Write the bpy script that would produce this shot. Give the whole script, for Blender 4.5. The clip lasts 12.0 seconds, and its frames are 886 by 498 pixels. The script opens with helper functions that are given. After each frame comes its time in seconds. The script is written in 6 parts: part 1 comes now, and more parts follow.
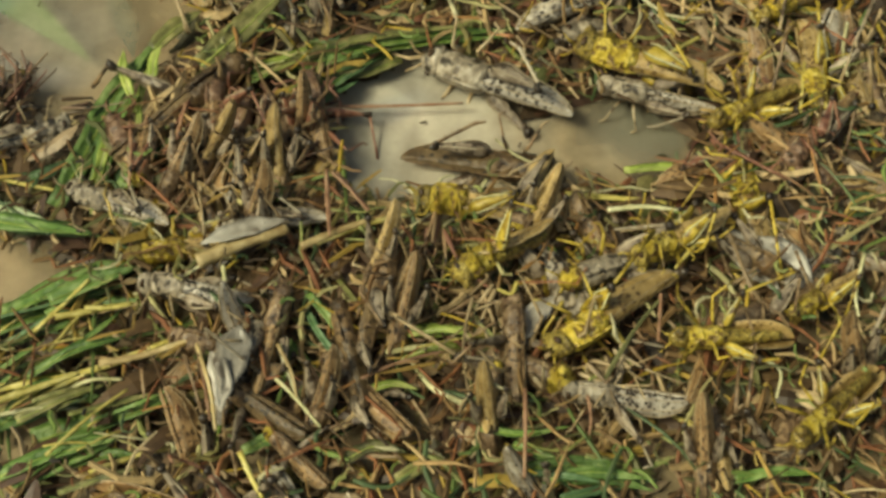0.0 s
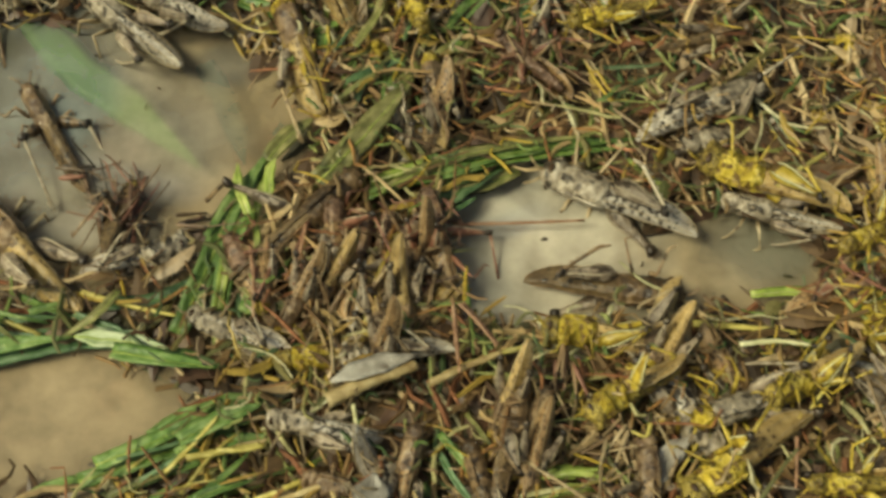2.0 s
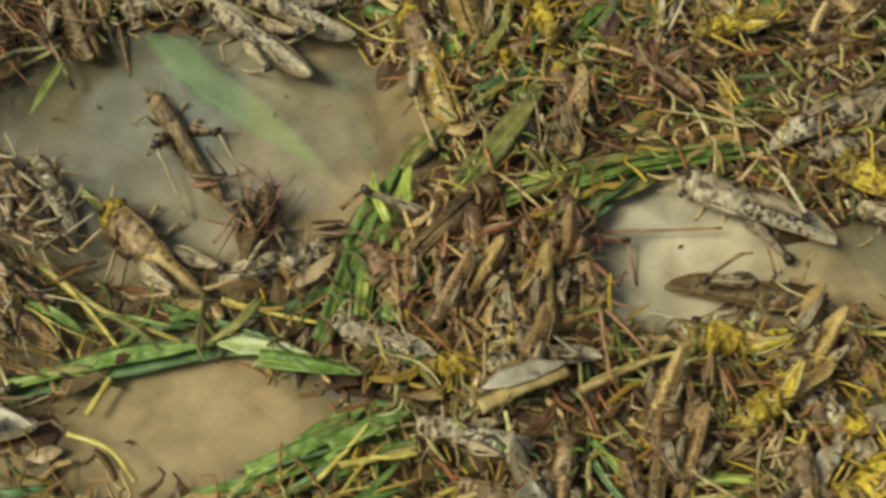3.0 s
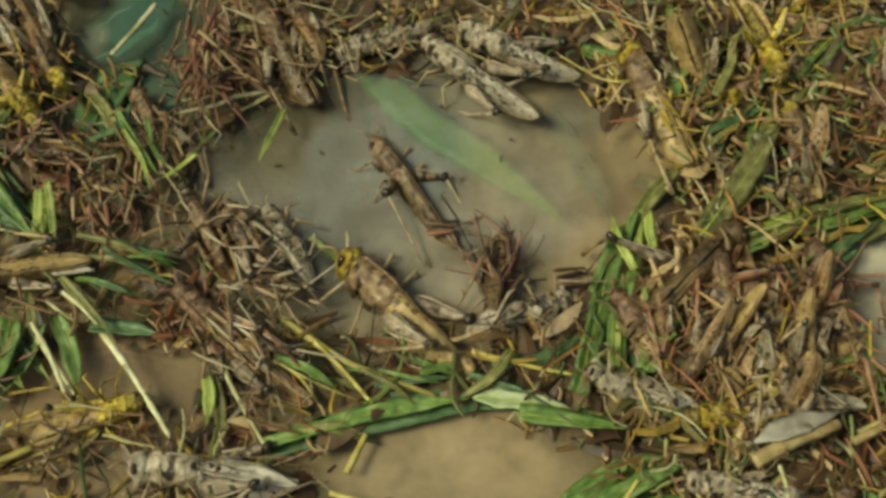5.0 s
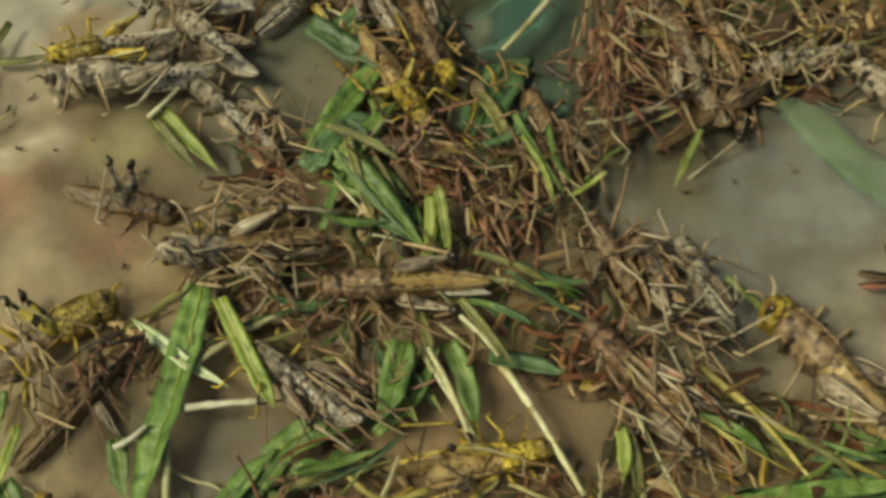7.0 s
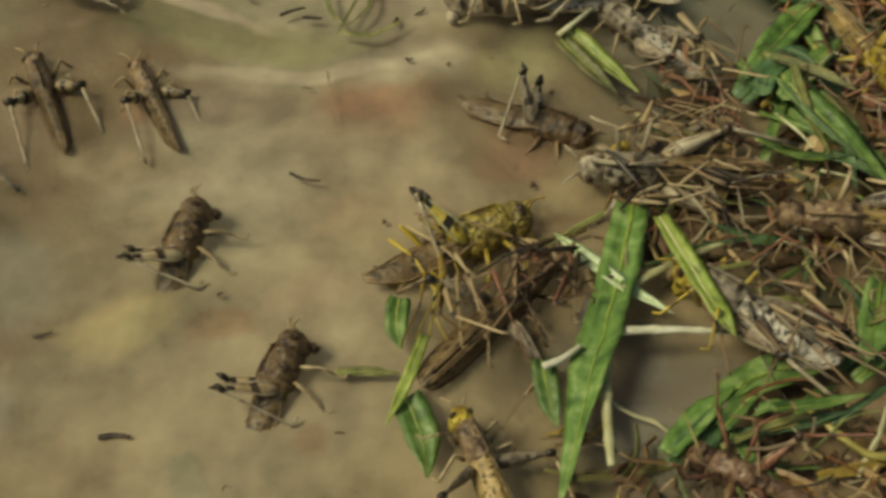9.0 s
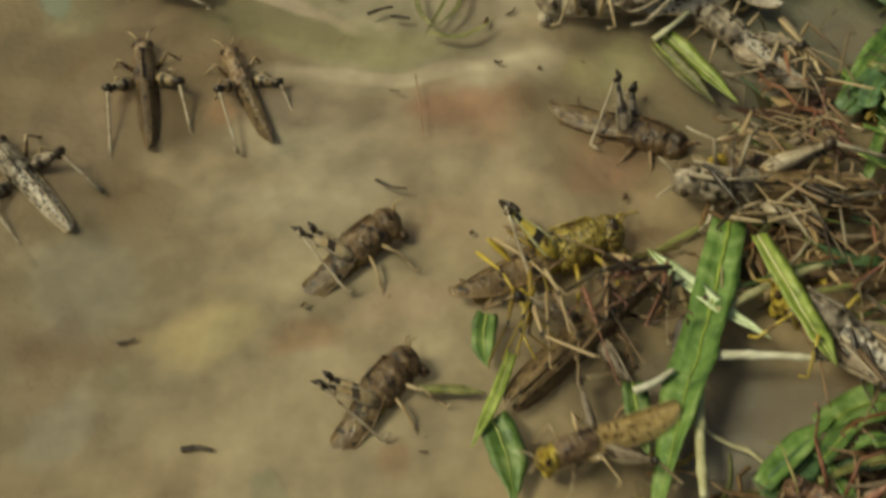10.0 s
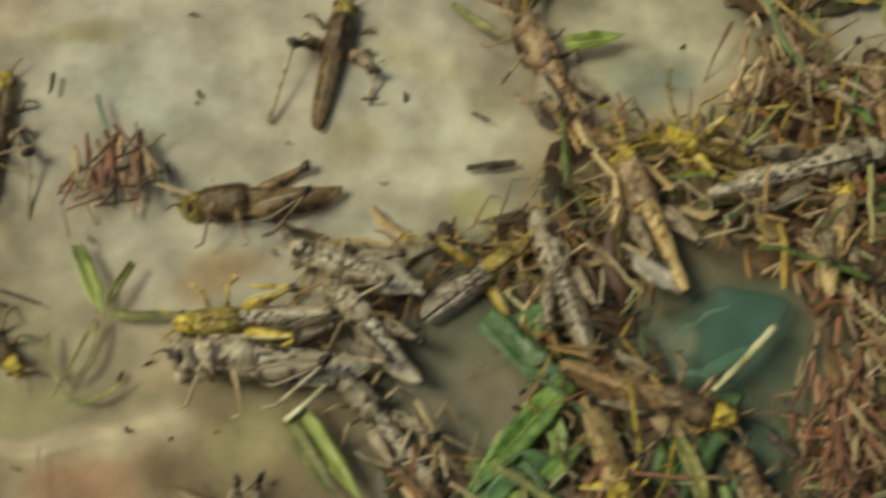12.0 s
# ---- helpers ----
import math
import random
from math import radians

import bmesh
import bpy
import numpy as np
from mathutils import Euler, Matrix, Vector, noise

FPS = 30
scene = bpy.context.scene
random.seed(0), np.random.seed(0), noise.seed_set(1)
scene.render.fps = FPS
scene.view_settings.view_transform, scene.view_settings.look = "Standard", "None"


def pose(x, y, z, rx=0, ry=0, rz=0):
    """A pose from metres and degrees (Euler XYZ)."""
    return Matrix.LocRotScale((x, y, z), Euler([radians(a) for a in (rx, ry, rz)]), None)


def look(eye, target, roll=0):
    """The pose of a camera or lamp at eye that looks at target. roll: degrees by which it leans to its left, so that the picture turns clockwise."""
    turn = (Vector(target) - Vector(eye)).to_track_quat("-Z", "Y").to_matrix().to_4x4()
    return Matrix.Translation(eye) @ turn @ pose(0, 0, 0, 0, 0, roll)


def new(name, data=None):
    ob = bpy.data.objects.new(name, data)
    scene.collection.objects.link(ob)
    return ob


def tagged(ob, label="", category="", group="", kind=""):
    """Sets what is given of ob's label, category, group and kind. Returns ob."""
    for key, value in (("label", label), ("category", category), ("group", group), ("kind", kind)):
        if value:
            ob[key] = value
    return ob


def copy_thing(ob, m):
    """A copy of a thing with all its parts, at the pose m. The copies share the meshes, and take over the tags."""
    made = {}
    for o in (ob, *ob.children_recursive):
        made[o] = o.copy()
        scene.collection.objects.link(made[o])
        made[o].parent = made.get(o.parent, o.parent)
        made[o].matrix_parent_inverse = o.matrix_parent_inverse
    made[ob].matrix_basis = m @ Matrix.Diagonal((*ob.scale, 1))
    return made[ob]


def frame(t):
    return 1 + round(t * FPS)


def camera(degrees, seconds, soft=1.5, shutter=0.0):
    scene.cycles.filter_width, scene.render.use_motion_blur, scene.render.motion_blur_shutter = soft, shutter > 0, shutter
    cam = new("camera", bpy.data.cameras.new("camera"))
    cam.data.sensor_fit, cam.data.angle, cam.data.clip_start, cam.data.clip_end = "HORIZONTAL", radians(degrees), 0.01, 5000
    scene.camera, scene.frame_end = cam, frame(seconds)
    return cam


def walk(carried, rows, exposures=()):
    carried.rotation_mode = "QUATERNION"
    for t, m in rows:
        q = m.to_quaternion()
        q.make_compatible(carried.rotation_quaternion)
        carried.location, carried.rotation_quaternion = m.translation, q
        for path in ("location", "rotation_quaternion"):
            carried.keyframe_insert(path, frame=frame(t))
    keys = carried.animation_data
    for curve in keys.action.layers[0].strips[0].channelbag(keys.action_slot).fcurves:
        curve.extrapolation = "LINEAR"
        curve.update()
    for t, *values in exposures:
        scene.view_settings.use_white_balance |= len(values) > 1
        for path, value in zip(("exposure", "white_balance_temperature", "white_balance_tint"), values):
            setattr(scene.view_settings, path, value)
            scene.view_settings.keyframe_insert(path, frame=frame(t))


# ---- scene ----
# A puddle of muddy water with locusts and cut grass, seen from about 0.4 m.
cam = camera(38, 12.0, soft=3.3, shutter=0.4)


def eye(x, y, z, yaw, pitch, roll):
    """A camera pose from its place, its turn to the left, its tilt and its lean, in degrees."""
    a, b = radians(yaw), radians(pitch)
    ahead = Vector((-math.sin(a) * math.cos(b), math.cos(a) * math.cos(b), math.sin(b)))
    return look((x, y, z), Vector((x, y, z)) + ahead, roll)


walk(cam, [
    (0, eye(-0.0164, -0.2591, 0.3529, -5.30, -60.08, -0.48)),
    (0.5, eye(-0.0219, -0.2563, 0.3491, -5.46, -59.87, -0.37)),
    (1, eye(-0.0210, -0.2423, 0.3552, -5.02, -60.58, -0.57)),
    (1.5, eye(-0.0310, -0.2153, 0.3712, -4.97, -63.43, -0.82)),
    (2, eye(-0.0480, -0.1980, 0.3784, -4.65, -63.28, -0.94)),
    (2.5, eye(-0.0687, -0.1947, 0.3808, -3.78, -63.42, -1.63)),
    (2.7, eye(-0.0794, -0.1991, 0.3759, -4.49, -62.47, -1.00)),
    (4.3, eye(-0.1554, -0.1786, 0.3769, -7.25, -62.05, 0.64)),
    (4.5, eye(-0.1599, -0.1794, 0.3760, -6.79, -61.60, 0.11)),
    (5, eye(-0.1726, -0.1716, 0.3775, -5.55, -62.39, -0.82)),
    (5.5, eye(-0.1852, -0.1679, 0.3744, -4.56, -61.48, -0.64)),
    (6, eye(-0.2060, -0.1523, 0.3686, -2.12, -62.27, -1.62)),
    (6.5, eye(-0.2411, -0.1430, 0.3565, -0.28, -62.64, -1.66)),
    (7, eye(-0.2757, -0.1289, 0.3456, 1.59, -63.38, -1.77)),
    (7.5, eye(-0.3050, -0.1120, 0.3485, 2.26, -66.24, -0.87)),
    (7.7, eye(-0.3324, -0.1150, 0.3484, -0.70, -66.38, 2.62)),
    (9.3, eye(-0.3750, -0.1738, 0.2579, 10.24, -53.50, -3.75)),
    (9.5, eye(-0.3707, -0.1719, 0.2617, 12.44, -54.73, -5.49)),
    (10, eye(-0.3816, -0.1561, 0.2669, 12.26, -56.29, -4.43)),
    (10.5, eye(-0.3944, -0.1082, 0.2880, 9.55, -61.95, -0.98)),
    (11, eye(-0.3942, -0.0601, 0.3077, 5.18, -66.18, 3.23)),
    (11.5, eye(-0.3745, -0.0368, 0.3170, 2.42, -65.58, 5.59)),
    (12, eye(-0.3297, 0.0016, 0.3352, 3.31, -66.95, 4.61)),
], [
    (0, -0.1, 8100, -10), (2.5, -0.12, 8100, -10), (4.5, -0.24, 8200, -13), (5, -0.36, 8200, -14), (6.4, -0.48, 8200, -14), (7, -0.48, 8200, -10), (7.6, -0.5, 8200, -8),
    (9.5, -0.65, 8200, -8), (10.0, -0.60, 8200, -8), (10.5, -0.46, 8200, -8), (12, -0.45, 7800, -8)])

# Light: a bright, thinly clouded sky with a wide, soft sun.
world = bpy.data.worlds.new("sky")
scene.world = world
world.use_nodes = True
sky = world.node_tree.nodes.new("ShaderNodeTexSky")
sky.sky_type, sky.sun_disc = "NISHITA", False
sky.sun_elevation, sky.sun_rotation = radians(53), radians(-98)
sky.air_density, sky.dust_density = 1.0, 4.0
world.node_tree.links.new(sky.outputs[0], world.node_tree.nodes["Background"].inputs[0])
world.node_tree.nodes["Background"].inputs[1].default_value = 0.085
lamp = bpy.data.lights.new("sun", "SUN")
lamp.energy, lamp.angle, lamp.color = 3.3, radians(20), (1.0, 0.95, 0.86)
sun = new("sun", lamp)
sun.matrix_world = look((-1.0, -0.15, 1.35), (0, 0, 0))


# ---- materials ----
def rgb(c):
    return (*c, 1.0)


def material(name, dark, base, light, scale=30.0, rough=0.5, bump=0.2, coords="Object", spots=None, spot_scale=14.0, spot_size=0.45, stretch=(1, 1, 1), vary=0.25, sheen=0.5):
    """A node material: three tones by noise at two scales, dark spots where given, fine relief."""
    m = bpy.data.materials.new(name)
    m.use_nodes = True
    n, k = m.node_tree.nodes, m.node_tree.links
    out = n["Principled BSDF"]
    tc = n.new("ShaderNodeTexCoord")
    mp = n.new("ShaderNodeMapping")
    mp.inputs["Scale"].default_value = stretch
    k.new(tc.outputs[coords], mp.inputs[0])
    info = n.new("ShaderNodeObjectInfo")
    shift = n.new("ShaderNodeVectorMath")
    shift.operation = "MULTIPLY_ADD"
    k.new(info.outputs["Random"], shift.inputs[0])
    shift.inputs[1].default_value = (7.3, 3.1, 5.7)
    k.new(mp.outputs[0], shift.inputs[2])
    big = n.new("ShaderNodeTexNoise")
    big.inputs["Scale"].default_value, big.inputs["Detail"].default_value = scale * 0.25, 4
    fine = n.new("ShaderNodeTexNoise")
    fine.inputs["Scale"].default_value, fine.inputs["Detail"].default_value = scale, 6
    for t in (big, fine):
        k.new(shift.outputs[0], t.inputs["Vector"])
    mix = n.new("ShaderNodeMath")
    mix.operation = "ADD"
    k.new(big.outputs[0], mix.inputs[0])
    k.new(fine.outputs[0], mix.inputs[1])
    half = n.new("ShaderNodeMath")
    half.operation = "MULTIPLY"
    k.new(mix.outputs[0], half.inputs[0])
    half.inputs[1].default_value = 0.5
    ramp = n.new("ShaderNodeValToRGB")
    e = ramp.color_ramp.elements
    e[0].position, e[0].color = 0.36, rgb(dark)
    e[1].position, e[1].color = 0.66, rgb(light)
    mid = e.new(0.5)
    mid.color = rgb(base)
    k.new(half.outputs[0], ramp.inputs[0])
    last = ramp.outputs[0]
    if spots:
        vor = n.new("ShaderNodeTexNoise")
        vor.inputs["Scale"].default_value, vor.inputs["Detail"].default_value = spot_scale, 1.5
        k.new(shift.outputs[0], vor.inputs["Vector"])
        edge = n.new("ShaderNodeValToRGB")
        edge.color_ramp.elements[0].position = 1 - spot_size - 0.04
        edge.color_ramp.elements[1].position = 1 - spot_size + 0.04
        k.new(vor.outputs[0], edge.inputs[0])
        blend = n.new("ShaderNodeMix")
        blend.data_type = "RGBA"
        k.new(edge.outputs[0], blend.inputs["Factor"])
        k.new(last, blend.inputs["A"])
        blend.inputs["B"].default_value = rgb(spots)
        last = blend.outputs["Result"]
    hsv = n.new("ShaderNodeHueSaturation")
    val = n.new("ShaderNodeMapRange")
    val.inputs["To Min"].default_value, val.inputs["To Max"].default_value = 1 - vary, 1 + vary
    k.new(info.outputs["Random"], val.inputs["Value"])
    k.new(val.outputs[0], hsv.inputs["Value"])
    k.new(last, hsv.inputs["Color"])
    k.new(hsv.outputs[0], out.inputs["Base Color"])
    out.inputs["Roughness"].default_value = rough
    out.inputs["Specular IOR Level"].default_value = sheen
    if bump:
        b = n.new("ShaderNodeBump")
        b.inputs["Strength"].default_value, b.inputs["Distance"].default_value = bump, 0.02 if coords == "Object" else 0.001
        k.new(fine.outputs[0], b.inputs["Height"])
        k.new(b.outputs[0], out.inputs["Normal"])
    return m


def wing_material(name, base, light, spot, scale=30.0, size=0.36, tip=0.55):
    """A locust's fore wing: leathery, with rows of dark blotches that thin out towards a plainer tip, and fine veins."""
    m = bpy.data.materials.new(name)
    m.use_nodes = True
    n, k = m.node_tree.nodes, m.node_tree.links
    out = n["Principled BSDF"]
    tc, info = n.new("ShaderNodeTexCoord"), n.new("ShaderNodeObjectInfo")
    shift = n.new("ShaderNodeVectorMath")
    shift.operation = "MULTIPLY_ADD"
    k.new(info.outputs["Random"], shift.inputs[0])
    shift.inputs[1].default_value = (9.3, 4.1, 6.7)
    k.new(tc.outputs["Object"], shift.inputs[2])
    stretch = n.new("ShaderNodeMapping")
    stretch.inputs["Scale"].default_value = (0.72, 1.0, 1.0)
    k.new(shift.outputs[0], stretch.inputs[0])
    wobble = n.new("ShaderNodeTexNoise")
    wobble.inputs["Scale"].default_value, wobble.inputs["Detail"].default_value = 46, 2
    k.new(shift.outputs[0], wobble.inputs["Vector"])
    bent = n.new("ShaderNodeVectorMath")
    bent.operation = "MULTIPLY_ADD"
    k.new(wobble.outputs["Color"], bent.inputs[0])
    bent.inputs[1].default_value = (0.03, 0.03, 0.03)
    k.new(stretch.outputs[0], bent.inputs[2])
    cell = n.new("ShaderNodeTexVoronoi")
    cell.inputs["Scale"].default_value = scale
    k.new(bent.outputs[0], cell.inputs["Vector"])
    along = n.new("ShaderNodeSeparateXYZ")
    k.new(tc.outputs["Object"], along.inputs[0])
    reach = n.new("ShaderNodeMapRange")
    reach.inputs["From Min"].default_value, reach.inputs["From Max"].default_value = -0.5, -0.05
    reach.inputs["To Min"].default_value, reach.inputs["To Max"].default_value = size * tip, size
    k.new(along.outputs["X"], reach.inputs["Value"])
    edge = n.new("ShaderNodeMath")
    edge.operation = "SUBTRACT"
    k.new(reach.outputs[0], edge.inputs[0])
    k.new(cell.outputs["Distance"], edge.inputs[1])
    mask = n.new("ShaderNodeMapRange")
    mask.inputs["From Min"].default_value, mask.inputs["From Max"].default_value = -0.05, 0.05
    k.new(edge.outputs[0], mask.inputs["Value"])
    tone = n.new("ShaderNodeTexNoise")
    tone.inputs["Scale"].default_value, tone.inputs["Detail"].default_value = 11, 5
    k.new(shift.outputs[0], tone.inputs["Vector"])
    ramp = n.new("ShaderNodeValToRGB")
    e = ramp.color_ramp.elements
    e[0].position, e[0].color = 0.38, rgb(base)
    e[1].position, e[1].color = 0.64, rgb(light)
    k.new(tone.outputs[0], ramp.inputs[0])
    blend = n.new("ShaderNodeMix")
    blend.data_type = "RGBA"
    k.new(mask.outputs[0], blend.inputs["Factor"])
    k.new(ramp.outputs[0], blend.inputs["A"])
    blend.inputs["B"].default_value = rgb(spot)
    hsv, val = n.new("ShaderNodeHueSaturation"), n.new("ShaderNodeMapRange")
    val.inputs["To Min"].default_value, val.inputs["To Max"].default_value = 0.78, 1.22
    k.new(info.outputs["Random"], val.inputs["Value"])
    k.new(val.outputs[0], hsv.inputs["Value"])
    k.new(blend.outputs["Result"], hsv.inputs["Color"])
    k.new(hsv.outputs[0], out.inputs["Base Color"])
    out.inputs["Roughness"].default_value = 0.34
    b = n.new("ShaderNodeBump")
    b.inputs["Strength"].default_value, b.inputs["Distance"].default_value = 0.18, 0.02
    k.new(wobble.outputs[0], b.inputs["Height"])
    k.new(b.outputs[0], out.inputs["Normal"])
    return m


M = {
    "wing_grey": wing_material("wing_grey", (0.34, 0.29, 0.23), (0.62, 0.56, 0.46), (0.05, 0.037, 0.028), 36, 0.54, 0.5),
    "wing_tan": wing_material("wing_tan", (0.30, 0.197, 0.07), (0.53, 0.375, 0.16), (0.115, 0.066, 0.024), 28, 0.42, 0.5),
    "wing_brown": wing_material("wing_brown", (0.206, 0.119, 0.053), (0.385, 0.241, 0.113), (0.06, 0.0335, 0.0165), 30, 0.46, 0.6),
    "wing_olive": wing_material("wing_olive", (0.103, 0.0651, 0.0302), (0.206, 0.14, 0.0672), (0.033, 0.0223, 0.0134), 24, 0.38, 0.9),
    "shell_brown": material("shell_brown", (0.0836, 0.0493, 0.031), (0.213, 0.138, 0.0776), (0.372, 0.266, 0.156), 22, 0.28, 0.3, spots=(0.0465, 0.0296, 0.0207), spot_scale=12, spot_size=0.38),
    "shell_dark": material("shell_dark", (0.0515, 0.0316, 0.0168), (0.134, 0.0818, 0.0403), (0.258, 0.167, 0.084), 22, 0.35, 0.3, spots=(0.0361, 0.0214, 0.0126), spot_scale=14, spot_size=0.4),
    "shell_grey": material("shell_grey", (0.12, 0.095, 0.07), (0.34, 0.28, 0.2), (0.55, 0.48, 0.37), 22, 0.28, 0.3, spots=(0.04, 0.03, 0.02), spot_scale=13, spot_size=0.42),
    "shell_yellow": material("shell_yellow", (0.24, 0.15, 0.022), (0.52, 0.385, 0.05), (0.74, 0.59, 0.14), 20, 0.32, 0.5, spots=(0.17, 0.1, 0.03), spot_scale=22, spot_size=0.43),
    "shell_wasp": material("shell_wasp", (0.14, 0.09, 0.025), (0.33, 0.24, 0.05), (0.54, 0.42, 0.11), 24, 0.3, 0.4, spots=(0.045, 0.032, 0.018), spot_scale=62, spot_size=0.43),
    "shell_red": material("shell_red", (0.0836, 0.0443, 0.029), (0.186, 0.108, 0.0673), (0.316, 0.207, 0.134), 20, 0.28, 0.3, spots=(0.0558, 0.0316, 0.0207), spot_scale=14, spot_size=0.4),
    "leg_pale": material("leg_pale", (0.247, 0.169, 0.0832), (0.412, 0.304, 0.167), (0.536, 0.439, 0.284), 16, 0.45, 0.1, spots=(0.0989, 0.059, 0.0333), spot_scale=10, spot_size=0.36),
    "vein_pale": material("vein_pale", (0.249, 0.177, 0.0924), (0.403, 0.307, 0.176), (0.537, 0.432, 0.277), 20, 0.4, 0.1),
    "thigh_grey": material("thigh_grey", (0.13, 0.095, 0.065), (0.27, 0.21, 0.15), (0.42, 0.35, 0.26), 20, 0.35, 0.25, spots=(0.06, 0.042, 0.028), spot_scale=16, spot_size=0.42),
    "leg_ivory": material("leg_ivory", (0.25, 0.19, 0.12), (0.41, 0.34, 0.235), (0.56, 0.49, 0.36), 16, 0.45, 0.1, spots=(0.2, 0.14, 0.08), spot_scale=8, spot_size=0.34),
    "leg_brown": material("leg_brown", (0.116, 0.0671, 0.0355), (0.267, 0.172, 0.0915), (0.427, 0.316, 0.183), 16, 0.45, 0.1, spots=(0.0535, 0.0336, 0.0204), spot_scale=10, spot_size=0.38),
    "leg_yellow": material("leg_yellow", (0.22, 0.14, 0.02), (0.48, 0.35, 0.05), (0.66, 0.52, 0.13), 16, 0.42, 0.1, spots=(0.12, 0.07, 0.02), spot_scale=12, spot_size=0.42),
    "leg_red": material("leg_red", (0.115, 0.045, 0.029), (0.26, 0.113, 0.07), (0.4, 0.228, 0.148), 16, 0.45, 0.1, spots=(0.0802, 0.0383, 0.0254), spot_scale=10, spot_size=0.38),
    "knee_dark": material("knee_dark", (0.018, 0.013, 0.01), (0.035, 0.025, 0.018), (0.08, 0.055, 0.035), 12, 0.35, 0.0),
    "eye_dark": material("eye_dark", (0.03, 0.018, 0.012), (0.06, 0.035, 0.02), (0.1, 0.06, 0.03), 20, 0.15, 0.0),
    "grass_green": material("grass_green", (0.05, 0.1, 0.022), (0.115, 0.2, 0.045), (0.25, 0.33, 0.12), 260, 0.45, 0.15),
    "grass_deep": material("grass_deep", (0.04, 0.08, 0.032), (0.08, 0.15, 0.06), (0.16, 0.24, 0.12), 240, 0.45, 0.15),
    "grass_lime": material("grass_lime", (0.13, 0.17, 0.03), (0.25, 0.32, 0.06), (0.42, 0.46, 0.14), 240, 0.42, 0.15),
    "grass_olive": material("grass_olive", (0.07, 0.072, 0.025), (0.16, 0.155, 0.05), (0.32, 0.29, 0.12), 240, 0.5, 0.15),
    "grass_yellow": material("grass_yellow", (0.3, 0.24, 0.05), (0.52, 0.44, 0.12), (0.68, 0.6, 0.26), 220, 0.5, 0.15),
    "grass_pale": material("grass_pale", (0.34, 0.32, 0.15), (0.56, 0.53, 0.29), (0.72, 0.7, 0.48), 220, 0.5, 0.15),
    "grass_silted": material("grass_silted", (0.17, 0.36, 0.04), (0.22, 0.5, 0.05), (0.32, 0.58, 0.1), 60, 0.35, 0.1, vary=0.05),
    "grass_drowned": material("grass_drowned", (0.06, 0.12, 0.085), (0.085, 0.17, 0.12), (0.14, 0.22, 0.16), 60, 0.35, 0.1, vary=0.05),
    "grass_bleached": material("grass_bleached", (0.26, 0.33, 0.14), (0.44, 0.52, 0.28), (0.6, 0.66, 0.44), 240, 0.45, 0.15),
    "grass_husk": material("grass_husk", (0.2, 0.175, 0.14), (0.4, 0.36, 0.3), (0.62, 0.58, 0.5), 160, 0.3, 0.2, spots=(0.16, 0.13, 0.1), spot_scale=150, spot_size=0.42),
    "grass_russet": material("grass_russet", (0.16, 0.075, 0.04), (0.3, 0.16, 0.09), (0.42, 0.26, 0.16), 220, 0.5, 0.15),
    "grass_char": material("grass_char", (0.02, 0.014, 0.01), (0.045, 0.03, 0.02), (0.1, 0.068, 0.045), 220, 0.5, 0.15),
    "grass_straw": material("grass_straw", (0.3, 0.2, 0.08), (0.52, 0.39, 0.18), (0.68, 0.56, 0.32), 200, 0.5, 0.15),
    "grass_white": material("grass_white", (0.4, 0.37, 0.25), (0.6, 0.57, 0.43), (0.74, 0.71, 0.58), 220, 0.5, 0.15),
}


def ground_material():
    """Wet mud in tan, ochre and grey-brown, uneven at hand and finger size."""
    m = bpy.data.materials.new("wet_mud")
    m.use_nodes = True
    n, k = m.node_tree.nodes, m.node_tree.links
    out = n["Principled BSDF"]
    tc = n.new("ShaderNodeTexCoord")
    a, b, c = (n.new("ShaderNodeTexNoise") for _ in range(3))
    for t, s, d in ((a, 9, 3), (b, 34, 5), (c, 420, 4)):
        t.inputs["Scale"].default_value, t.inputs["Detail"].default_value = s, d
        k.new(tc.outputs["Object"], t.inputs["Vector"])
    ramp = n.new("ShaderNodeValToRGB")
    e = ramp.color_ramp.elements
    e[0].position, e[0].color = 0.34, rgb((0.26, 0.22, 0.15))
    e[1].position, e[1].color = 0.68, rgb((0.52, 0.39, 0.25))
    e.new(0.5).color = rgb((0.42, 0.33, 0.21))
    add = n.new("ShaderNodeMix")
    add.data_type = "FLOAT"
    add.inputs["Factor"].default_value = 0.5
    k.new(a.outputs[0], add.inputs["A"])
    k.new(b.outputs[0], add.inputs["B"])
    k.new(add.outputs["Result"], ramp.inputs[0])
    red = n.new("ShaderNodeMix")
    red.data_type = "RGBA"
    edge = n.new("ShaderNodeValToRGB")
    edge.color_ramp.elements[0].position, edge.color_ramp.elements[1].position = 0.56, 0.68
    k.new(b.outputs[0], edge.inputs[0])
    k.new(edge.outputs[0], red.inputs["Factor"])
    k.new(ramp.outputs[0], red.inputs["A"])
    red.inputs["B"].default_value = rgb((0.36, 0.2, 0.11))
    k.new(red.outputs["Result"], out.inputs["Base Color"])
    out.inputs["Roughness"].default_value = 0.55
    bump = n.new("ShaderNodeBump")
    bump.inputs["Strength"].default_value, bump.inputs["Distance"].default_value = 0.5, 0.002
    k.new(c.outputs[0], bump.inputs["Height"])
    k.new(bump.outputs[0], out.inputs["Normal"])
    return m


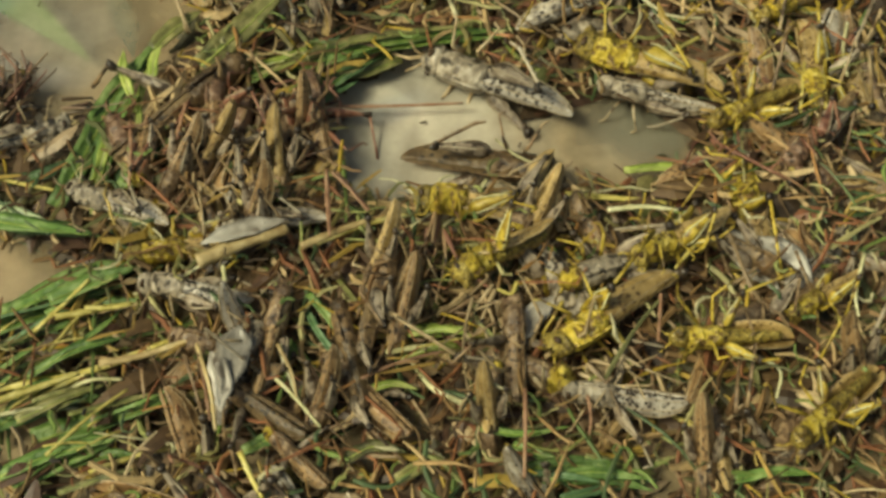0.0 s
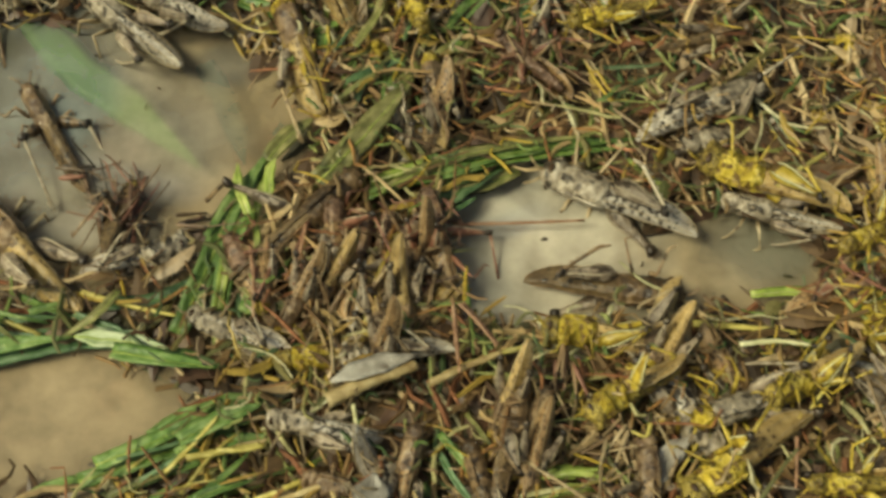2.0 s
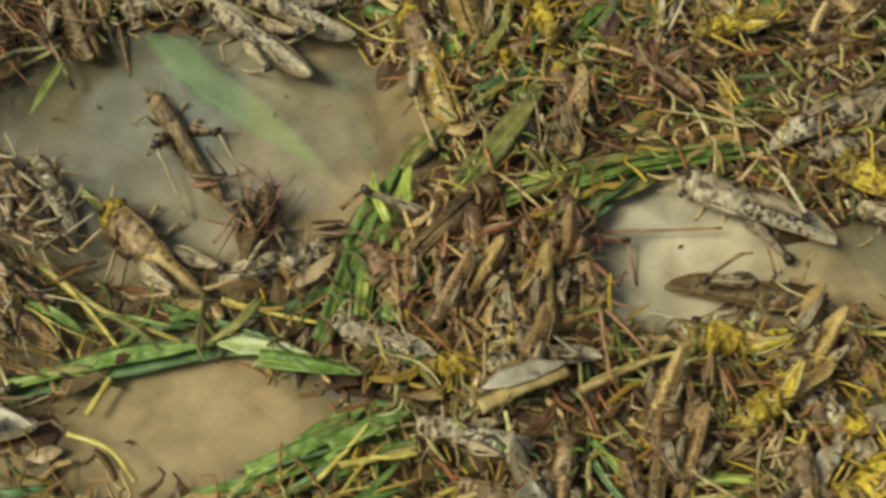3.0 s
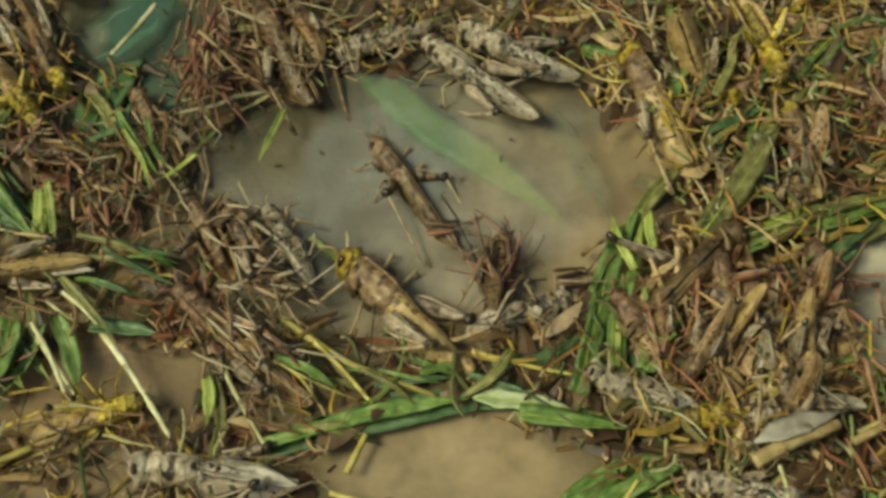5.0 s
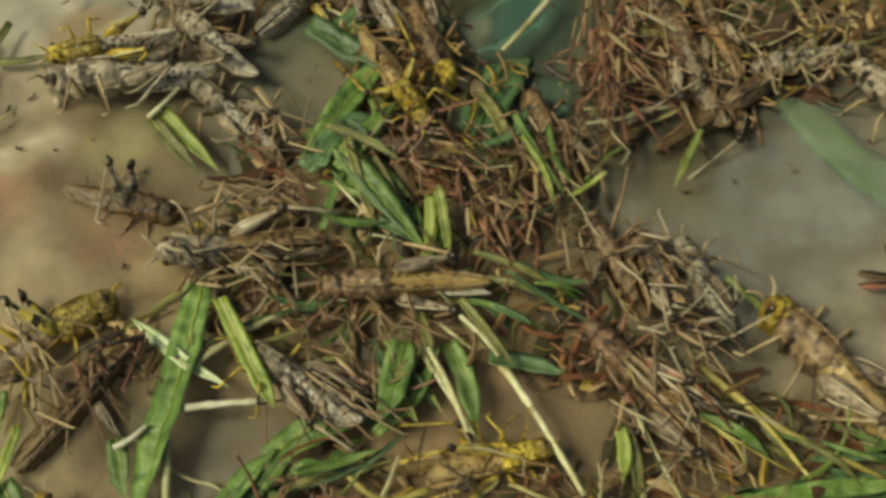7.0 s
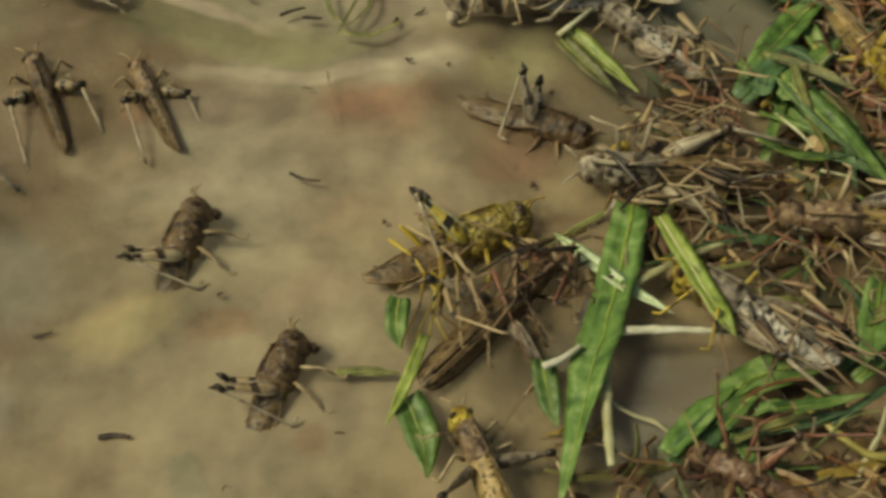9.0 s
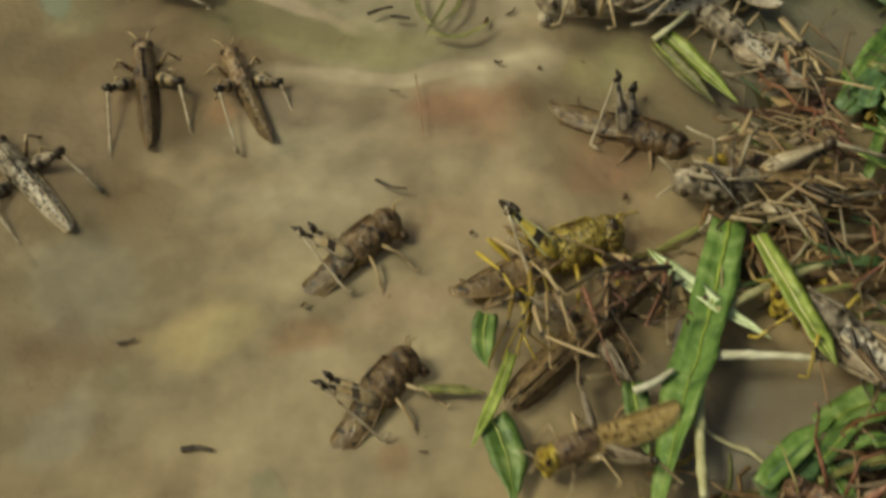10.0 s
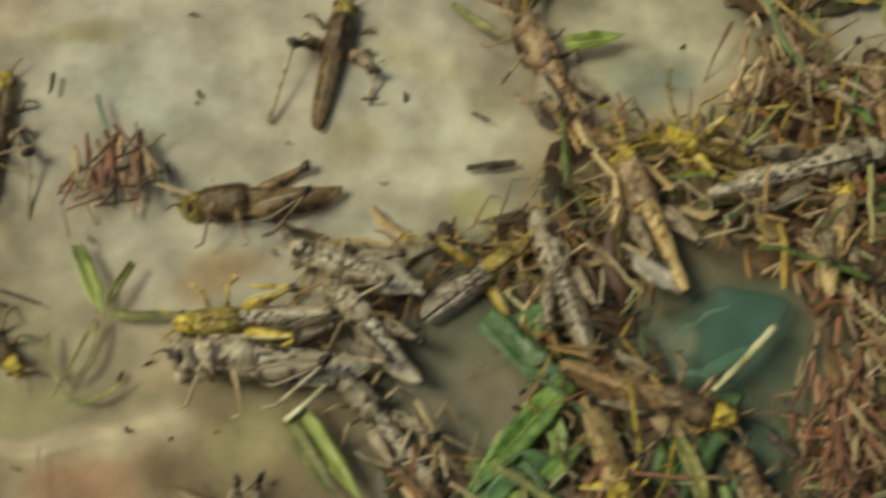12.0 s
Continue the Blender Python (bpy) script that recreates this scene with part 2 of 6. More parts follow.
def water_material():
    """Shallow muddy water: suspended silt that hides most of what lies in it, under a glossy skin with faint ripples.
    Ochre with pale patches; the pool's grey sky sheen and locusts' shade are painted."""
    m = bpy.data.materials.new("muddy_water")
    m.use_nodes = True
    n, k = m.node_tree.nodes, m.node_tree.links
    silt = n["Principled BSDF"]
    tc = n.new("ShaderNodeTexCoord")
    cloud, wave, drift = (n.new("ShaderNodeTexNoise") for _ in range(3))
    for t, s, d in ((cloud, 22, 5), (wave, 34, 3), (drift, 13, 3)):
        t.inputs["Scale"].default_value, t.inputs["Detail"].default_value = s, d
        k.new(tc.outputs["Object"], t.inputs["Vector"])
    ramp = n.new("ShaderNodeValToRGB")
    e = ramp.color_ramp.elements
    e[0].position, e[0].color = 0.36, rgb((0.19, 0.15, 0.095))
    e[1].position, e[1].color = 0.64, rgb((0.46, 0.355, 0.21))
    e.new(0.5).color = rgb((0.34, 0.265, 0.155))
    k.new(cloud.outputs[0], ramp.inputs[0])
    last = ramp.outputs[0]
    smudge = n.new("ShaderNodeTexNoise")
    smudge.inputs["Scale"].default_value, smudge.inputs["Detail"].default_value = 62, 4
    k.new(tc.outputs["Object"], smudge.inputs["Vector"])
    edge = n.new("ShaderNodeMapRange")
    edge.inputs["From Min"].default_value, edge.inputs["From Max"].default_value = 0.3, 0.7
    edge.inputs["To Min"].default_value, edge.inputs["To Max"].default_value = 0.7, 1.24
    k.new(smudge.outputs[0], edge.inputs["Value"])
    scum = n.new("ShaderNodeTexNoise")
    scum.inputs["Scale"].default_value, scum.inputs["Detail"].default_value = 80, 5
    k.new(tc.outputs["Object"], scum.inputs["Vector"])
    flake = n.new("ShaderNodeMapRange")
    flake.inputs["From Min"].default_value, flake.inputs["From Max"].default_value = 0.3, 0.7
    flake.inputs["To Min"].default_value, flake.inputs["To Max"].default_value = 0.8, 1.18
    k.new(scum.outputs[0], flake.inputs["Value"])
    both = n.new("ShaderNodeMath")
    both.operation = "MULTIPLY"
    k.new(edge.outputs[0], both.inputs[0])
    k.new(flake.outputs[0], both.inputs[1])
    warp = n.new("ShaderNodeVectorMath")
    warp.operation = "MULTIPLY_ADD"
    k.new(drift.outputs["Color"], warp.inputs[0])
    warp.inputs[1].default_value = (0.05, 0.05, 0.0)
    k.new(tc.outputs["Object"], warp.inputs[2])
    for x, y, r, soft, tone in SILT_SHADE:
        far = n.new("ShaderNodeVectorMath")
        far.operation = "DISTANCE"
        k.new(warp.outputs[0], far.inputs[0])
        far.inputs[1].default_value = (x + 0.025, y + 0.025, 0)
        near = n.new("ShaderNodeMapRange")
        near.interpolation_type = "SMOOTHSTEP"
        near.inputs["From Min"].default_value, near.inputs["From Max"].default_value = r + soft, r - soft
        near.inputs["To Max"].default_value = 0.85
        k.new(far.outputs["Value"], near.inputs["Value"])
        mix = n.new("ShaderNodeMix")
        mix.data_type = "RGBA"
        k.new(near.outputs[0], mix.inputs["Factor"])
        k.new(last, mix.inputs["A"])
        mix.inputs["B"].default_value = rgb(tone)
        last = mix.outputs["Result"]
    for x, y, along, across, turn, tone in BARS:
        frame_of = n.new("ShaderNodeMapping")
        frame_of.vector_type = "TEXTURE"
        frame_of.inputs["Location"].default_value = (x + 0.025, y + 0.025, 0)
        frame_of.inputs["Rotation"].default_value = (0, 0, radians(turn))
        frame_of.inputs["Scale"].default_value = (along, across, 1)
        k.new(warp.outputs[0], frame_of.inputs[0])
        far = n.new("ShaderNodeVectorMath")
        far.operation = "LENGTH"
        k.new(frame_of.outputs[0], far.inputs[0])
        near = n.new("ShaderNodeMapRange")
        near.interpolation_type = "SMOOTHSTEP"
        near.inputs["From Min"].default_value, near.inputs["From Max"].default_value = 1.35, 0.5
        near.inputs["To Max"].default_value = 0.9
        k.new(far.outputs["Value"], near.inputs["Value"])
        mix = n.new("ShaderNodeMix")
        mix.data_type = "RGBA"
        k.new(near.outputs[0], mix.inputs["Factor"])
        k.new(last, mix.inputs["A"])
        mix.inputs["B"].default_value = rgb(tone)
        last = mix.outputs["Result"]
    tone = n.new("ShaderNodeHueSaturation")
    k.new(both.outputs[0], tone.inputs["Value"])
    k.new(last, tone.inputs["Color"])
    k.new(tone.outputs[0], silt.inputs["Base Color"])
    silt.inputs["Roughness"].default_value = 0.07
    silt.inputs["IOR"].default_value = 1.33
    bump = n.new("ShaderNodeBump")
    bump.inputs["Strength"].default_value, bump.inputs["Distance"].default_value = 0.3, 0.002
    k.new(wave.outputs[0], bump.inputs["Height"])
    k.new(bump.outputs[0], silt.inputs["Normal"])
    clear = n.new("ShaderNodeBsdfTransparent")
    mix = n.new("ShaderNodeMixShader")
    mix.inputs[0].default_value = 0.6
    k.new(clear.outputs[0], mix.inputs[1])
    k.new(silt.outputs[0], mix.inputs[2])
    k.new(mix.outputs[0], n["Material Output"].inputs[0])
    return m


SILT_SHADE, BARS = [], []


def silt_shade_patch(x, y, radius, soft, *tone):
    """A patch of silt, painted sky sheen or painted shade on the water: place, radius, softness, colour."""
    SILT_SHADE.append((x, y, radius, soft, tone))


# Grey-blue tone: the sky's reflection painted onto the still pool.
silt_shade_patch(-0.179, 0.060, 0.055, 0.030, .215, .235, .225)
silt_shade_patch(-0.005, -0.011, 0.042, 0.022, .7, .65, .53)
silt_shade_patch(-0.402, 0.194, 0.085, 0.035, .66, .63, .53)
silt_shade_patch(-0.345, 0.168, 0.030, 0.012, .74, .72, .58)
silt_shade_patch(-0.159, -0.053, 0.030, 0.012, .52, .40, .25)
silt_shade_patch(-0.479, -0.028, 0.050, 0.030, .40, .34, .19)
silt_shade_patch(-0.328, 0.109, 0.030, 0.012, .16, .155, .125)
silt_shade_patch(-0.285, -0.012, 0.045, 0.020, .36, .25, .15)
silt_shade_patch(-0.345, -0.017, 0.020, 0.010, .27, .24, .19)
silt_shade_patch(-0.348, 0.089, 0.020, 0.015, .27, .25, .2)
silt_shade_patch(-0.476, -0.009, 0.035, 0.020, .46, .37, .2)
silt_shade_patch(-0.501, -0.021, 0.030, 0.020, .27, .23, .16)
silt_shade_patch(-0.250, 0.126, 0.030, 0.015, .055, .115, .088)
silt_shade_patch(-0.343, -0.018, 0.020, 0.008, .28, .25, .2)
silt_shade_patch(-0.474, 0.066, 0.010, 0.007, .56, .48, .34)
silt_shade_patch(-0.456, 0.070, 0.010, 0.007, .56, .48, .34)
silt_shade_patch(-0.438, 0.076, 0.010, 0.007, .58, .5, .36)
silt_shade_patch(-0.418, 0.081, 0.010, 0.007, .56, .48, .34)
silt_shade_patch(-0.460, 0.056, 0.012, 0.008, .34, .25, .16)
silt_shade_patch(-0.440, 0.061, 0.012, 0.008, .36, .25, .16)
silt_shade_patch(-0.421, 0.065, 0.012, 0.008, .36, .25, .16)
silt_shade_patch(-0.480, 0.089, 0.022, 0.012, .27, .25, .14)
silt_shade_patch(-0.453, 0.089, 0.018, 0.010, .29, .27, .15)
# Brown shadow around the drifting locusts, painted into the water's colour.
silt_shade_patch(-0.534, 0.059, 0.030, 0.015, .2, .15, .09)
silt_shade_patch(-0.446, -0.015, 0.030, 0.020, .5, .42, .27)
silt_shade_patch(-0.473, 0.022, 0.025, 0.015, .48, .4, .26)
silt_shade_patch(-0.406, 0.044, 0.025, 0.015, .47, .38, .25)
silt_shade_patch(-0.458, -0.055, 0.030, 0.020, .46, .38, .25)
# Painted shadow by the same locusts, a little wider.
silt_shade_patch(-0.526, 0.054, 0.035, 0.020, .22, .17, .1)
silt_shade_patch(-0.510, -0.003, 0.035, 0.020, .27, .22, .14)
silt_shade_patch(-0.380, 0.079, 0.030, 0.015, .22, .18, .11)
silt_shade_patch(-0.260, 0.091, 0.030, 0.015, .09, .11, .08)
silt_shade_patch(-0.309, 0.122, 0.040, 0.020, .14, .16, .11)
silt_shade_patch(-0.285, 0.224, 0.028, 0.012, .62, .6, .46)
silt_shade_patch(-0.220, 0.234, 0.015, 0.010, .6, .56, .46)
silt_shade_patch(-0.419, 0.066, 0.012, 0.010, .42, .25, .16)
silt_shade_patch(-0.477, 0.046, 0.012, 0.008, .4, .25, .14)
silt_shade_patch(-0.426, 0.066, 0.014, 0.008, .38, .25, .16)
silt_shade_patch(-0.420, 0.078, 0.008, 0.006, .55, .48, .34)
silt_shade_patch(-0.405, 0.084, 0.008, 0.006, .55, .48, .34)
# Painted shadow between the drifting locusts.
silt_shade_patch(-0.498, 0.040, 0.030, 0.020, .25, .18, .105)
silt_shade_patch(-0.260, 0.120, 0.018, 0.012, .085, .125, .095)
# More of the pool's painted sky reflection.
silt_shade_patch(-0.195, 0.062, 0.030, 0.020, .215, .235, .225)
silt_shade_patch(-0.427, -0.016, 0.030, 0.020, .5, .41, .27)
silt_shade_patch(-0.122, 0.045, 0.022, 0.015, .4, .36, .28)
silt_shade_patch(0.071, -0.020, 0.014, 0.008, .2, .195, .155)
silt_shade_patch(-0.452, 0.040, 0.026, 0.018, .53, .46, .32)
silt_shade_patch(-0.449, 0.096, 0.020, 0.014, .5, .45, .31)
# Two dark patches paint the shade beneath the drifting locusts.
silt_shade_patch(-0.478, 0.064, 0.013, 0.009, .2, .14, .085)
silt_shade_patch(-0.513, 0.066, 0.013, 0.010, .22, .16, .1)
# Reddish reflection beneath a floating locust, painted on.
silt_shade_patch(-0.378, 0.053, 0.012, 0.008, .27, .17, .1)


def silt_shade_bar(x, y, along, across, turn, *tone):
    """A long cloud or ridge of silt, painted sky sheen or painted shade: middle, half sizes, turn in degrees, colour.
    """
    BARS.append((x, y, along, across, turn, tone))


silt_shade_bar(-0.4594, 0.0848, 0.0291, 0.0077, 10, 0.32, 0.3, 0.16)
silt_shade_bar(-0.5309, 0.0800, 0.0138, 0.0066, 16, 0.32, 0.28, 0.17)
silt_shade_bar(-0.4427, 0.0756, 0.0357, 0.0036, 17, 0.66, 0.56, 0.4)
# Shade below the pale ridge, painted as a grey-brown band.
silt_shade_bar(-0.4594, 0.0582, 0.0155, 0.0065, 10, 0.3, 0.24, 0.17)
silt_shade_bar(-0.4246, 0.0655, 0.0126, 0.0058, 12, 0.44, 0.25, 0.16)
silt_shade_bar(-0.4742, -0.0123, 0.0134, 0.0077, 21, 0.58, 0.46, 0.24)
silt_shade_bar(-0.4820, 0.0357, 0.0247, 0.0065, 5, 0.42, 0.33, 0.21)
silt_shade_bar(-0.4800, 0.0943, 0.0234, 0.0024, -8, 0.64, 0.52, 0.38)
silt_shade_bar(-0.5123, 0.0825, 0.0146, 0.0044, 29, 0.34, 0.25, 0.16)
silt_shade_bar(-0.4920, 0.1327, 0.0163, 0.0037, 36, 0.66, 0.57, 0.42)
silt_shade_bar(-0.4768, 0.1142, 0.0241, 0.0045, 2, 0.5, 0.42, 0.29)
silt_shade_bar(-0.4791, 0.1976, 0.0124, 0.0060, 43, 0.68, 0.59, 0.44)
silt_shade_bar(-0.3941, 0.1342, 0.0152, 0.0062, 21, 0.46, 0.33, 0.2)
silt_shade_bar(-0.4033, 0.1644, 0.0129, 0.0109, 29, 0.56, 0.53, 0.42)
silt_shade_bar(-0.3515, 0.1675, 0.0160, 0.0100, 43, 0.64, 0.62, 0.5)
silt_shade_bar(-0.3248, 0.1577, 0.0091, 0.0050, 70, 0.5, 0.5, 0.28)
silt_shade_bar(-0.3247, 0.1026, 0.0136, 0.0086, -36, 0.24, 0.22, 0.17)
# Shadowed water over sunken stuff beyond the pool, painted dark.
silt_shade_bar(-0.2029, 0.0776, 0.0267, 0.0180, 12, 0.12, 0.11, 0.07)
# Two bluish bars that paint sky reflection into the pool.
silt_shade_bar(-0.1591, 0.0610, 0.0180, 0.0194, -2, 0.27, 0.305, 0.29)
silt_shade_bar(-0.1865, 0.0643, 0.0157, 0.0134, 7, 0.24, 0.265, 0.25)
silt_shade_bar(-0.1436, 0.0038, 0.0220, 0.0108, -16, 0.42, 0.38, 0.31)
silt_shade_bar(-0.1350, 0.0277, 0.0208, 0.0084, -17, 0.44, 0.41, 0.36)
silt_shade_bar(-0.0986, 0.0723, 0.0149, 0.0093, -19, 0.17, 0.16, 0.13)
silt_shade_bar(-0.0078, 0.0033, 0.0120, 0.0071, 11, 0.62, 0.6, 0.53)
silt_shade_bar(0.0772, -0.0207, 0.0154, 0.0091, 3, 0.2, 0.2, 0.15)
silt_shade_bar(0.0468, -0.0322, 0.0097, 0.0055, -26, 0.62, 0.48, 0.29)
silt_shade_bar(-0.4301, 0.1870, 0.0246, 0.0172, 2, 0.6, 0.6, 0.52)
# Grey-green shadow on the near left water, painted in.
silt_shade_bar(-0.5078, -0.0061, 0.0161, 0.0130, -17, 0.33, 0.3, 0.22)
silt_shade_bar(-0.4923, -0.0280, 0.0082, 0.0060, -26, 0.36, 0.31, 0.2)
silt_shade_bar(-0.4693, -0.0119, 0.0068, 0.0063, 14, 0.56, 0.47, 0.26)
silt_shade_bar(-0.4309, -0.0007, 0.0127, 0.0067, 17, 0.52, 0.4, 0.27)
silt_shade_bar(-0.5002, -0.0378, 0.0080, 0.0062, 41, 0.38, 0.36, 0.27)
silt_shade_bar(-0.4095, 0.0279, 0.0277, 0.0090, 7, 0.5, 0.39, 0.25)
silt_shade_bar(-0.4561, 0.1990, 0.0136, 0.0056, 21, 0.44, 0.41, 0.25)
silt_shade_bar(-0.3738, 0.1811, 0.0100, 0.0112, 80, 0.5, 0.46, 0.31)
silt_shade_bar(-0.3525, 0.2088, 0.0194, 0.0079, -6, 0.66, 0.6, 0.42)
silt_shade_bar(-0.3276, 0.1957, 0.0078, 0.0096, -6, 0.44, 0.41, 0.28)
silt_shade_bar(-0.3274, 0.1591, 0.0081, 0.0071, 59, 0.52, 0.51, 0.28)
silt_shade_bar(-0.2859, 0.2069, 0.0147, 0.0078, 12, 0.3, 0.33, 0.27)
silt_shade_bar(-0.2531, 0.1384, 0.0141, 0.0101, 41, 0.08, 0.16, 0.13)
silt_shade_bar(-0.2717, 0.1289, 0.0066, 0.0082, -14, 0.26, 0.27, 0.19)
silt_shade_bar(-0.4052, 0.1105, 0.0118, 0.0098, -156, 0.5, 0.44, 0.3)
silt_shade_bar(-0.3875, 0.0842, 0.0089, 0.0061, -12, 0.3, 0.26, 0.13)
# Brown shade at the left end, painted into the water.
silt_shade_bar(-0.5289, 0.0370, 0.0171, 0.0181, 26, 0.28, 0.21, 0.14)
# The small reddish bars below floating locusts paint their soft shadow and reflection.
silt_shade_bar(-0.4821, 0.0518, 0.0068, 0.0051, 1, 0.36, 0.22, 0.13)
silt_shade_bar(-0.5401, 0.0863, 0.0070, 0.0058, 24, 0.22, 0.27, 0.2)
silt_shade_bar(-0.3794, 0.0480, 0.0093, 0.0045, 9, 0.36, 0.22, 0.14)
silt_shade_bar(-0.3848, 0.0820, 0.0115, 0.0073, -8, 0.36, 0.32, 0.17)
silt_shade_bar(-0.3785, 0.0876, 0.0112, 0.0080, -32, 0.34, 0.31, 0.17)
# Reddish painted shadows below the two locusts floating on their sides.
silt_shade_bar(-0.4500, -0.0119, 0.0086, 0.0057, 28, 0.42, 0.28, 0.17)
silt_shade_bar(-0.4278, -0.0404, 0.0058, 0.0050, 36, 0.42, 0.29, 0.18)
silt_shade_bar(-0.3296, -0.0092, 0.0128, 0.0096, -10, 0.22, 0.19, 0.145)
silt_shade_bar(-0.2598, -0.0082, 0.0142, 0.0087, 5, 0.28, 0.2, 0.13)


def litter_material(name, tones):
    """Chopped straw, leaf and leg bits, each in one of the litter's colours."""
    m = bpy.data.materials.new(name)
    m.use_nodes = True
    n, k = m.node_tree.nodes, m.node_tree.links
    out = n["Principled BSDF"]
    geo = n.new("ShaderNodeNewGeometry")
    ramp = n.new("ShaderNodeValToRGB")
    ramp.color_ramp.interpolation = "CONSTANT"
    e = ramp.color_ramp.elements
    e[0].color = rgb(tones[0])
    e[1].position, e[1].color = 1 / len(tones), rgb(tones[1])
    for i, c in enumerate(tones[2:], 2):
        e.new(i / len(tones)).color = rgb(c)
    k.new(geo.outputs["Random Per Island"], ramp.inputs[0])
    tc, grain = n.new("ShaderNodeTexCoord"), n.new("ShaderNodeTexNoise")
    grain.inputs["Scale"].default_value, grain.inputs["Detail"].default_value = 500, 4
    k.new(tc.outputs["Object"], grain.inputs["Vector"])
    val = n.new("ShaderNodeMapRange")
    val.inputs["To Min"].default_value, val.inputs["To Max"].default_value = 0.5, 1.5
    k.new(grain.outputs[0], val.inputs["Value"])
    hsv = n.new("ShaderNodeHueSaturation")
    k.new(val.outputs[0], hsv.inputs["Value"])
    k.new(ramp.outputs[0], hsv.inputs["Color"])
    k.new(hsv.outputs[0], out.inputs["Base Color"])
    out.inputs["Roughness"].default_value = 0.5
    return m


M["litter"] = litter_material("litter", [(0.0618, 0.0338, 0.0168), (0.154, 0.0846, 0.0378), (0.278, 0.169, 0.0756), (0.103, 0.0611, 0.0269), (0.412, 0.282, 0.134), (0.154, 0.132, 0.0462), (0.556, 0.414, 0.227), (0.206, 0.0846, 0.042), (0.0927, 0.0987, 0.0319), (0.371, 0.254, 0.0588), (0.35, 0.254, 0.151), (0.185, 0.113, 0.0504), (0.474, 0.338, 0.168), (0.0927, 0.047, 0.0252)])
M["strands"] = litter_material("grass_strands", [(0.1, 0.15, 0.04), (0.17, 0.24, 0.06), (0.06, 0.1, 0.035), (0.28, 0.3, 0.1), (0.13, 0.13, 0.05), (0.4, 0.36, 0.16), (0.2, 0.13, 0.06), (0.5, 0.46, 0.27), (0.08, 0.12, 0.05)])
M["straw"] = litter_material("straw_scraps", [(0.475, 0.344, 0.172), (0.342, 0.224, 0.0936), (0.57, 0.447, 0.265), (0.437, 0.31, 0.0468), (0.285, 0.258, 0.0936), (0.399, 0.172, 0.078), (0.522, 0.378, 0.125), (0.285, 0.172, 0.0858), (0.228, 0.232, 0.0702)])
M["legs"] = litter_material("loose_legs", [(0.247, 0.0986, 0.0424), (0.398, 0.198, 0.0694), (0.493, 0.342, 0.054), (0.19, 0.0986, 0.0424), (0.474, 0.307, 0.139), (0.0948, 0.054, 0.027), (0.322, 0.135, 0.0655), (0.417, 0.27, 0.0771), (0.284, 0.171, 0.0694), (0.132, 0.0721, 0.0309)])
M["shins"] = litter_material("shed_legs", [(0.27, 0.2, 0.13), (0.14, 0.1, 0.062), (0.38, 0.3, 0.18), (0.06, 0.044, 0.03), (0.22, 0.135, 0.08), (0.48, 0.41, 0.27), (0.3, 0.19, 0.11), (0.09, 0.068, 0.045), (0.3, 0.26, 0.1)])
M["crumbs"] = litter_material("dark_crumbs", [(0.02, 0.014, 0.01), (0.035, 0.023, 0.015), (0.05, 0.033, 0.02), (0.028, 0.024, 0.018)])
# Dark tones that paint shade into the heap's gaps; floating specks share them.
M["dark_bits"] = litter_material("rotting_mat", [(0.045, 0.028, 0.015), (0.075, 0.043, 0.022), (0.11, 0.066, 0.032), (0.05, 0.043, 0.018), (0.08, 0.04, 0.022), (0.14, 0.088, 0.046)])
M["mud"], M["water"] = ground_material(), water_material()


# ---- mesh helpers ----
def finish(bm, name, mats, smooth=True):
    bmesh.ops.recalc_face_normals(bm, faces=bm.faces)
    for f in bm.faces:
        f.smooth = smooth
    mesh = bpy.data.meshes.new(name)
    bm.to_mesh(mesh)
    bm.free()
    for mat in mats if isinstance(mats, (list, tuple)) else [mats]:
        mesh.materials.append(M[mat])
    return mesh


def part(name, bm, mats, parent, label=""):
    ob = new(name, finish(bm, name, mats))
    ob.parent = parent
    return tagged(ob, label)


def tube(bm, pts, radii, sides=6, flat=1.0, slot=0, slots=None):
    """A closed tube through the points with a radius at each; flat squeezes it upright, slots give a material to each stretch."""
    pts = [Vector(p) for p in pts]
    rings = []
    for i, p in enumerate(pts):
        d = (pts[min(i + 1, len(pts) - 1)] - pts[max(i - 1, 0)]).normalized()
        ref = Vector((0, 0, 1)) if abs(d.z) < 0.9 else Vector((1, 0, 0))
        s = d.cross(ref).normalized()
        u = s.cross(d)
        rings.append([bm.verts.new(p + radii[i] * (math.cos(a) * s + flat * math.sin(a) * u)) for a in (2 * math.pi * j / sides for j in range(sides))])
    for a, b in zip(rings, rings[1:]):
        for j in range(sides):
            bm.faces.new((a[j], a[(j + 1) % sides], b[(j + 1) % sides], b[j])).material_index = slots[rings.index(a)] if slots else slot
    bm.faces.new(rings[0][::-1]).material_index = slot
    bm.faces.new(rings[-1]).material_index = slot


def ball(bm, centre, size, slot=0, u=8, v=6):
    made = bmesh.ops.create_uvsphere(bm, u_segments=u, v_segments=v, radius=1.0, matrix=Matrix.Translation(centre) @ Matrix.Diagonal((*size, 1)))
    for vert in made["verts"]:
        for f in vert.link_faces:
            f.material_index = slot


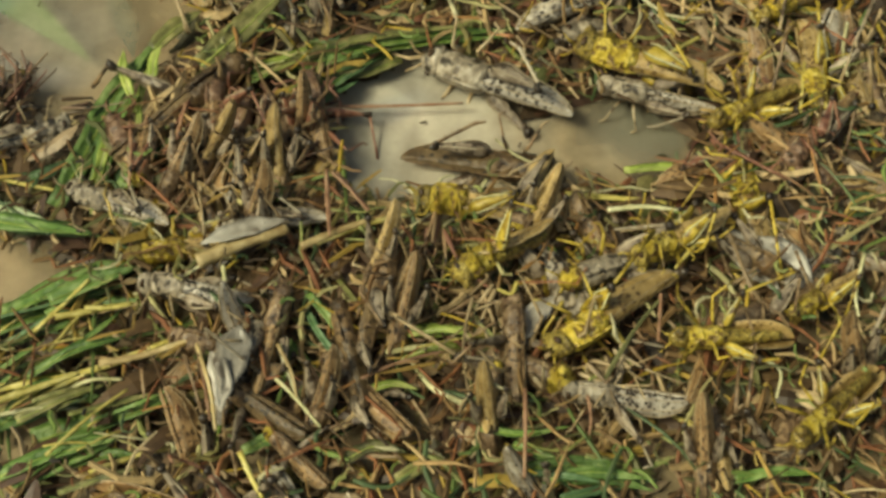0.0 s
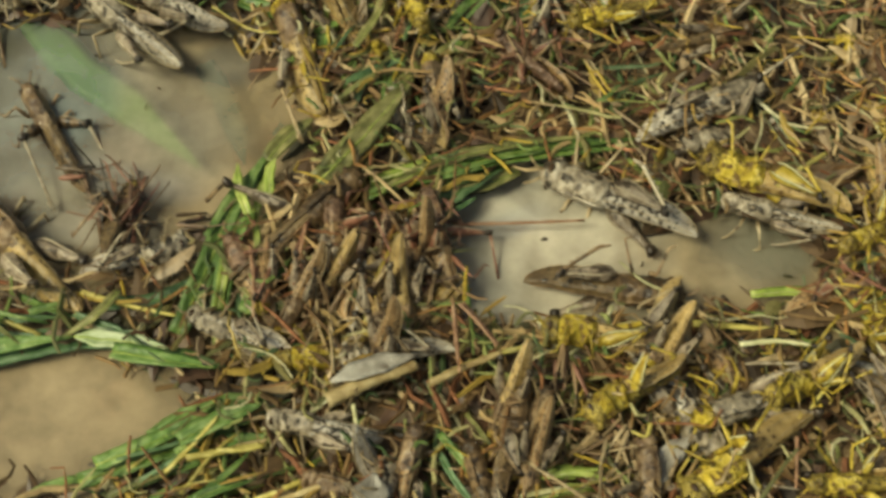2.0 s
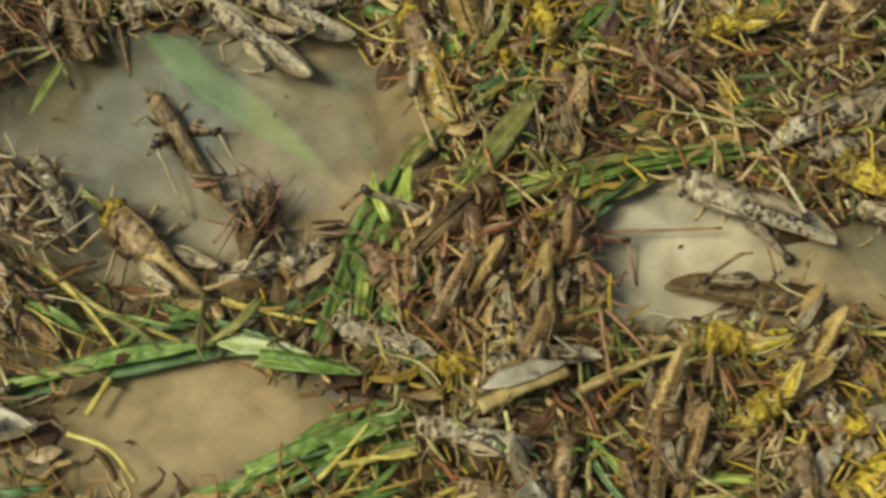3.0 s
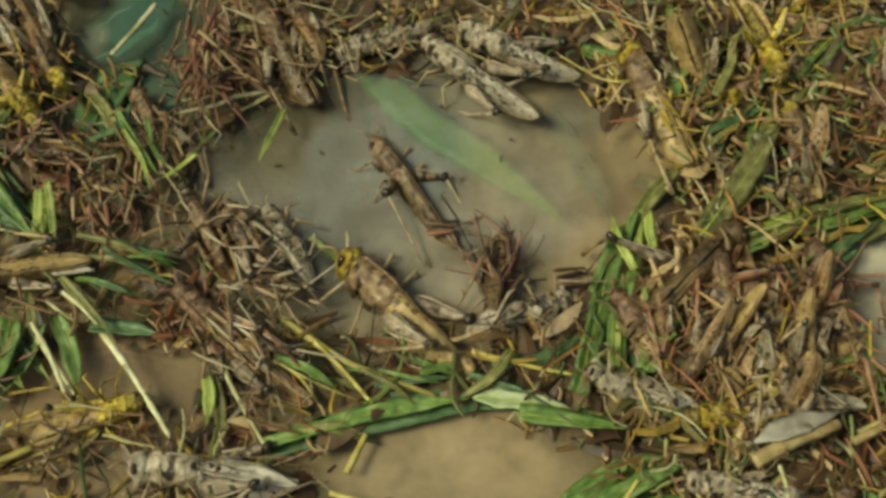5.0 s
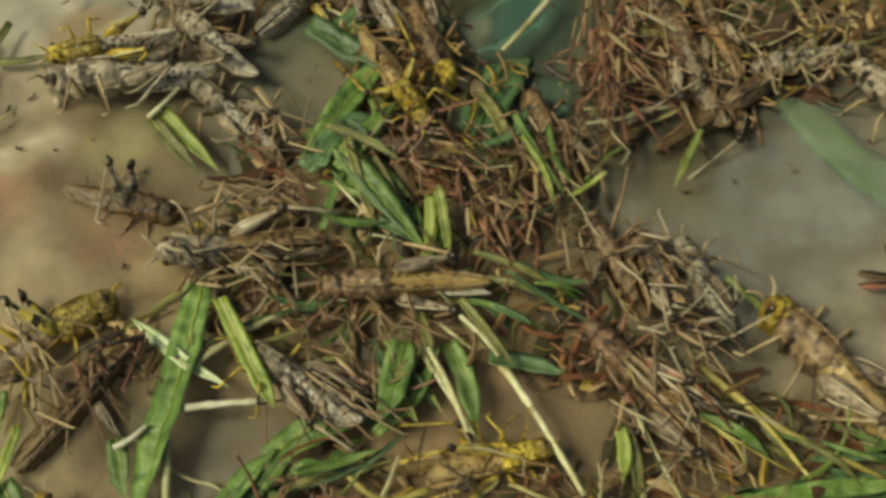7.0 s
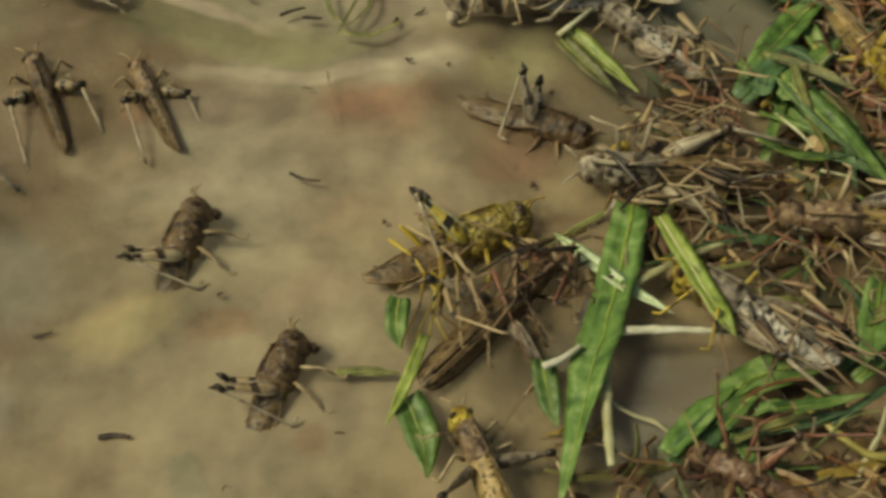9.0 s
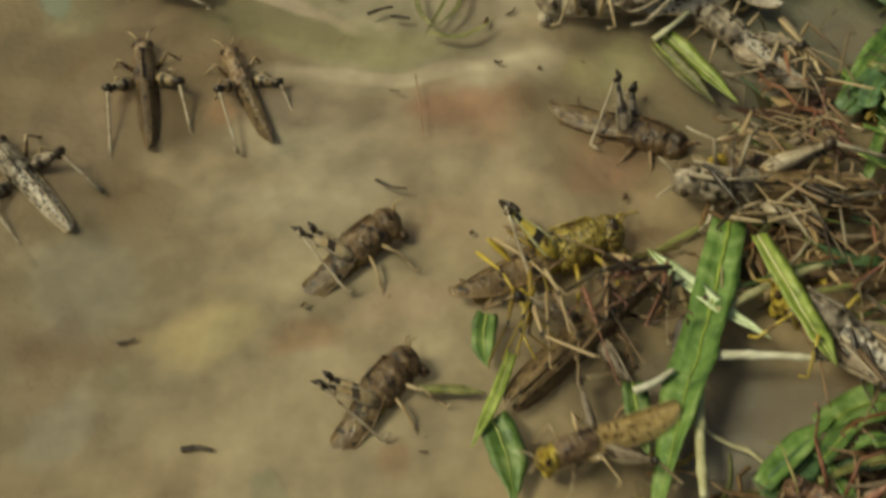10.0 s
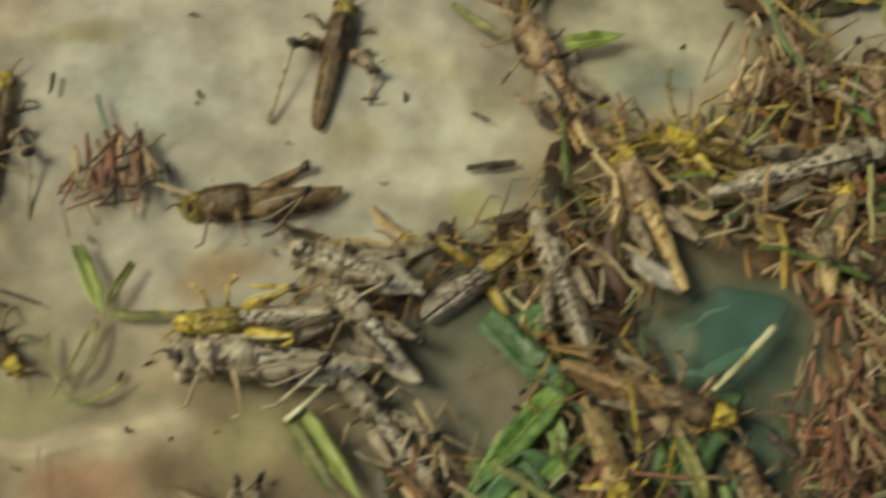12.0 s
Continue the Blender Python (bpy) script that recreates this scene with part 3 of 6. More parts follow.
def curve(pts, steps):
    """A smooth line through the points."""
    p = [Vector(q) for q in pts]
    if len(p) == 2:
        return [p[0].lerp(p[1], i / steps) for i in range(steps + 1)]
    p = [2 * p[0] - p[1]] + p + [2 * p[-1] - p[-2]]
    out = []
    spans = len(p) - 3
    for i in range(steps + 1):
        s = i / steps * spans
        a = min(int(s), spans - 1)
        f = s - a
        p0, p1, p2, p3 = p[a:a + 4]
        out.append(0.5 * (2 * p1 + (p2 - p0) * f + (2 * p0 - 5 * p1 + 4 * p2 - p3) * f * f + (3 * p1 - p0 - 3 * p2 + p3) * f ** 3))
    return out


# ---- ground and water ----
def sheet(name, z, half, fine, cells, relief, mat, label):
    """One sheet to the horizon, finely divided where the locusts lie."""
    xs = [-half, -60, -8, -2] + [-1.0 + 1.6 * i / cells for i in range(cells + 1)] + [2, 8, 60, half]
    ys = [-half, -60, -8, -2] + [-0.5 + 1.2 * i / fine for i in range(fine + 1)] + [2, 8, 60, half]
    verts = []
    for y in ys:
        for x in xs:
            near = max(0.0, 1 - max(abs(x + 0.2) - 0.7, abs(y - 0.1) - 0.5, 0) / 0.5)
            verts.append((x, y, z + near * relief(x, y)))
    w = len(xs)
    faces = [(r * w + c, r * w + c + 1, r * w + w + c + 1, r * w + w + c) for r in range(len(ys) - 1) for c in range(w - 1)]
    mesh = bpy.data.meshes.new(name)
    mesh.from_pydata(verts, [], faces)
    mesh.polygons.foreach_set("use_smooth", [True] * len(faces))
    mesh.materials.append(M[mat])
    return tagged(new(name, mesh), label, name, kind="structure")


def mud_relief(x, y):
    v = Vector((x, y, 0))
    return 0.006 * noise.noise(v * 14) + 0.0025 * noise.noise(v * 45)


def water_relief(x, y):
    v = Vector((x, y, 3))
    return 0.0006 * noise.noise(v * 40)


sheet("ground", -0.009, 4000, 120, 160, mud_relief, "mud", "wet tan and ochre mud under shallow water")
sheet("water", 0.0, 3990, 120, 160, water_relief, "water", "shallow brown muddy water with silt and faint ripples")


# ---- locusts ----
# Each locust is modelled one unit long, its head towards +x, and scaled to its length.
LOOKS = {
    "grey": ("wing_grey", "shell_grey", "shell_grey", "leg_pale", "grey speckled locust with mottled wings and pale legs"),
    "tan": ("wing_tan", "shell_brown", "shell_yellow", "leg_pale", "tan-winged locust with a brown and yellow body"),
    "ochre": ("wing_grey", "shell_grey", "shell_yellow", "leg_yellow", "grey-winged locust with an ochre yellow head"),
    "fawn": ("wing_tan", "shell_brown", "shell_brown", "leg_pale", "fawn-winged locust with a dark brown body"),
    "brown": ("wing_brown", "shell_brown", "shell_brown", "leg_brown", "brown wet locust with spotted wings"),
    "olive": ("wing_olive", "shell_dark", "shell_dark", "leg_brown", "dark olive locust with wet wings"),
    "yellow": ("wing_tan", "shell_wasp", "shell_yellow", "leg_yellow", "bright yellow locust with tan wings"),
    "wasp": ("wing_grey", "shell_wasp", "shell_wasp", "leg_yellow", "yellow and black marked locust with grey wings"),
    "hornet": ("wing_olive", "shell_yellow", "shell_wasp", "leg_yellow", "dark-winged locust with yellow and black body, half afloat"),
    "dusky": ("wing_olive", "shell_dark", "shell_dark", "leg_brown", "dark-winged locust with a yellow-marked head in shallow water"),
    "dun": ("wing_olive", "shell_dark", "shell_brown", "leg_pale", "grey-brown locust afloat with pale shins and black knees"),
    "drowsy": ("wing_olive", "shell_wasp", "shell_dark", "leg_pale", "dark olive locust afloat on its side with black-banded raised legs"),
    "pepper": ("wing_olive", "shell_grey", "shell_grey", "leg_ivory", "black and white speckled locust with dark olive wings"),
    "saffron": ("wing_brown", "shell_brown", "shell_yellow", "leg_brown", "brown-winged locust with a yellow head swimming in the puddle"),
    "striped": ("wing_olive", "shell_brown", "shell_brown", "leg_brown", "slim dark-striped locust with brown legs afloat"),
    "red": ("wing_brown", "shell_red", "shell_red", "leg_red", "reddish brown locust with tangled legs"),
}


# what the head and the saddle of the thorax are made of, where they differ
HEADS = {"dusky": "shell_wasp", "yellow": "shell_wasp", "tan": "shell_yellow", "ochre": "shell_yellow", "wasp": "shell_yellow", "saffron": "shell_yellow"}
SADDLES = {"tan": "shell_brown", "ochre": "shell_grey", "saffron": "shell_brown", "wasp": "shell_wasp"}


def wing_mesh(bm, side, spread):
    """A folded fore wing: a long, thin, slightly vaulted blade that roofs the back."""
    nx, ny, th = 14, 4, 0.006
    tops, lows = [], []
    for i in range(nx + 1):
        s = math.sin(i / nx * math.pi / 2) ** 1.25
        x = 0.24 - 0.82 * s
        width = 0.155 * max(0.02, math.sin(math.pi * min(1, 0.16 + s * 0.84))) ** 0.5 * (0.8 + 0.2 * s)
        tip = max(0.0, 1 - s ** 7) ** 0.5
        slim = (1 - 0.45 * s * s) * tip
        row_t, row_l = [], []
        for j in range(ny + 1):
            f = j / ny
            across = width * f
            y = side * (0.0012 + 0.052 * slim * math.sin(f * 1.35) + across * 0.16 * tip + spread * s * (0.10 + 0.5 * f * tip))
            z = 0.108 - 0.06 * s - (width * 0.95) * f * (0.35 + 0.65 * f) + 0.004 * math.sin(9 * f + 20 * s)
            row_t.append(bm.verts.new((x - spread * 0.1 * f, y, z)))
            row_l.append(bm.verts.new((x - spread * 0.1 * f, y - side * th * 0.5, z - th)))
        tops.append(row_t)
        lows.append(row_l)
    for i in range(nx):
        for j in range(ny):
            bm.faces.new((tops[i][j], tops[i + 1][j], tops[i + 1][j + 1], tops[i][j + 1]))
            bm.faces.new((lows[i][j + 1], lows[i + 1][j + 1], lows[i + 1][j], lows[i][j]))
        for j in (0, ny):
            bm.faces.new((tops[i][j], lows[i][j], lows[i + 1][j], tops[i + 1][j]))
    for j, first, last, r, slot in ((4, 1, nx - 1, 0.0045, 1), (3, 1, nx - 2, 0.003, 1), (1, 0, nx - 2, 0.003, 1)):
        run = [tops[i][j].co + Vector((0, side * 0.001, 0.0)) for i in range(first, last + 1)]
        tube(bm, run, [r] * len(run), 4, 1.0, slot=slot)
    for i in (0, nx):
        for j in range(ny):
            bm.faces.new((tops[i][j], tops[i][j + 1], lows[i][j + 1], lows[i][j]))


def hind_points(pose_name, side):
    """Hip, knee and foot of a jumping leg in the given posture."""
    hip = Vector((0.03, side * 0.07, -0.02))
    if pose_name == "rest":
        knee = Vector((-0.36, side * 0.135, 0.12))
        foot = Vector((-0.10, side * 0.19, -0.075))
    elif pose_name == "kick":
        knee = Vector((-0.33, side * 0.20, 0.04))
        foot = Vector((-0.74, side * 0.16, -0.05))
    elif pose_name == "trail":
        knee = Vector((-0.02, side * 0.21, 0.11))
        foot = Vector((-0.56, side * 0.27, -0.04))
    elif pose_name == "float":
        hip = Vector((0.05, side * 0.06, 0.0))
        knee = Vector((-0.03, 0.09, 0.25)) if side > 0 else Vector((-0.13, -0.1, 0.29))
        foot = Vector((-0.18, 0.14, 0.05)) if side > 0 else Vector((-0.16, -0.12, -0.12))
    elif pose_name == "drift":
        hip = Vector((0.1, side * 0.08, 0.0))
        knee = Vector((-0.04 + 0.03 * side, side * 0.23, 0.1))
        foot = Vector((-0.52 - 0.06 * side, side * 0.26, -0.03))
    elif pose_name == "curl":
        knee = Vector((-0.16 + 0.05 * side, side * 0.24, -0.20))
        foot = Vector((-0.42 - 0.1 * side, side * 0.30, -0.42))
    else:
        knee = Vector((-0.12 - 0.06 * side, side * 0.40, 0.10))
        foot = Vector((-0.42 + 0.12 * side, side * 0.47, -0.06))
    return hip, knee, foot


def build_locust(look_name, pose_name):
    wing_mat, body_mat, front_mat, leg_mat, label = LOOKS[look_name]
    top = tagged(new("locust"), label, "locust", "locusts in the puddle")
    # abdomen in overlapping rings
    bm = bmesh.new()
    pts, radii = [], []
    for i in range(9):
        x = 0.10 - i * 0.062
        r = 0.068 - 0.0042 * i
        pts += [(x, 0, -0.004 * i), (x - 0.05, 0, -0.004 * i - 0.002)]
        radii += [r * 0.92, r * 1.03]
    pts.append((-0.47, 0, -0.038))
    radii.append(0.012)
    tube(bm, pts, radii, 10, 1.08)
    part("abdomen", bm, body_mat, top)
    # thorax with its saddle
    bm = bmesh.new()
    tube(bm, [(0.03, 0, 0.0), (0.06, 0, 0.005), (0.13, 0, 0.008), (0.2, 0, 0.01), (0.27, 0, 0.008), (0.345, 0, 0.004), (0.37, 0, 0.0)], [0.05, 0.074, 0.082, 0.077, 0.079, 0.075, 0.05], 12, 1.22)
    tube(bm, [(0.02, 0, 0.103), (0.1, 0, 0.118), (0.2, 0, 0.115), (0.33, 0, 0.106), (0.36, 0, 0.09)], [0.004, 0.011, 0.01, 0.012, 0.004], 5, 0.8)
    part("thorax", bm, SADDLES.get(look_name, front_mat), top)
    # head with eyes
    bm = bmesh.new()
    tube(bm, [(0.335, 0, 0.0), (0.36, 0, 0.002), (0.41, 0, 0.0), (0.455, 0, -0.008), (0.485, 0, -0.02), (0.497, 0, -0.03)], [0.045, 0.067, 0.071, 0.063, 0.042, 0.013], 12, 1.35)
    tube(bm, [(0.42, 0, -0.08), (0.45, 0, -0.105), (0.455, 0, -0.125)], [0.045, 0.04, 0.015], 8, 1.0)
    head = part("head", bm, HEADS.get(look_name, front_mat), top)
    for side in (-1, 1):
        bm = bmesh.new()
        ball(bm, (0.435, side * 0.055, 0.035), (0.026, 0.02, 0.036))
        part("eye", bm, "eye_dark", head)
        bm = bmesh.new()
        tube(bm, curve([(0.48, side * 0.02, 0.02), (0.53, side * 0.05, 0.06), (0.59, side * 0.09, 0.05)], 5), [0.009, 0.008, 0.008, 0.007, 0.006, 0.004], 5)
        part("antenna", bm, leg_mat, head)
    for side in (-1, 1):
        bm = bmesh.new()
        wing_mesh(bm, side, {"rest": 0.008, "trail": 0.03, "float": 0.01, "drift": 0.01}.get(pose_name, 0.1))
        part("wing", bm, [wing_mat, "leg_brown" if wing_mat == "wing_olive" else "vein_pale"], top)
        hip, knee, foot = hind_points(pose_name, side)
        bm = bmesh.new()
        stops = (0, 0.07, 0.2, 0.34, 0.48, 0.6, 0.72, 0.84, 0.93)
        girths = (0.014, 0.031, 0.041, 0.039, 0.032, 0.025, 0.019, 0.015, 0.014)
        line = [hip.lerp(knee, f) for f in stops]
        banded = pose_name in ("float", "drift") or look_name == "hornet"
        tube(bm, line, girths, 10, 1.3, slots=(0, 0, 0, 1, 0, 0, 1, 0) if banded else None)
        tube(bm, [hip.lerp(knee, 0.88), hip.lerp(knee, 0.95), knee, knee.lerp(foot, 0.05)], [0.018, 0.03, 0.032, 0.015] if pose_name not in ("float", "drift") else [0.02, 0.038, 0.044, 0.018], 8, 1.0, slot=1)
        d = (knee - hip).normalized()
        across = d.cross(Vector((0, 0, 1))).normalized()
        over = across.cross(d)
        out = across * (1 if across.y * side > 0 else -1)
        for sign in (-1, 1):
            run = [p + over * (sign * 1.12 * r) + out * (0.6 * r) for p, r in zip(line[1:8], girths[1:8])]
            tube(bm, run, [0.004, 0.006, 0.007, 0.007, 0.006, 0.005, 0.004], 5, 1.0, slot=2)
        thigh = part("hind_thigh", bm, [{"grey": "thigh_grey", "ochre": "thigh_grey", "fawn": "thigh_grey", "tan": "thigh_grey", "saffron": "thigh_grey", "brown": "thigh_grey", "olive": "thigh_grey"}.get(look_name, leg_mat), "knee_dark", "grass_pale" if look_name in ("yellow", "wasp", "hornet") else "leg_ivory"], top)
        bm = bmesh.new()
        line = [knee.lerp(foot, f) for f in (0, 0.3, 0.6, 1.0)]
        toe = foot + Vector((0.075, side * 0.012, -0.008))
        tube(bm, line + [foot.lerp(toe, 0.5), toe], [0.012, 0.01, 0.01, 0.012, 0.009, 0.006], 6)
        for s in (0.35, 0.5, 0.65, 0.8, 0.92):
            at = knee.lerp(foot, s)
            tube(bm, [at, at + Vector((-0.022, side * 0.016, -0.004))], [0.005, 0.001], 4)
        part("hind_shin", bm, "leg_ivory" if pose_name in ("drift", "float") or look_name in ("grey", "ochre") else leg_mat, thigh)
        for x, reach, fore in ((0.26, 0.15, 0.10), (0.14, 0.18, -0.08)):
            if pose_name in ("kick", "splay", "trail"):
                reach, fore = reach * 1.15, fore * 1.3
            bm = bmesh.new()
            root = Vector((x, side * 0.07, -0.06))
            mid = Vector((x + fore * 0.3, side * (0.07 + reach * 0.6), 0.07))
            end = Vector((x + fore, side * (0.07 + reach), -0.085))
            if pose_name == "curl":
                mid = Vector((x + 0.09 + fore, side * 0.22, -0.18))
                end = Vector((x + 0.02 + 2.2 * fore, side * 0.26, -0.42))
            if pose_name == "float":
                mid = Vector((x + 0.5 * fore, side * 0.11, -0.14))
                end = Vector((x - 0.05 + fore, side * 0.12, -0.27))
            tube(bm, [root, root.lerp(mid, 0.5), mid, mid.lerp(end, 0.5), end, end + Vector((0.045, side * 0.02, -0.003))], [0.014, 0.015, 0.011, 0.009, 0.008, 0.006], 6)
            part("leg", bm, leg_mat, top)
    return top


BUILT, SPOTS = {}, []


def locust(look_name, pose_name, x, y, z, heading, length, roll=0, pitch=0, girth=1.3):
    """Places a locust by the middle of its body; the length is that from head to wing tip."""
    SPOTS.append((x, y))
    m = pose(x, y, z, 0, 0, heading) @ pose(0, 0, 0, roll, pitch, 0)
    size = length / 1.08
    m = m @ pose(0.04 * size, 0, 0)
    key = (look_name, pose_name)
    if key not in BUILT:
        BUILT[key] = build_locust(look_name, pose_name)
        BUILT[key].matrix_basis = m @ Matrix.Diagonal((size, size * girth, size * girth, 1))
        return BUILT[key]
    src = BUILT[key]
    ob = copy_thing(src, m)
    ob.scale = (size, size * girth, size * girth)
    ob.animation_data_clear()
    return ob


# ---- grass ----
GRASS = {"green": "fresh green grass leaf lying on the puddle", "deep": "dark green wet grass leaf in the puddle", "lime": "yellow-green grass leaf lying on the puddle", "olive": "olive withered grass leaf in the puddle",
         "yellow": "yellowed round straw lying over the litter", "pale": "pale dry round straw lying over litter", "white": "whitish dry straw stalk over green leaves", "straw": "thick tan split straw on the heap",
         "russet": "thin russet brown stalk across the water", "silted": "green grass leaf under a film of silt", "drowned": "dark grass leaf drowned in muddy water",
         "char": "small blackened scrap of stalk floating on the water", "bleached": "bleached whitish green grass leaf lying across litter", "husk": "pale torn locust wing lying in the litter"}
ROUND = ("yellow", "straw", "pale", "white", "russet", "char")


def blade(look_name, half_width, *pts):
    """A grass leaf (a keeled, tapering strip with a midrib) or a round stalk through the points."""
    steps = 16
    line = curve(pts, steps)
    bm = bmesh.new()
    if look_name in ROUND:
        tube(bm, line, [half_width * (1 - 0.35 * i / steps) * (1.25 if i % 7 == 5 else 1) for i in range(steps + 1)], 7, 0.75)
        return tagged(new("straw", finish(bm, "straw", "grass_" + look_name)), GRASS[look_name], "straw", "cut grass and straw")
    rows, ribs = [], []
    flat = 0.0 if look_name in ("silted", "drowned") else 1.0
    twist = flat * 0.5 * noise.noise(line[0] * 90)
    for i, p in enumerate(line):
        d = (line[min(i + 1, steps)] - line[max(i - 1, 0)]).normalized()
        s = Vector((d.y, -d.x, 0)).normalized()
        f = i / steps
        w = half_width * min(1.0, 0.1 + 3.5 * f if look_name in ("bleached", "husk") else 0.8 + f, 0.08 + 2.6 * (1 - f)) * (1 + 0.14 * noise.noise(p * 160))
        up = Vector((0, 0, 1))
        lean = twist + flat * 0.5 * noise.noise(p * 60)
        s2, u2 = s * math.cos(lean) + up * math.sin(lean), up * math.cos(lean) - s * math.sin(lean)
        wob = s * (0.12 * half_width * noise.noise(p * 300))
        rows.append([bm.verts.new(p + wob + s2 * (w * a) + u2 * (w * b)) for a, b in ((-1, 0.34 * flat), (-0.5, 0.08), (0, -0.10), (0.5, 0.12), (1, 0.36 * flat), (0.5, 0.0), (0, -0.22), (-0.5, -0.04))])
        ribs.append(p + wob + u2 * (w * -0.06))
    for a, b in zip(rows, rows[1:]):
        for j in range(8):
            bm.faces.new((a[j], a[(j + 1) % 8], b[(j + 1) % 8], b[j]))
    bm.faces.new(rows[0][::-1])
    bm.faces.new(rows[-1])
    if look_name == "husk":
        return tagged(new("loose_wing", finish(bm, "loose_wing", "grass_husk")), GRASS[look_name], "insect wing", "torn wings in the litter")
    leaf = tagged(new("grass_leaf", finish(bm, "grass_leaf", "grass_" + look_name)), GRASS[look_name], "grass leaf", "cut grass and straw")
    if look_name in ("silted", "drowned"):
        return leaf
    bm = bmesh.new()
    tube(bm, ribs, [half_width * 0.10 * (1.1 - i / steps) for i in range(steps + 1)], 5)
    part("midrib", bm, {"lime": "grass_pale", "silted": "grass_silted", "drowned": "grass_drowned", "deep": "grass_green"}.get(look_name, "grass_lime"), leaf, "paler midrib")
    return leaf


# ---- torn legs ----
LEG_SHAPES = {}


def leg_shape(mat, bend):
    """A torn jumping leg, some 25 mm long when stretched: thick thigh, dark knee and a thin shin bent at the knee."""
    if (mat, bend) not in LEG_SHAPES:
        bm = bmesh.new()
        knee = Vector((0.0115, 0, 0.0012))
        turn = radians(bend)
        foot = knee + Vector((0.0135 * math.cos(turn), 0.0135 * math.sin(turn), -0.0015))
        line = [knee * f for f in (0, 0.1, 0.3, 0.55, 0.8, 0.94)]
        tube(bm, line, [0.0004, 0.0007, 0.00085, 0.00068, 0.00045, 0.0004], 7, 1.2)
        tube(bm, [knee * 0.88, knee * 0.97, knee, knee.lerp(foot, 0.06)], [0.0004, 0.00055, 0.0005, 0.0004], 6, 1.0, slot=1)
        tube(bm, [knee, knee.lerp(foot, 0.4), knee.lerp(foot, 0.85), foot, foot + Vector((0.001, 0.0015, 0))], [0.0004, 0.00036, 0.0004, 0.00034, 0.0002], 6)
        LEG_SHAPES[(mat, bend)] = finish(bm, "leg", [mat, "knee_dark"])
    return LEG_SHAPES[(mat, bend)]


TANGLES = {"red": (["leg_red", "leg_red", "leg_red", "leg_brown", "leg_pale"], "bunch of reddish locust legs tangled together"),
           "brown": (["leg_brown", "leg_brown", "leg_red", "leg_pale"], "bunch of brown locust legs tangled together"),
           "pale": (["leg_pale", "leg_pale", "leg_brown", "vein_pale"], "bunch of pale straw-brown locust legs"),
           "gold": (["leg_yellow", "leg_yellow", "leg_pale", "leg_brown"], "bunch of yellow-brown locust legs tangled together"),
           "dark": (["shell_dark", "leg_red", "knee_dark", "shell_red"], "wet dark reddish bunch of locust legs in the water"),
           "barred": (["knee_dark", "leg_ivory", "leg_brown", "shell_dark", "leg_ivory"], "bunch of dark and pale banded locust legs")}


def leg_tangle(tint, count, x, y, z, heading, length, width):
    """Loose legs that fan out from a root at the given place."""
    rnd = random.Random(round(x * 9000) + round(y * 7000))
    mats, label = TANGLES[tint]
    top = tagged(new("leg_tangle"), label, "locust legs", "bunches of torn legs")
    top.matrix_basis = pose(x, y, z, 0, 0, heading)
    for i in range(round(count * 0.8)):
        ob = new("leg", leg_shape(mats[i % len(mats)], rnd.choice((-75, -40, -15, 20, 45, 120))))
        ob.parent = top
        side, along = rnd.uniform(-0.5, 0.5) * width, rnd.uniform(0, max(0.002, length - 0.014))
        ob.matrix_basis = pose(along, side, rnd.uniform(0.0, 0.005), rnd.uniform(-70, 70), rnd.gauss(2, 9), rnd.gauss(0, 20) + 900 * side)
        fat = rnd.uniform(0.6, 0.95)
        ob.scale = (rnd.uniform(0.75, 1.1), fat, fat)
        tagged(ob)
    return top


# ---- litter ----
CLEAR = []


def open_patch(x, y, along, across, turn):
    """A patch of open water or bare mud: middle, half sizes along and across, turn in degrees."""
    CLEAR.append((x, y, along, across, turn))


open_patch(-0.151, 0.051, 0.065, 0.041, -6)
open_patch(0.000, -0.012, 0.032, 0.025, -6)
open_patch(0.047, -0.023, 0.040, 0.014, -6)
open_patch(-0.159, -0.053, 0.033, 0.014, -6)
open_patch(-0.156, 0.043, 0.075, 0.044, -5)
open_patch(-0.297, -0.007, 0.028, 0.010, -5)
open_patch(-0.253, -0.015, 0.023, 0.009, -5)
open_patch(-0.170, -0.045, 0.024, 0.008, -5)
open_patch(-0.375, 0.091, 0.032, 0.015, -2)
open_patch(-0.369, 0.049, 0.014, 0.022, -2)
open_patch(-0.340, -0.012, 0.017, 0.015, -2)
open_patch(-0.267, -0.010, 0.020, 0.010, -2)
open_patch(-0.345, -0.017, 0.011, 0.010, 6)
open_patch(-0.374, 0.086, 0.022, 0.023, 5)
open_patch(-0.328, 0.109, 0.015, 0.023, 8)
open_patch(-0.254, 0.129, 0.021, 0.015, 8)
open_patch(-0.288, 0.218, 0.035, 0.022, 9)
open_patch(-0.346, 0.176, 0.030, 0.027, 8)
open_patch(-0.275, 0.152, 0.010, 0.014, 8)
open_patch(-0.239, 0.125, 0.009, 0.018, 8)
open_patch(-0.254, 0.091, 0.015, 0.009, 8)
open_patch(-0.266, 0.139, 0.016, 0.010, 8)
open_patch(-0.220, 0.230, 0.011, 0.010, 9)
open_patch(-0.363, 0.221, 0.021, 0.012, 9)
open_patch(-0.339, 0.198, 0.026, 0.022, 8)
open_patch(-0.276, 0.220, 0.018, 0.010, 8)
open_patch(-0.254, 0.131, 0.022, 0.013, 8)


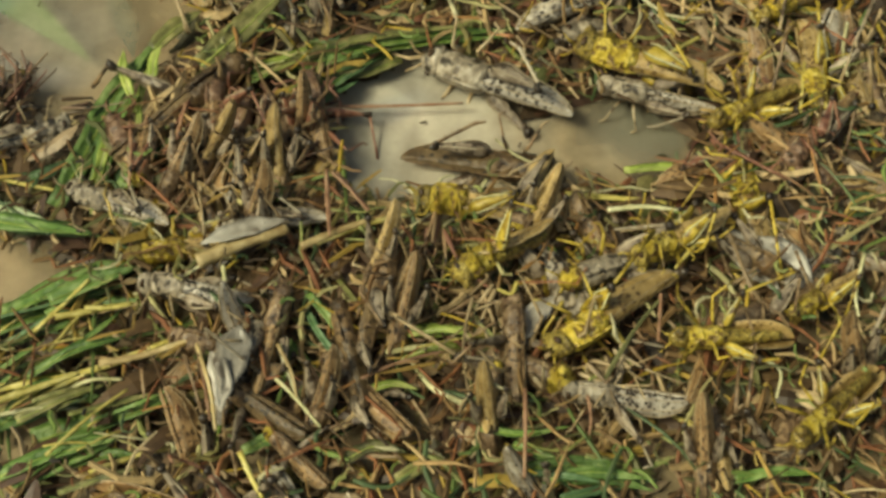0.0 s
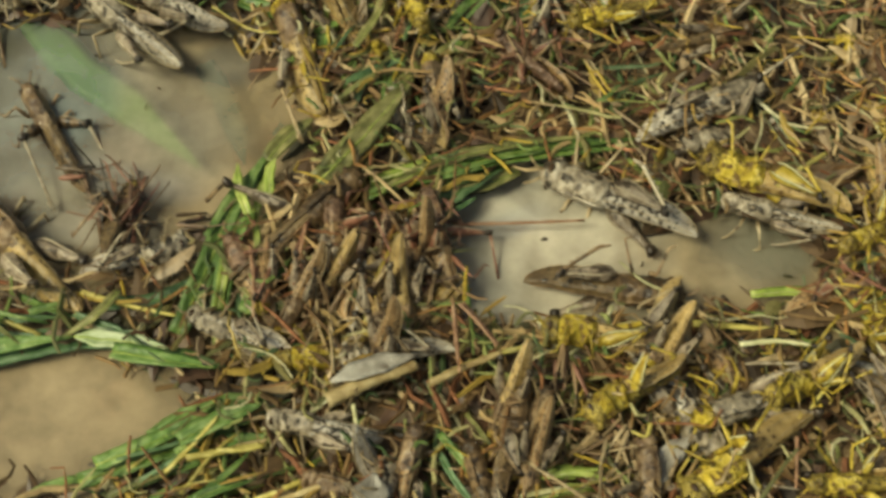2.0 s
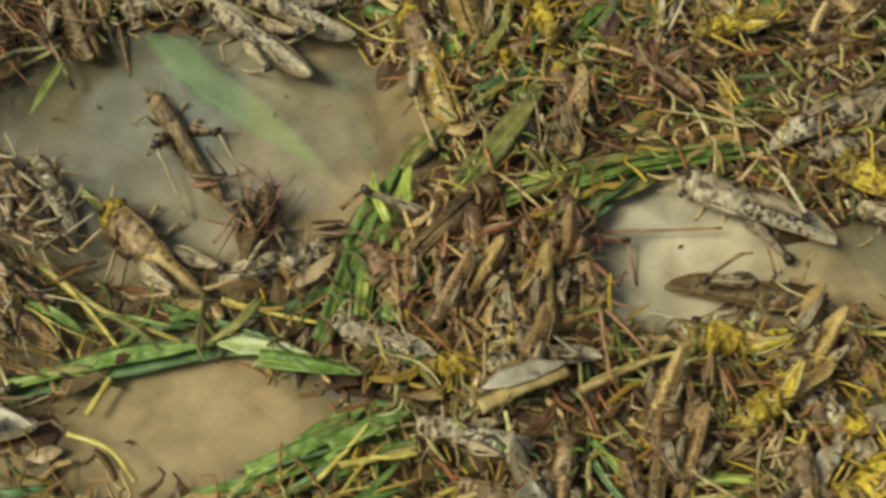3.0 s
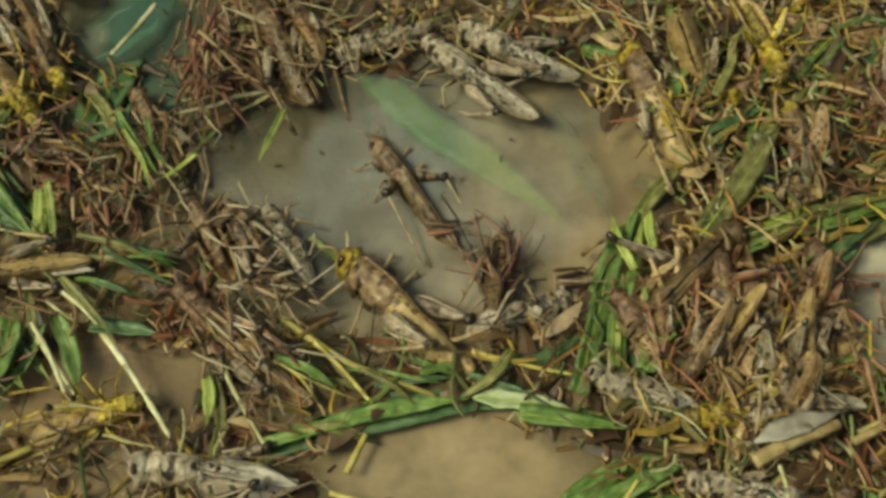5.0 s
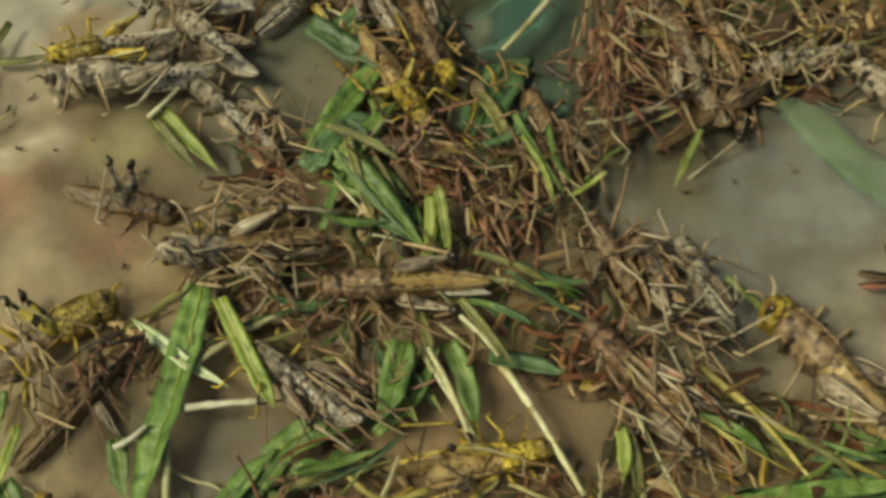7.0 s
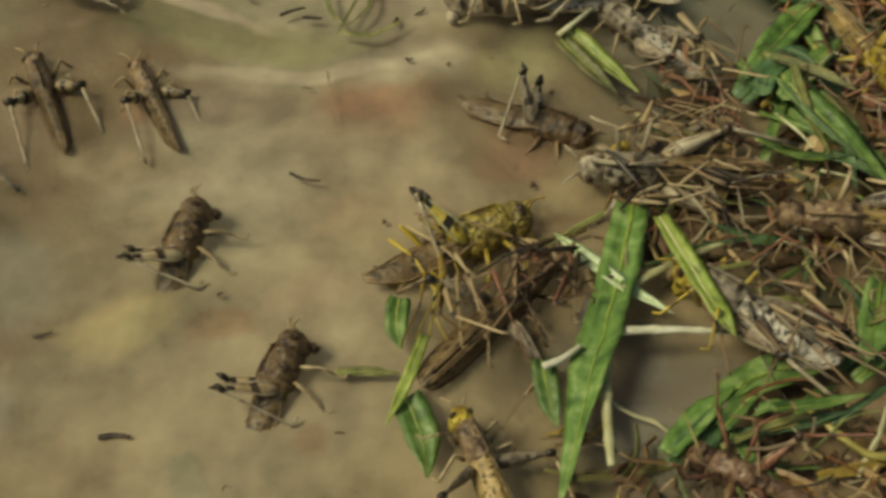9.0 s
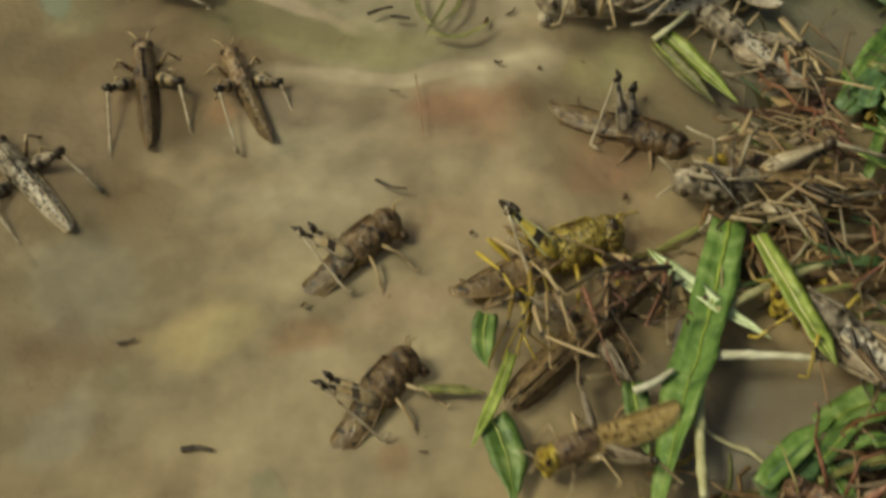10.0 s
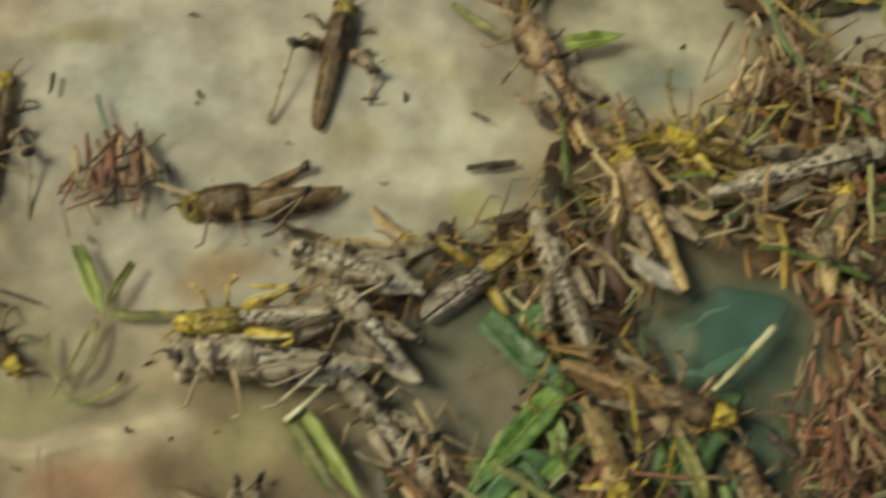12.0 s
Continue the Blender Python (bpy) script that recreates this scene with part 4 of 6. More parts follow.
def bare(x, y):
    """How open the water is at a place: 1 in a clear patch, 0 well outside."""
    most = 0.0
    for cx, cy, rx, ry, turn in CLEAR:
        c, s = math.cos(radians(turn)), math.sin(radians(turn))
        u, v = ((x - cx) * c + (y - cy) * s) / rx, ((y - cy) * c - (x - cx) * s) / ry
        most = max(most, min(1.0, max(0.0, (1.15 - math.hypot(u, v)) / 0.3)))
    return most


def ease(a, b, x):
    f = min(1.0, max(0.0, (x - a) / (b - a)))
    return f * f * (3 - 2 * f)


def cover(x, y):
    """How thickly litter lies at a place, 0 to 1."""
    edge = 0.02 * noise.noise(Vector((x * 22, y * 22, 0)))
    thick = ease(-0.385, -0.34, x + edge) * (0.42 + 0.58 * max(ease(-0.17, -0.07, x), 0.5 * ease(0.09, 0.12, y)))
    thick = max(thick, ease(0.2, 0.235, y + edge) * ease(-0.27, -0.24, x) * 0.5)
    thick *= ease(0.0, 0.06, min(0.30 - x, y + 0.26, 0.42 - y) + 2 * edge)
    return thick * (1 - bare(x + edge * 0.5, y + edge * 0.5))


def litter(name, label, count, length, width, height, chance, mat, bend=0.5, tall=1.1, joints=3, stay=0.35, elbow=0.0):
    """One object of many thin bent bits scattered by the cover."""
    rnd = random.Random(len(name) * 7 + count)
    verts, faces = [], []
    made = 0
    while made < count:
        x, y = rnd.uniform(-0.46, 0.3), rnd.uniform(-0.26, 0.42)
        c = chance(x, y)
        if rnd.random() > c:
            continue
        a, l, w = rnd.uniform(0, 2 * math.pi), rnd.uniform(*length), rnd.uniform(*width)
        z = rnd.uniform(0.0, height) * min(1, c + 0.2) + 0.001
        rise, turn = rnd.gauss(0, 0.22), rnd.gauss(0, bend * 0.5)
        p = Vector((x, y, z))
        base = len(verts)
        bits, open_water = [], 0.0
        for i in range(joints + 1):
            d = Vector((math.cos(a), math.sin(a), rise))
            shape = (0.2, 0.8, 1.0, 0.75, 0.15) if tall < 0.5 else (0.65, 1.0, 0.9, 0.75, 0.6, 0.5, 0.4)
            s = Vector((-d.y, d.x, 0)) * w * shape[i] * (1 + rnd.uniform(-0.2, 0.2))
            up = Vector((0, 0, s.length * tall))
            bits += [tuple(p + s), tuple(p - s), tuple(p + up)]
            open_water = max(open_water, bare(p.x, p.y)) if i in (joints // 2, joints) else open_water
            p = p + d * (l / joints)
            p.z = max(p.z, -0.002)
            a += turn + rnd.gauss(0, bend * 0.5) + (rnd.choice((-1, 1)) * elbow if i == joints // 2 else 0)
            rise = 0.7 * rise + rnd.gauss(-0.02, 0.15)
        if open_water > stay:
            continue
        made += 1
        verts += bits
        for i in range(0, 3 * joints, 3):
            for j in range(3):
                faces.append((base + i + j, base + i + (j + 1) % 3, base + i + 3 + (j + 1) % 3, base + i + 3 + j))
        end = base + 3 * joints
        faces += [(base + 2, base + 1, base), (end, end + 1, end + 2)]
    mesh = bpy.data.meshes.new(name)
    mesh.from_pydata(verts, [], faces)
    mesh.materials.append(M[mat])
    return tagged(new(name, mesh), label, "plant litter", kind="stuff")


# Flat dark flakes put under the heap to darken its gaps as shade does.
litter("rotting_mat", "dark leaf and wing flakes added as shade under the heap", 4200, (0.012, 0.03), (0.002, 0.005), 0.002, lambda x, y: cover(x, y) ** 1.15 if cover(x, y) > 0.3 else 0.0, "dark_bits", 0.3, 0.2, 4)
litter("plant_litter", "chopped brown and olive straw litter with loose legs", 8600, (0.006, 0.018), (0.0003, 0.0009), 0.009, cover, "litter", 0.9, 1.1, 4)
litter("coarse_litter", "coarse brown stalk and leg scraps matted together", 3000, (0.01, 0.028), (0.0006, 0.0015), 0.008, cover, "litter", 0.7)
litter("grass_strands", "thin green and straw-coloured grass strands in the tangle", 2300, (0.010, 0.034), (0.0003, 0.0010), 0.011, lambda x, y: min(1.0, cover(x, y) * (1.1 if x < -0.12 else 0.9)), "strands", 0.3, 0.8, 5)
litter("straw_scraps", "pale straw and split yellow stalks on the heap", 900, (0.006, 0.020), (0.0003, 0.0007), 0.014, lambda x, y: cover(x, y) ** 1.2, "straw", 0.55, 1.0, 4)
litter("loose_legs", "loose red, ochre and brown locust legs strewn on the heap", 3400, (0.012, 0.026), (0.0003, 0.00065), 0.015, lambda x, y: cover(x, y) ** 1.1, "legs", 0.15, 1.2, 4, elbow=1.3)
litter("short_stubble", "short curled olive and straw chaff on the heap", 2600, (0.004, 0.011), (0.0003, 0.0008), 0.017, lambda x, y: cover(x, y) ** 1.2 if x > -0.13 else 0.0, "strands", 0.8, 0.9, 4)
litter("dark_crumbs", "blackened knee joints and crumbs scattered over the tangle", 900, (0.0014, 0.0036), (0.0004, 0.0009), 0.015, lambda x, y: cover(x, y) if cover(x, y) > 0.15 else 0.0, "crumbs", 0.4, 0.9, 3)
litter("wing_scraps", "torn brown and grey wing scraps in the litter", 1700, (0.008, 0.02), (0.0012, 0.003), 0.006, cover, "litter", 0.25, 0.25, 4)
litter("floating_specks", "small dark specks floating on the muddy water", 170, (0.001, 0.004), (0.0002, 0.0007), 0.0008, lambda x, y: 1.0 if bare(x, y) > 0.3 or x < -0.38 else 0.15, "dark_bits", 0.8, stay=2)


def heap():
    """Locusts and leaves of the matted heap that lie beneath the ones on top."""
    rnd = random.Random(5)
    looks = ["brown"] * 5 + ["tan"] * 3 + ["fawn"] * 4 + ["grey"] * 2 + ["red"] * 3 + ["olive"] * 2 + ["yellow"] * 2 + ["ochre"] + ["saffron"] * 3
    made = 0
    while made < 115:
        x, y = rnd.uniform(-0.11, 0.2), rnd.uniform(-0.17, 0.33)
        if rnd.random() > cover(x, y) ** 1.3 or max(bare(x + dx, y + dy) for dx, dy in ((-0.026, 0), (0.026, 0), (0, -0.024), (0, 0.026))) > 0.1:
            continue
        made += 1
        stance = rnd.choice(["rest", "splay", "kick", "curl", "curl", "trail"])
        roll = rnd.gauss(175, 25) if stance == "curl" else rnd.gauss(0, 45)
        tilt = rnd.choice([rnd.gauss(0, 10), rnd.gauss(0, 12), rnd.gauss(34, 8)])
        heading = rnd.gauss(-85, 28) if tilt > 24 else rnd.uniform(0, 360)
        locust(rnd.choice(looks), stance, x, y, rnd.uniform(0.001, 0.006), heading, rnd.uniform(0.042, 0.056), roll, tilt, rnd.uniform(1.0, 1.3))
    made = 0
    while made < 80:
        x, y = rnd.uniform(-0.40, 0.2), rnd.uniform(-0.17, 0.33)
        if rnd.random() > cover(x, y) or cover(x, y) < 0.1:
            continue
        made += 1
        a, l, z = rnd.uniform(0, 2 * math.pi), rnd.uniform(0.012, 0.035), rnd.uniform(0.003, 0.010)
        tip = (x + l * math.cos(a), y + l * math.sin(a), max(0.001, z + rnd.gauss(0, 0.003)))
        mid = (x + l * 0.5 * math.cos(a + 0.25), y + l * 0.5 * math.sin(a + 0.25), z + 0.001)
        kind = rnd.choice(["green", "olive", "olive", "olive", "olive", "yellow", "pale", "lime"])
        blade(kind, rnd.uniform(0.0007, 0.0022) * (0.5 if kind in ROUND else 1.0), (x, y, z), mid, tip)
    made = 0
    while made < 45:
        x, y = rnd.uniform(-0.37, -0.1), rnd.uniform(-0.17, 0.33)
        a, l, z = rnd.uniform(0, 2 * math.pi), rnd.uniform(0.018, 0.042), rnd.uniform(0.002, 0.007)
        tip = (x + l * math.cos(a), y + l * math.sin(a), max(0.001, z + rnd.gauss(0, 0.003)))
        if cover(x, y) < 0.2 or cover(tip[0], tip[1]) < 0.2:
            continue
        made += 1
        mid = (x + l * 0.5 * math.cos(a + 0.2), y + l * 0.5 * math.sin(a + 0.2), z + 0.001)
        blade(rnd.choice(["green", "deep", "deep", "olive", "green"]), rnd.uniform(0.0008, 0.0024), (x, y, z), mid, tip)


heap()


def swath(count, x, y, along, across, heading, kinds):
    """Cut grass that fell roughly one way: its middle, half sizes, heading in degrees and the kinds of leaf and straw in it."""
    rnd = random.Random(round(x * 8000) + round(y * 6000))
    c, d = math.cos(radians(heading)), math.sin(radians(heading))
    for i in range(count):
        u, v = rnd.uniform(-0.7, 0.7) * along, rnd.uniform(-1, 1) * across
        px, py, z = x + u * c - v * d, y + u * d + v * c, rnd.uniform(0.004, 0.012)
        a, l = radians(heading + rnd.gauss(0, 14)), rnd.uniform(0.012, 0.03)
        run = [(px + f * l * math.cos(a + bow), py + f * l * math.sin(a + bow), max(0.002, z + lift)) for f, bow, lift in ((-0.5, 0.0, rnd.gauss(0, 0.002)), (0.05, 0.0, 0.001), (0.5, rnd.gauss(0, 0.15), rnd.gauss(-0.001, 0.002)))]
        kind = kinds[i % len(kinds)]
        blade(kind, rnd.uniform(0.0006, 0.0018) * (0.5 if kind in ROUND else 1.0), *run)


swath(16, -0.1058, -0.1125, 0.0268, 0.0153, 17, ("olive", "yellow", "olive", "pale", "green", "yellow"))
swath(10, -0.1147, -0.0889, 0.0267, 0.0091, 23, ("yellow", "lime", "green"))
swath(12, -0.1198, -0.0755, 0.0240, 0.0109, 27, ("green", "yellow", "olive", "deep"))
swath(8, -0.0320, -0.0941, 0.0149, 0.0214, -52, ("olive", "green", "pale", "deep"))
swath(8, 0.0349, -0.1377, 0.0174, 0.0049, -17, ("green", "green", "deep", "olive"))
swath(7, -0.0001, -0.0923, 0.0118, 0.0046, 3, ("lime", "yellow", "pale"))
swath(9, -0.0502, 0.0621, 0.0224, 0.0163, 54, ("olive", "green", "deep"))
swath(8, -0.0961, 0.0074, 0.0235, 0.0082, 76, ("lime", "green", "green"))
swath(9, -0.0206, 0.0753, 0.0280, 0.0121, 47, ("green", "deep", "olive"))
swath(8, -0.2954, 0.0589, 0.0176, 0.0111, -55, ("green", "deep", "olive", "pale"))
swath(9, -0.3131, -0.0217, 0.0195, 0.0093, 31, ("green", "olive", "yellow", "deep"))
swath(7, -0.1886, -0.0216, 0.0226, 0.0073, -29, ("olive", "green", "yellow"))
swath(7, -0.2548, 0.0256, 0.0121, 0.0086, -24, ("deep", "olive", "green"))
swath(7, -0.2651, 0.0157, 0.0126, 0.0109, -38, ("olive", "deep", "pale", "green"))
swath(6, -0.2882, 0.0021, 0.0128, 0.0088, -58, ("deep", "olive", "lime"))
swath(6, -0.3028, 0.0662, 0.0168, 0.0132, -45, ("green", "deep", "olive"))
swath(6, -0.1544, -0.0256, 0.0206, 0.0055, -10, ("deep", "green"))


# cut grass and stalks
blade("drowned", 0.0006, (-0.4443, 0.1762, 0.0040), (-0.4410, 0.1697, 0.0040), (-0.4368, 0.1628, 0.0040))
blade("green", 0.0030, (-0.0572, 0.0099, 0.0080), (-0.0057, 0.0215, 0.0080), (0.0366, 0.0227, 0.0080))
blade("green", 0.0025, (-0.0553, 0.0120, 0.0080), (-0.0059, 0.0187, 0.0080), (0.0362, 0.0197, 0.0080))
blade("olive", 0.0020, (-0.0515, 0.0109, 0.0090), (-0.0208, 0.0218, 0.0090), (0.0253, 0.0255, 0.0090))
blade("deep", 0.0052, (-0.0335, 0.0032, 0.0060), (-0.0216, 0.0124, 0.0060), (-0.0050, 0.0189, 0.0060))
blade("deep", 0.0048, (-0.2157, -0.0403, 0.0040), (-0.1882, -0.0345, 0.0040), (-0.1689, -0.0319, 0.0040), (-0.1477, -0.0309, 0.0040), (-0.1231, -0.0389, 0.0040))
blade("bleached", 0.0035, (-0.1505, -0.0312, 0.0080), (-0.1365, -0.0338, 0.0080), (-0.1208, -0.0383, 0.0080))
blade("green", 0.0030, (-0.1481, -0.0777, 0.0060), (-0.1170, -0.0701, 0.0060), (-0.0868, -0.0690, 0.0060))
blade("green", 0.0040, (-0.1206, -0.0656, 0.0060), (-0.1056, -0.0595, 0.0060), (-0.0903, -0.0562, 0.0060))
blade("green", 0.0030, (-0.1429, -0.0737, 0.0080), (-0.1217, -0.0665, 0.0080), (-0.1053, -0.0558, 0.0080))
blade("yellow", 0.0014, (-0.1460, -0.0956, 0.0080), (-0.1091, -0.0928, 0.0080), (-0.0814, -0.0844, 0.0080))
blade("yellow", 0.0014, (-0.1420, -0.1053, 0.0080), (-0.1217, -0.0997, 0.0080), (-0.1058, -0.0925, 0.0080))
blade("green", 0.0040, (-0.1218, -0.1113, 0.0050), (-0.1076, -0.1085, 0.0050), (-0.0932, -0.1065, 0.0050))
blade("green", 0.0040, (-0.0965, -0.0287, 0.0080), (-0.0896, -0.0175, 0.0080), (-0.0798, -0.0083, 0.0080))
blade("green", 0.0040, (-0.1182, -0.0330, 0.0070), (-0.1080, -0.0086, 0.0070), (-0.0990, 0.0124, 0.0070), (-0.0818, 0.0360, 0.0070))
blade("green", 0.0030, (-0.1058, -0.0355, 0.0080), (-0.1031, -0.0153, 0.0080), (-0.0976, 0.0057, 0.0080))
blade("olive", 0.0045, (-0.0712, 0.0140, 0.0125), (-0.0545, 0.0313, 0.0125), (-0.0362, 0.0528, 0.0125))
blade("lime", 0.0025, (-0.0546, 0.0150, 0.0080), (-0.0389, 0.0187, 0.0080), (-0.0210, 0.0234, 0.0080))
blade("lime", 0.0025, (-0.0532, 0.0123, 0.0070), (-0.0395, 0.0152, 0.0070), (-0.0222, 0.0177, 0.0070))
blade("yellow", 0.0014, (-0.2099, 0.0051, 0.0060), (-0.1980, -0.0057, 0.0060), (-0.1847, -0.0164, 0.0060), (-0.1616, -0.0287, 0.0060))
blade("yellow", 0.0009, (-0.1980, -0.0061, 0.0070), (-0.1899, -0.0163, 0.0070), (-0.1814, -0.0291, 0.0070))
blade("yellow", 0.0009, (-0.1488, -0.0154, 0.0070), (-0.1347, -0.0214, 0.0070), (-0.1181, -0.0270, 0.0070))
blade("deep", 0.0025, (-0.1430, -0.0194, 0.0040), (-0.1253, -0.0191, 0.0040), (-0.1136, -0.0126, 0.0040))
blade("green", 0.0036, (-0.3105, 0.0749, 0.0070), (-0.2973, 0.0581, 0.0070), (-0.2835, 0.0398, 0.0070))
blade("pale", 0.0012, (-0.2634, 0.0033, 0.0080), (-0.2537, -0.0127, 0.0080), (-0.2426, -0.0337, 0.0080))
blade("lime", 0.0020, (-0.2851, 0.0337, 0.0070), (-0.2838, 0.0461, 0.0070), (-0.2786, 0.0542, 0.0070))
blade("lime", 0.0020, (-0.2816, 0.0375, 0.0070), (-0.2830, 0.0503, 0.0070), (-0.2817, 0.0633, 0.0070))
blade("pale", 0.0009, (-0.2876, 0.0098, 0.0070), (-0.2801, -0.0024, 0.0070), (-0.2718, -0.0162, 0.0070))
blade("pale", 0.0009, (-0.2295, -0.0032, 0.0070), (-0.2230, -0.0207, 0.0070), (-0.2135, -0.0413, 0.0070))
blade("lime", 0.0020, (-0.2315, -0.0140, 0.0060), (-0.2308, -0.0214, 0.0060), (-0.2319, -0.0304, 0.0060))
blade("lime", 0.0018, (-0.0606, 0.1305, 0.0060), (-0.0625, 0.1048, 0.0060), (-0.0671, 0.0760, 0.0060))
blade("lime", 0.0025, (-0.0662, 0.0759, 0.0060), (-0.0570, 0.0822, 0.0060), (-0.0451, 0.0908, 0.0060))
blade("green", 0.0030, (-0.0963, 0.0963, 0.0050), (-0.0723, 0.0843, 0.0050), (-0.0595, 0.0689, 0.0050))
blade("yellow", 0.0012, (-0.1906, -0.0500, 0.0060), (-0.1868, -0.0434, 0.0060), (-0.1839, -0.0384, 0.0060))
blade("green", 0.0050, (-0.3507, 0.0291, 0.0080), (-0.3539, 0.0041, 0.0080), (-0.3598, -0.0243, 0.0080), (-0.3645, -0.0539, 0.0080))
blade("green", 0.0030, (-0.2787, 0.0117, 0.0060), (-0.2735, -0.0011, 0.0060), (-0.2710, -0.0169, 0.0060))
blade("yellow", 0.0012, (-0.2843, -0.0318, 0.0070), (-0.2969, -0.0346, 0.0070), (-0.3101, -0.0243, 0.0070))
blade("pale", 0.0012, (-0.3526, 0.0030, 0.0080), (-0.3402, 0.0121, 0.0080), (-0.3269, 0.0201, 0.0080))
blade("white", 0.0012, (-0.3529, -0.0093, 0.0095), (-0.3402, -0.0078, 0.0095), (-0.3282, -0.0072, 0.0095))
blade("white", 0.0010, (-0.3702, -0.0204, 0.0090), (-0.3659, -0.0178, 0.0090), (-0.3617, -0.0139, 0.0090))
blade("green", 0.0030, (-0.3704, -0.0167, 0.0060), (-0.3685, -0.0255, 0.0060), (-0.3660, -0.0339, 0.0060))
blade("green", 0.0030, (-0.3413, -0.0382, 0.0060), (-0.3346, -0.0291, 0.0060), (-0.3259, -0.0195, 0.0060))
blade("deep", 0.0035, (-0.3283, -0.0264, 0.0050), (-0.3357, -0.0357, 0.0050), (-0.3417, -0.0405, 0.0050))
blade("green", 0.0030, (-0.4521, -0.0464, -0.0020), (-0.4463, -0.0544, -0.0020), (-0.4400, -0.0619, -0.0020))
blade("lime", 0.0015, (-0.3984, -0.0127, 0.0060), (-0.4008, -0.0245, 0.0060), (-0.4045, -0.0374, 0.0060))
blade("green", 0.0020, (-0.3405, -0.0376, 0.0050), (-0.3249, -0.0386, 0.0050), (-0.3072, -0.0380, 0.0050))
blade("green", 0.0025, (-0.3227, 0.0827, 0.0060), (-0.3115, 0.0673, 0.0060), (-0.3022, 0.0584, 0.0060))
blade("deep", 0.0044, (-0.3236, 0.1234, 0.0060), (-0.3117, 0.1137, 0.0060), (-0.2947, 0.1026, 0.0060))
blade("green", 0.0040, (-0.2997, 0.1071, 0.0070), (-0.3109, 0.0916, 0.0070), (-0.3241, 0.0718, 0.0070))
blade("green", 0.0025, (-0.3025, 0.0976, 0.0060), (-0.3001, 0.0888, 0.0060), (-0.2997, 0.0768, 0.0060))
blade("deep", 0.0048, (-0.3167, 0.1186, 0.0040), (-0.3067, 0.1266, 0.0040), (-0.3024, 0.1306, 0.0040))
blade("pale", 0.0012, (-0.2456, 0.1306, 0.0090), (-0.2532, 0.1203, 0.0090), (-0.2615, 0.1101, 0.0090))
blade("lime", 0.0024, (-0.4384, 0.1282, 0.0050), (-0.4320, 0.1181, 0.0050), (-0.4268, 0.1097, 0.0050))
blade("olive", 0.0013, (-0.4219, 0.1255, 0.0050), (-0.4248, 0.1175, 0.0050), (-0.4269, 0.1089, 0.0050))
blade("olive", 0.0013, (-0.4256, 0.1103, 0.0040), (-0.4164, 0.1108, 0.0040), (-0.4053, 0.1137, 0.0040))
blade("olive", 0.0007, (-0.4283, 0.1083, 0.0040), (-0.4314, 0.0957, 0.0040), (-0.4346, 0.0842, 0.0040))
blade("olive", 0.0007, (-0.4273, 0.1076, 0.0040), (-0.4269, 0.0963, 0.0040), (-0.4324, 0.0876, 0.0040))
blade("olive", 0.0007, (-0.4335, 0.0859, 0.0040), (-0.4243, 0.0856, 0.0040), (-0.4149, 0.0940, 0.0040))
blade("olive", 0.0007, (-0.4400, 0.1025, 0.0040), (-0.4369, 0.0933, 0.0040), (-0.4306, 0.0863, 0.0040))
blade("lime", 0.0025, (-0.3104, 0.2129, 0.0060), (-0.3021, 0.2153, 0.0060), (-0.2930, 0.2187, 0.0060))
blade("olive", 0.0015, (-0.3456, 0.2212, 0.0060), (-0.3373, 0.2164, 0.0060), (-0.3282, 0.2121, 0.0060))
blade("pale", 0.0009, (-0.3720, 0.0865, 0.0080), (-0.3677, 0.0917, 0.0080), (-0.3631, 0.0978, 0.0080))
blade("lime", 0.0025, (-0.3692, 0.0905, 0.0060), (-0.3599, 0.0804, 0.0060), (-0.3492, 0.0685, 0.0060))
blade("olive", 0.0025, (-0.3716, 0.0871, 0.0060), (-0.3640, 0.0783, 0.0060), (-0.3549, 0.0677, 0.0060))
blade("silted", 0.0078, (-0.1721, 0.1011, -0.0012), (-0.1545, 0.0767, -0.0012), (-0.1347, 0.0578, -0.0012), (-0.1120, 0.0313, -0.0012))
blade("drowned", 0.0045, (-0.1103, 0.0748, -0.0012), (-0.1013, 0.0522, -0.0012), (-0.0966, 0.0309, -0.0012))
blade("deep", 0.0072, (-0.2706, 0.0837, 0.0005), (-0.2632, 0.1006, 0.0005), (-0.2519, 0.1135, 0.0005))
blade("drowned", 0.0130, (-0.2725, 0.1201, -0.0012), (-0.2558, 0.1308, -0.0012), (-0.2395, 0.1433, -0.0012))
blade("drowned", 0.0110, (-0.2541, 0.0924, -0.0012), (-0.2467, 0.0981, -0.0012), (-0.2393, 0.1038, -0.0012))
blade("deep", 0.0040, (-0.3225, 0.0686, 0.0060), (-0.3092, 0.0837, 0.0060), (-0.2969, 0.0816, 0.0060))
blade("deep", 0.0040, (-0.3030, -0.0107, 0.0050), (-0.2953, -0.0024, 0.0050), (-0.2867, 0.0069, 0.0050))
blade("green", 0.0036, (-0.3291, -0.0220, 0.0050), (-0.3186, -0.0148, 0.0050), (-0.3078, -0.0099, 0.0050))
blade("lime", 0.0026, (-0.3442, 0.0231, 0.0120), (-0.3361, 0.0080, 0.0120), (-0.3298, -0.0040, 0.0120), (-0.3265, -0.0101, 0.0120))
blade("bleached", 0.0022, (-0.3695, 0.0185, 0.0080), (-0.3602, 0.0109, 0.0080), (-0.3519, 0.0043, 0.0080), (-0.3401, -0.0025, 0.0080))
blade("pale", 0.0015, (-0.3560, -0.0180, 0.0080), (-0.3550, -0.0310, 0.0080), (-0.3537, -0.0433, 0.0080))
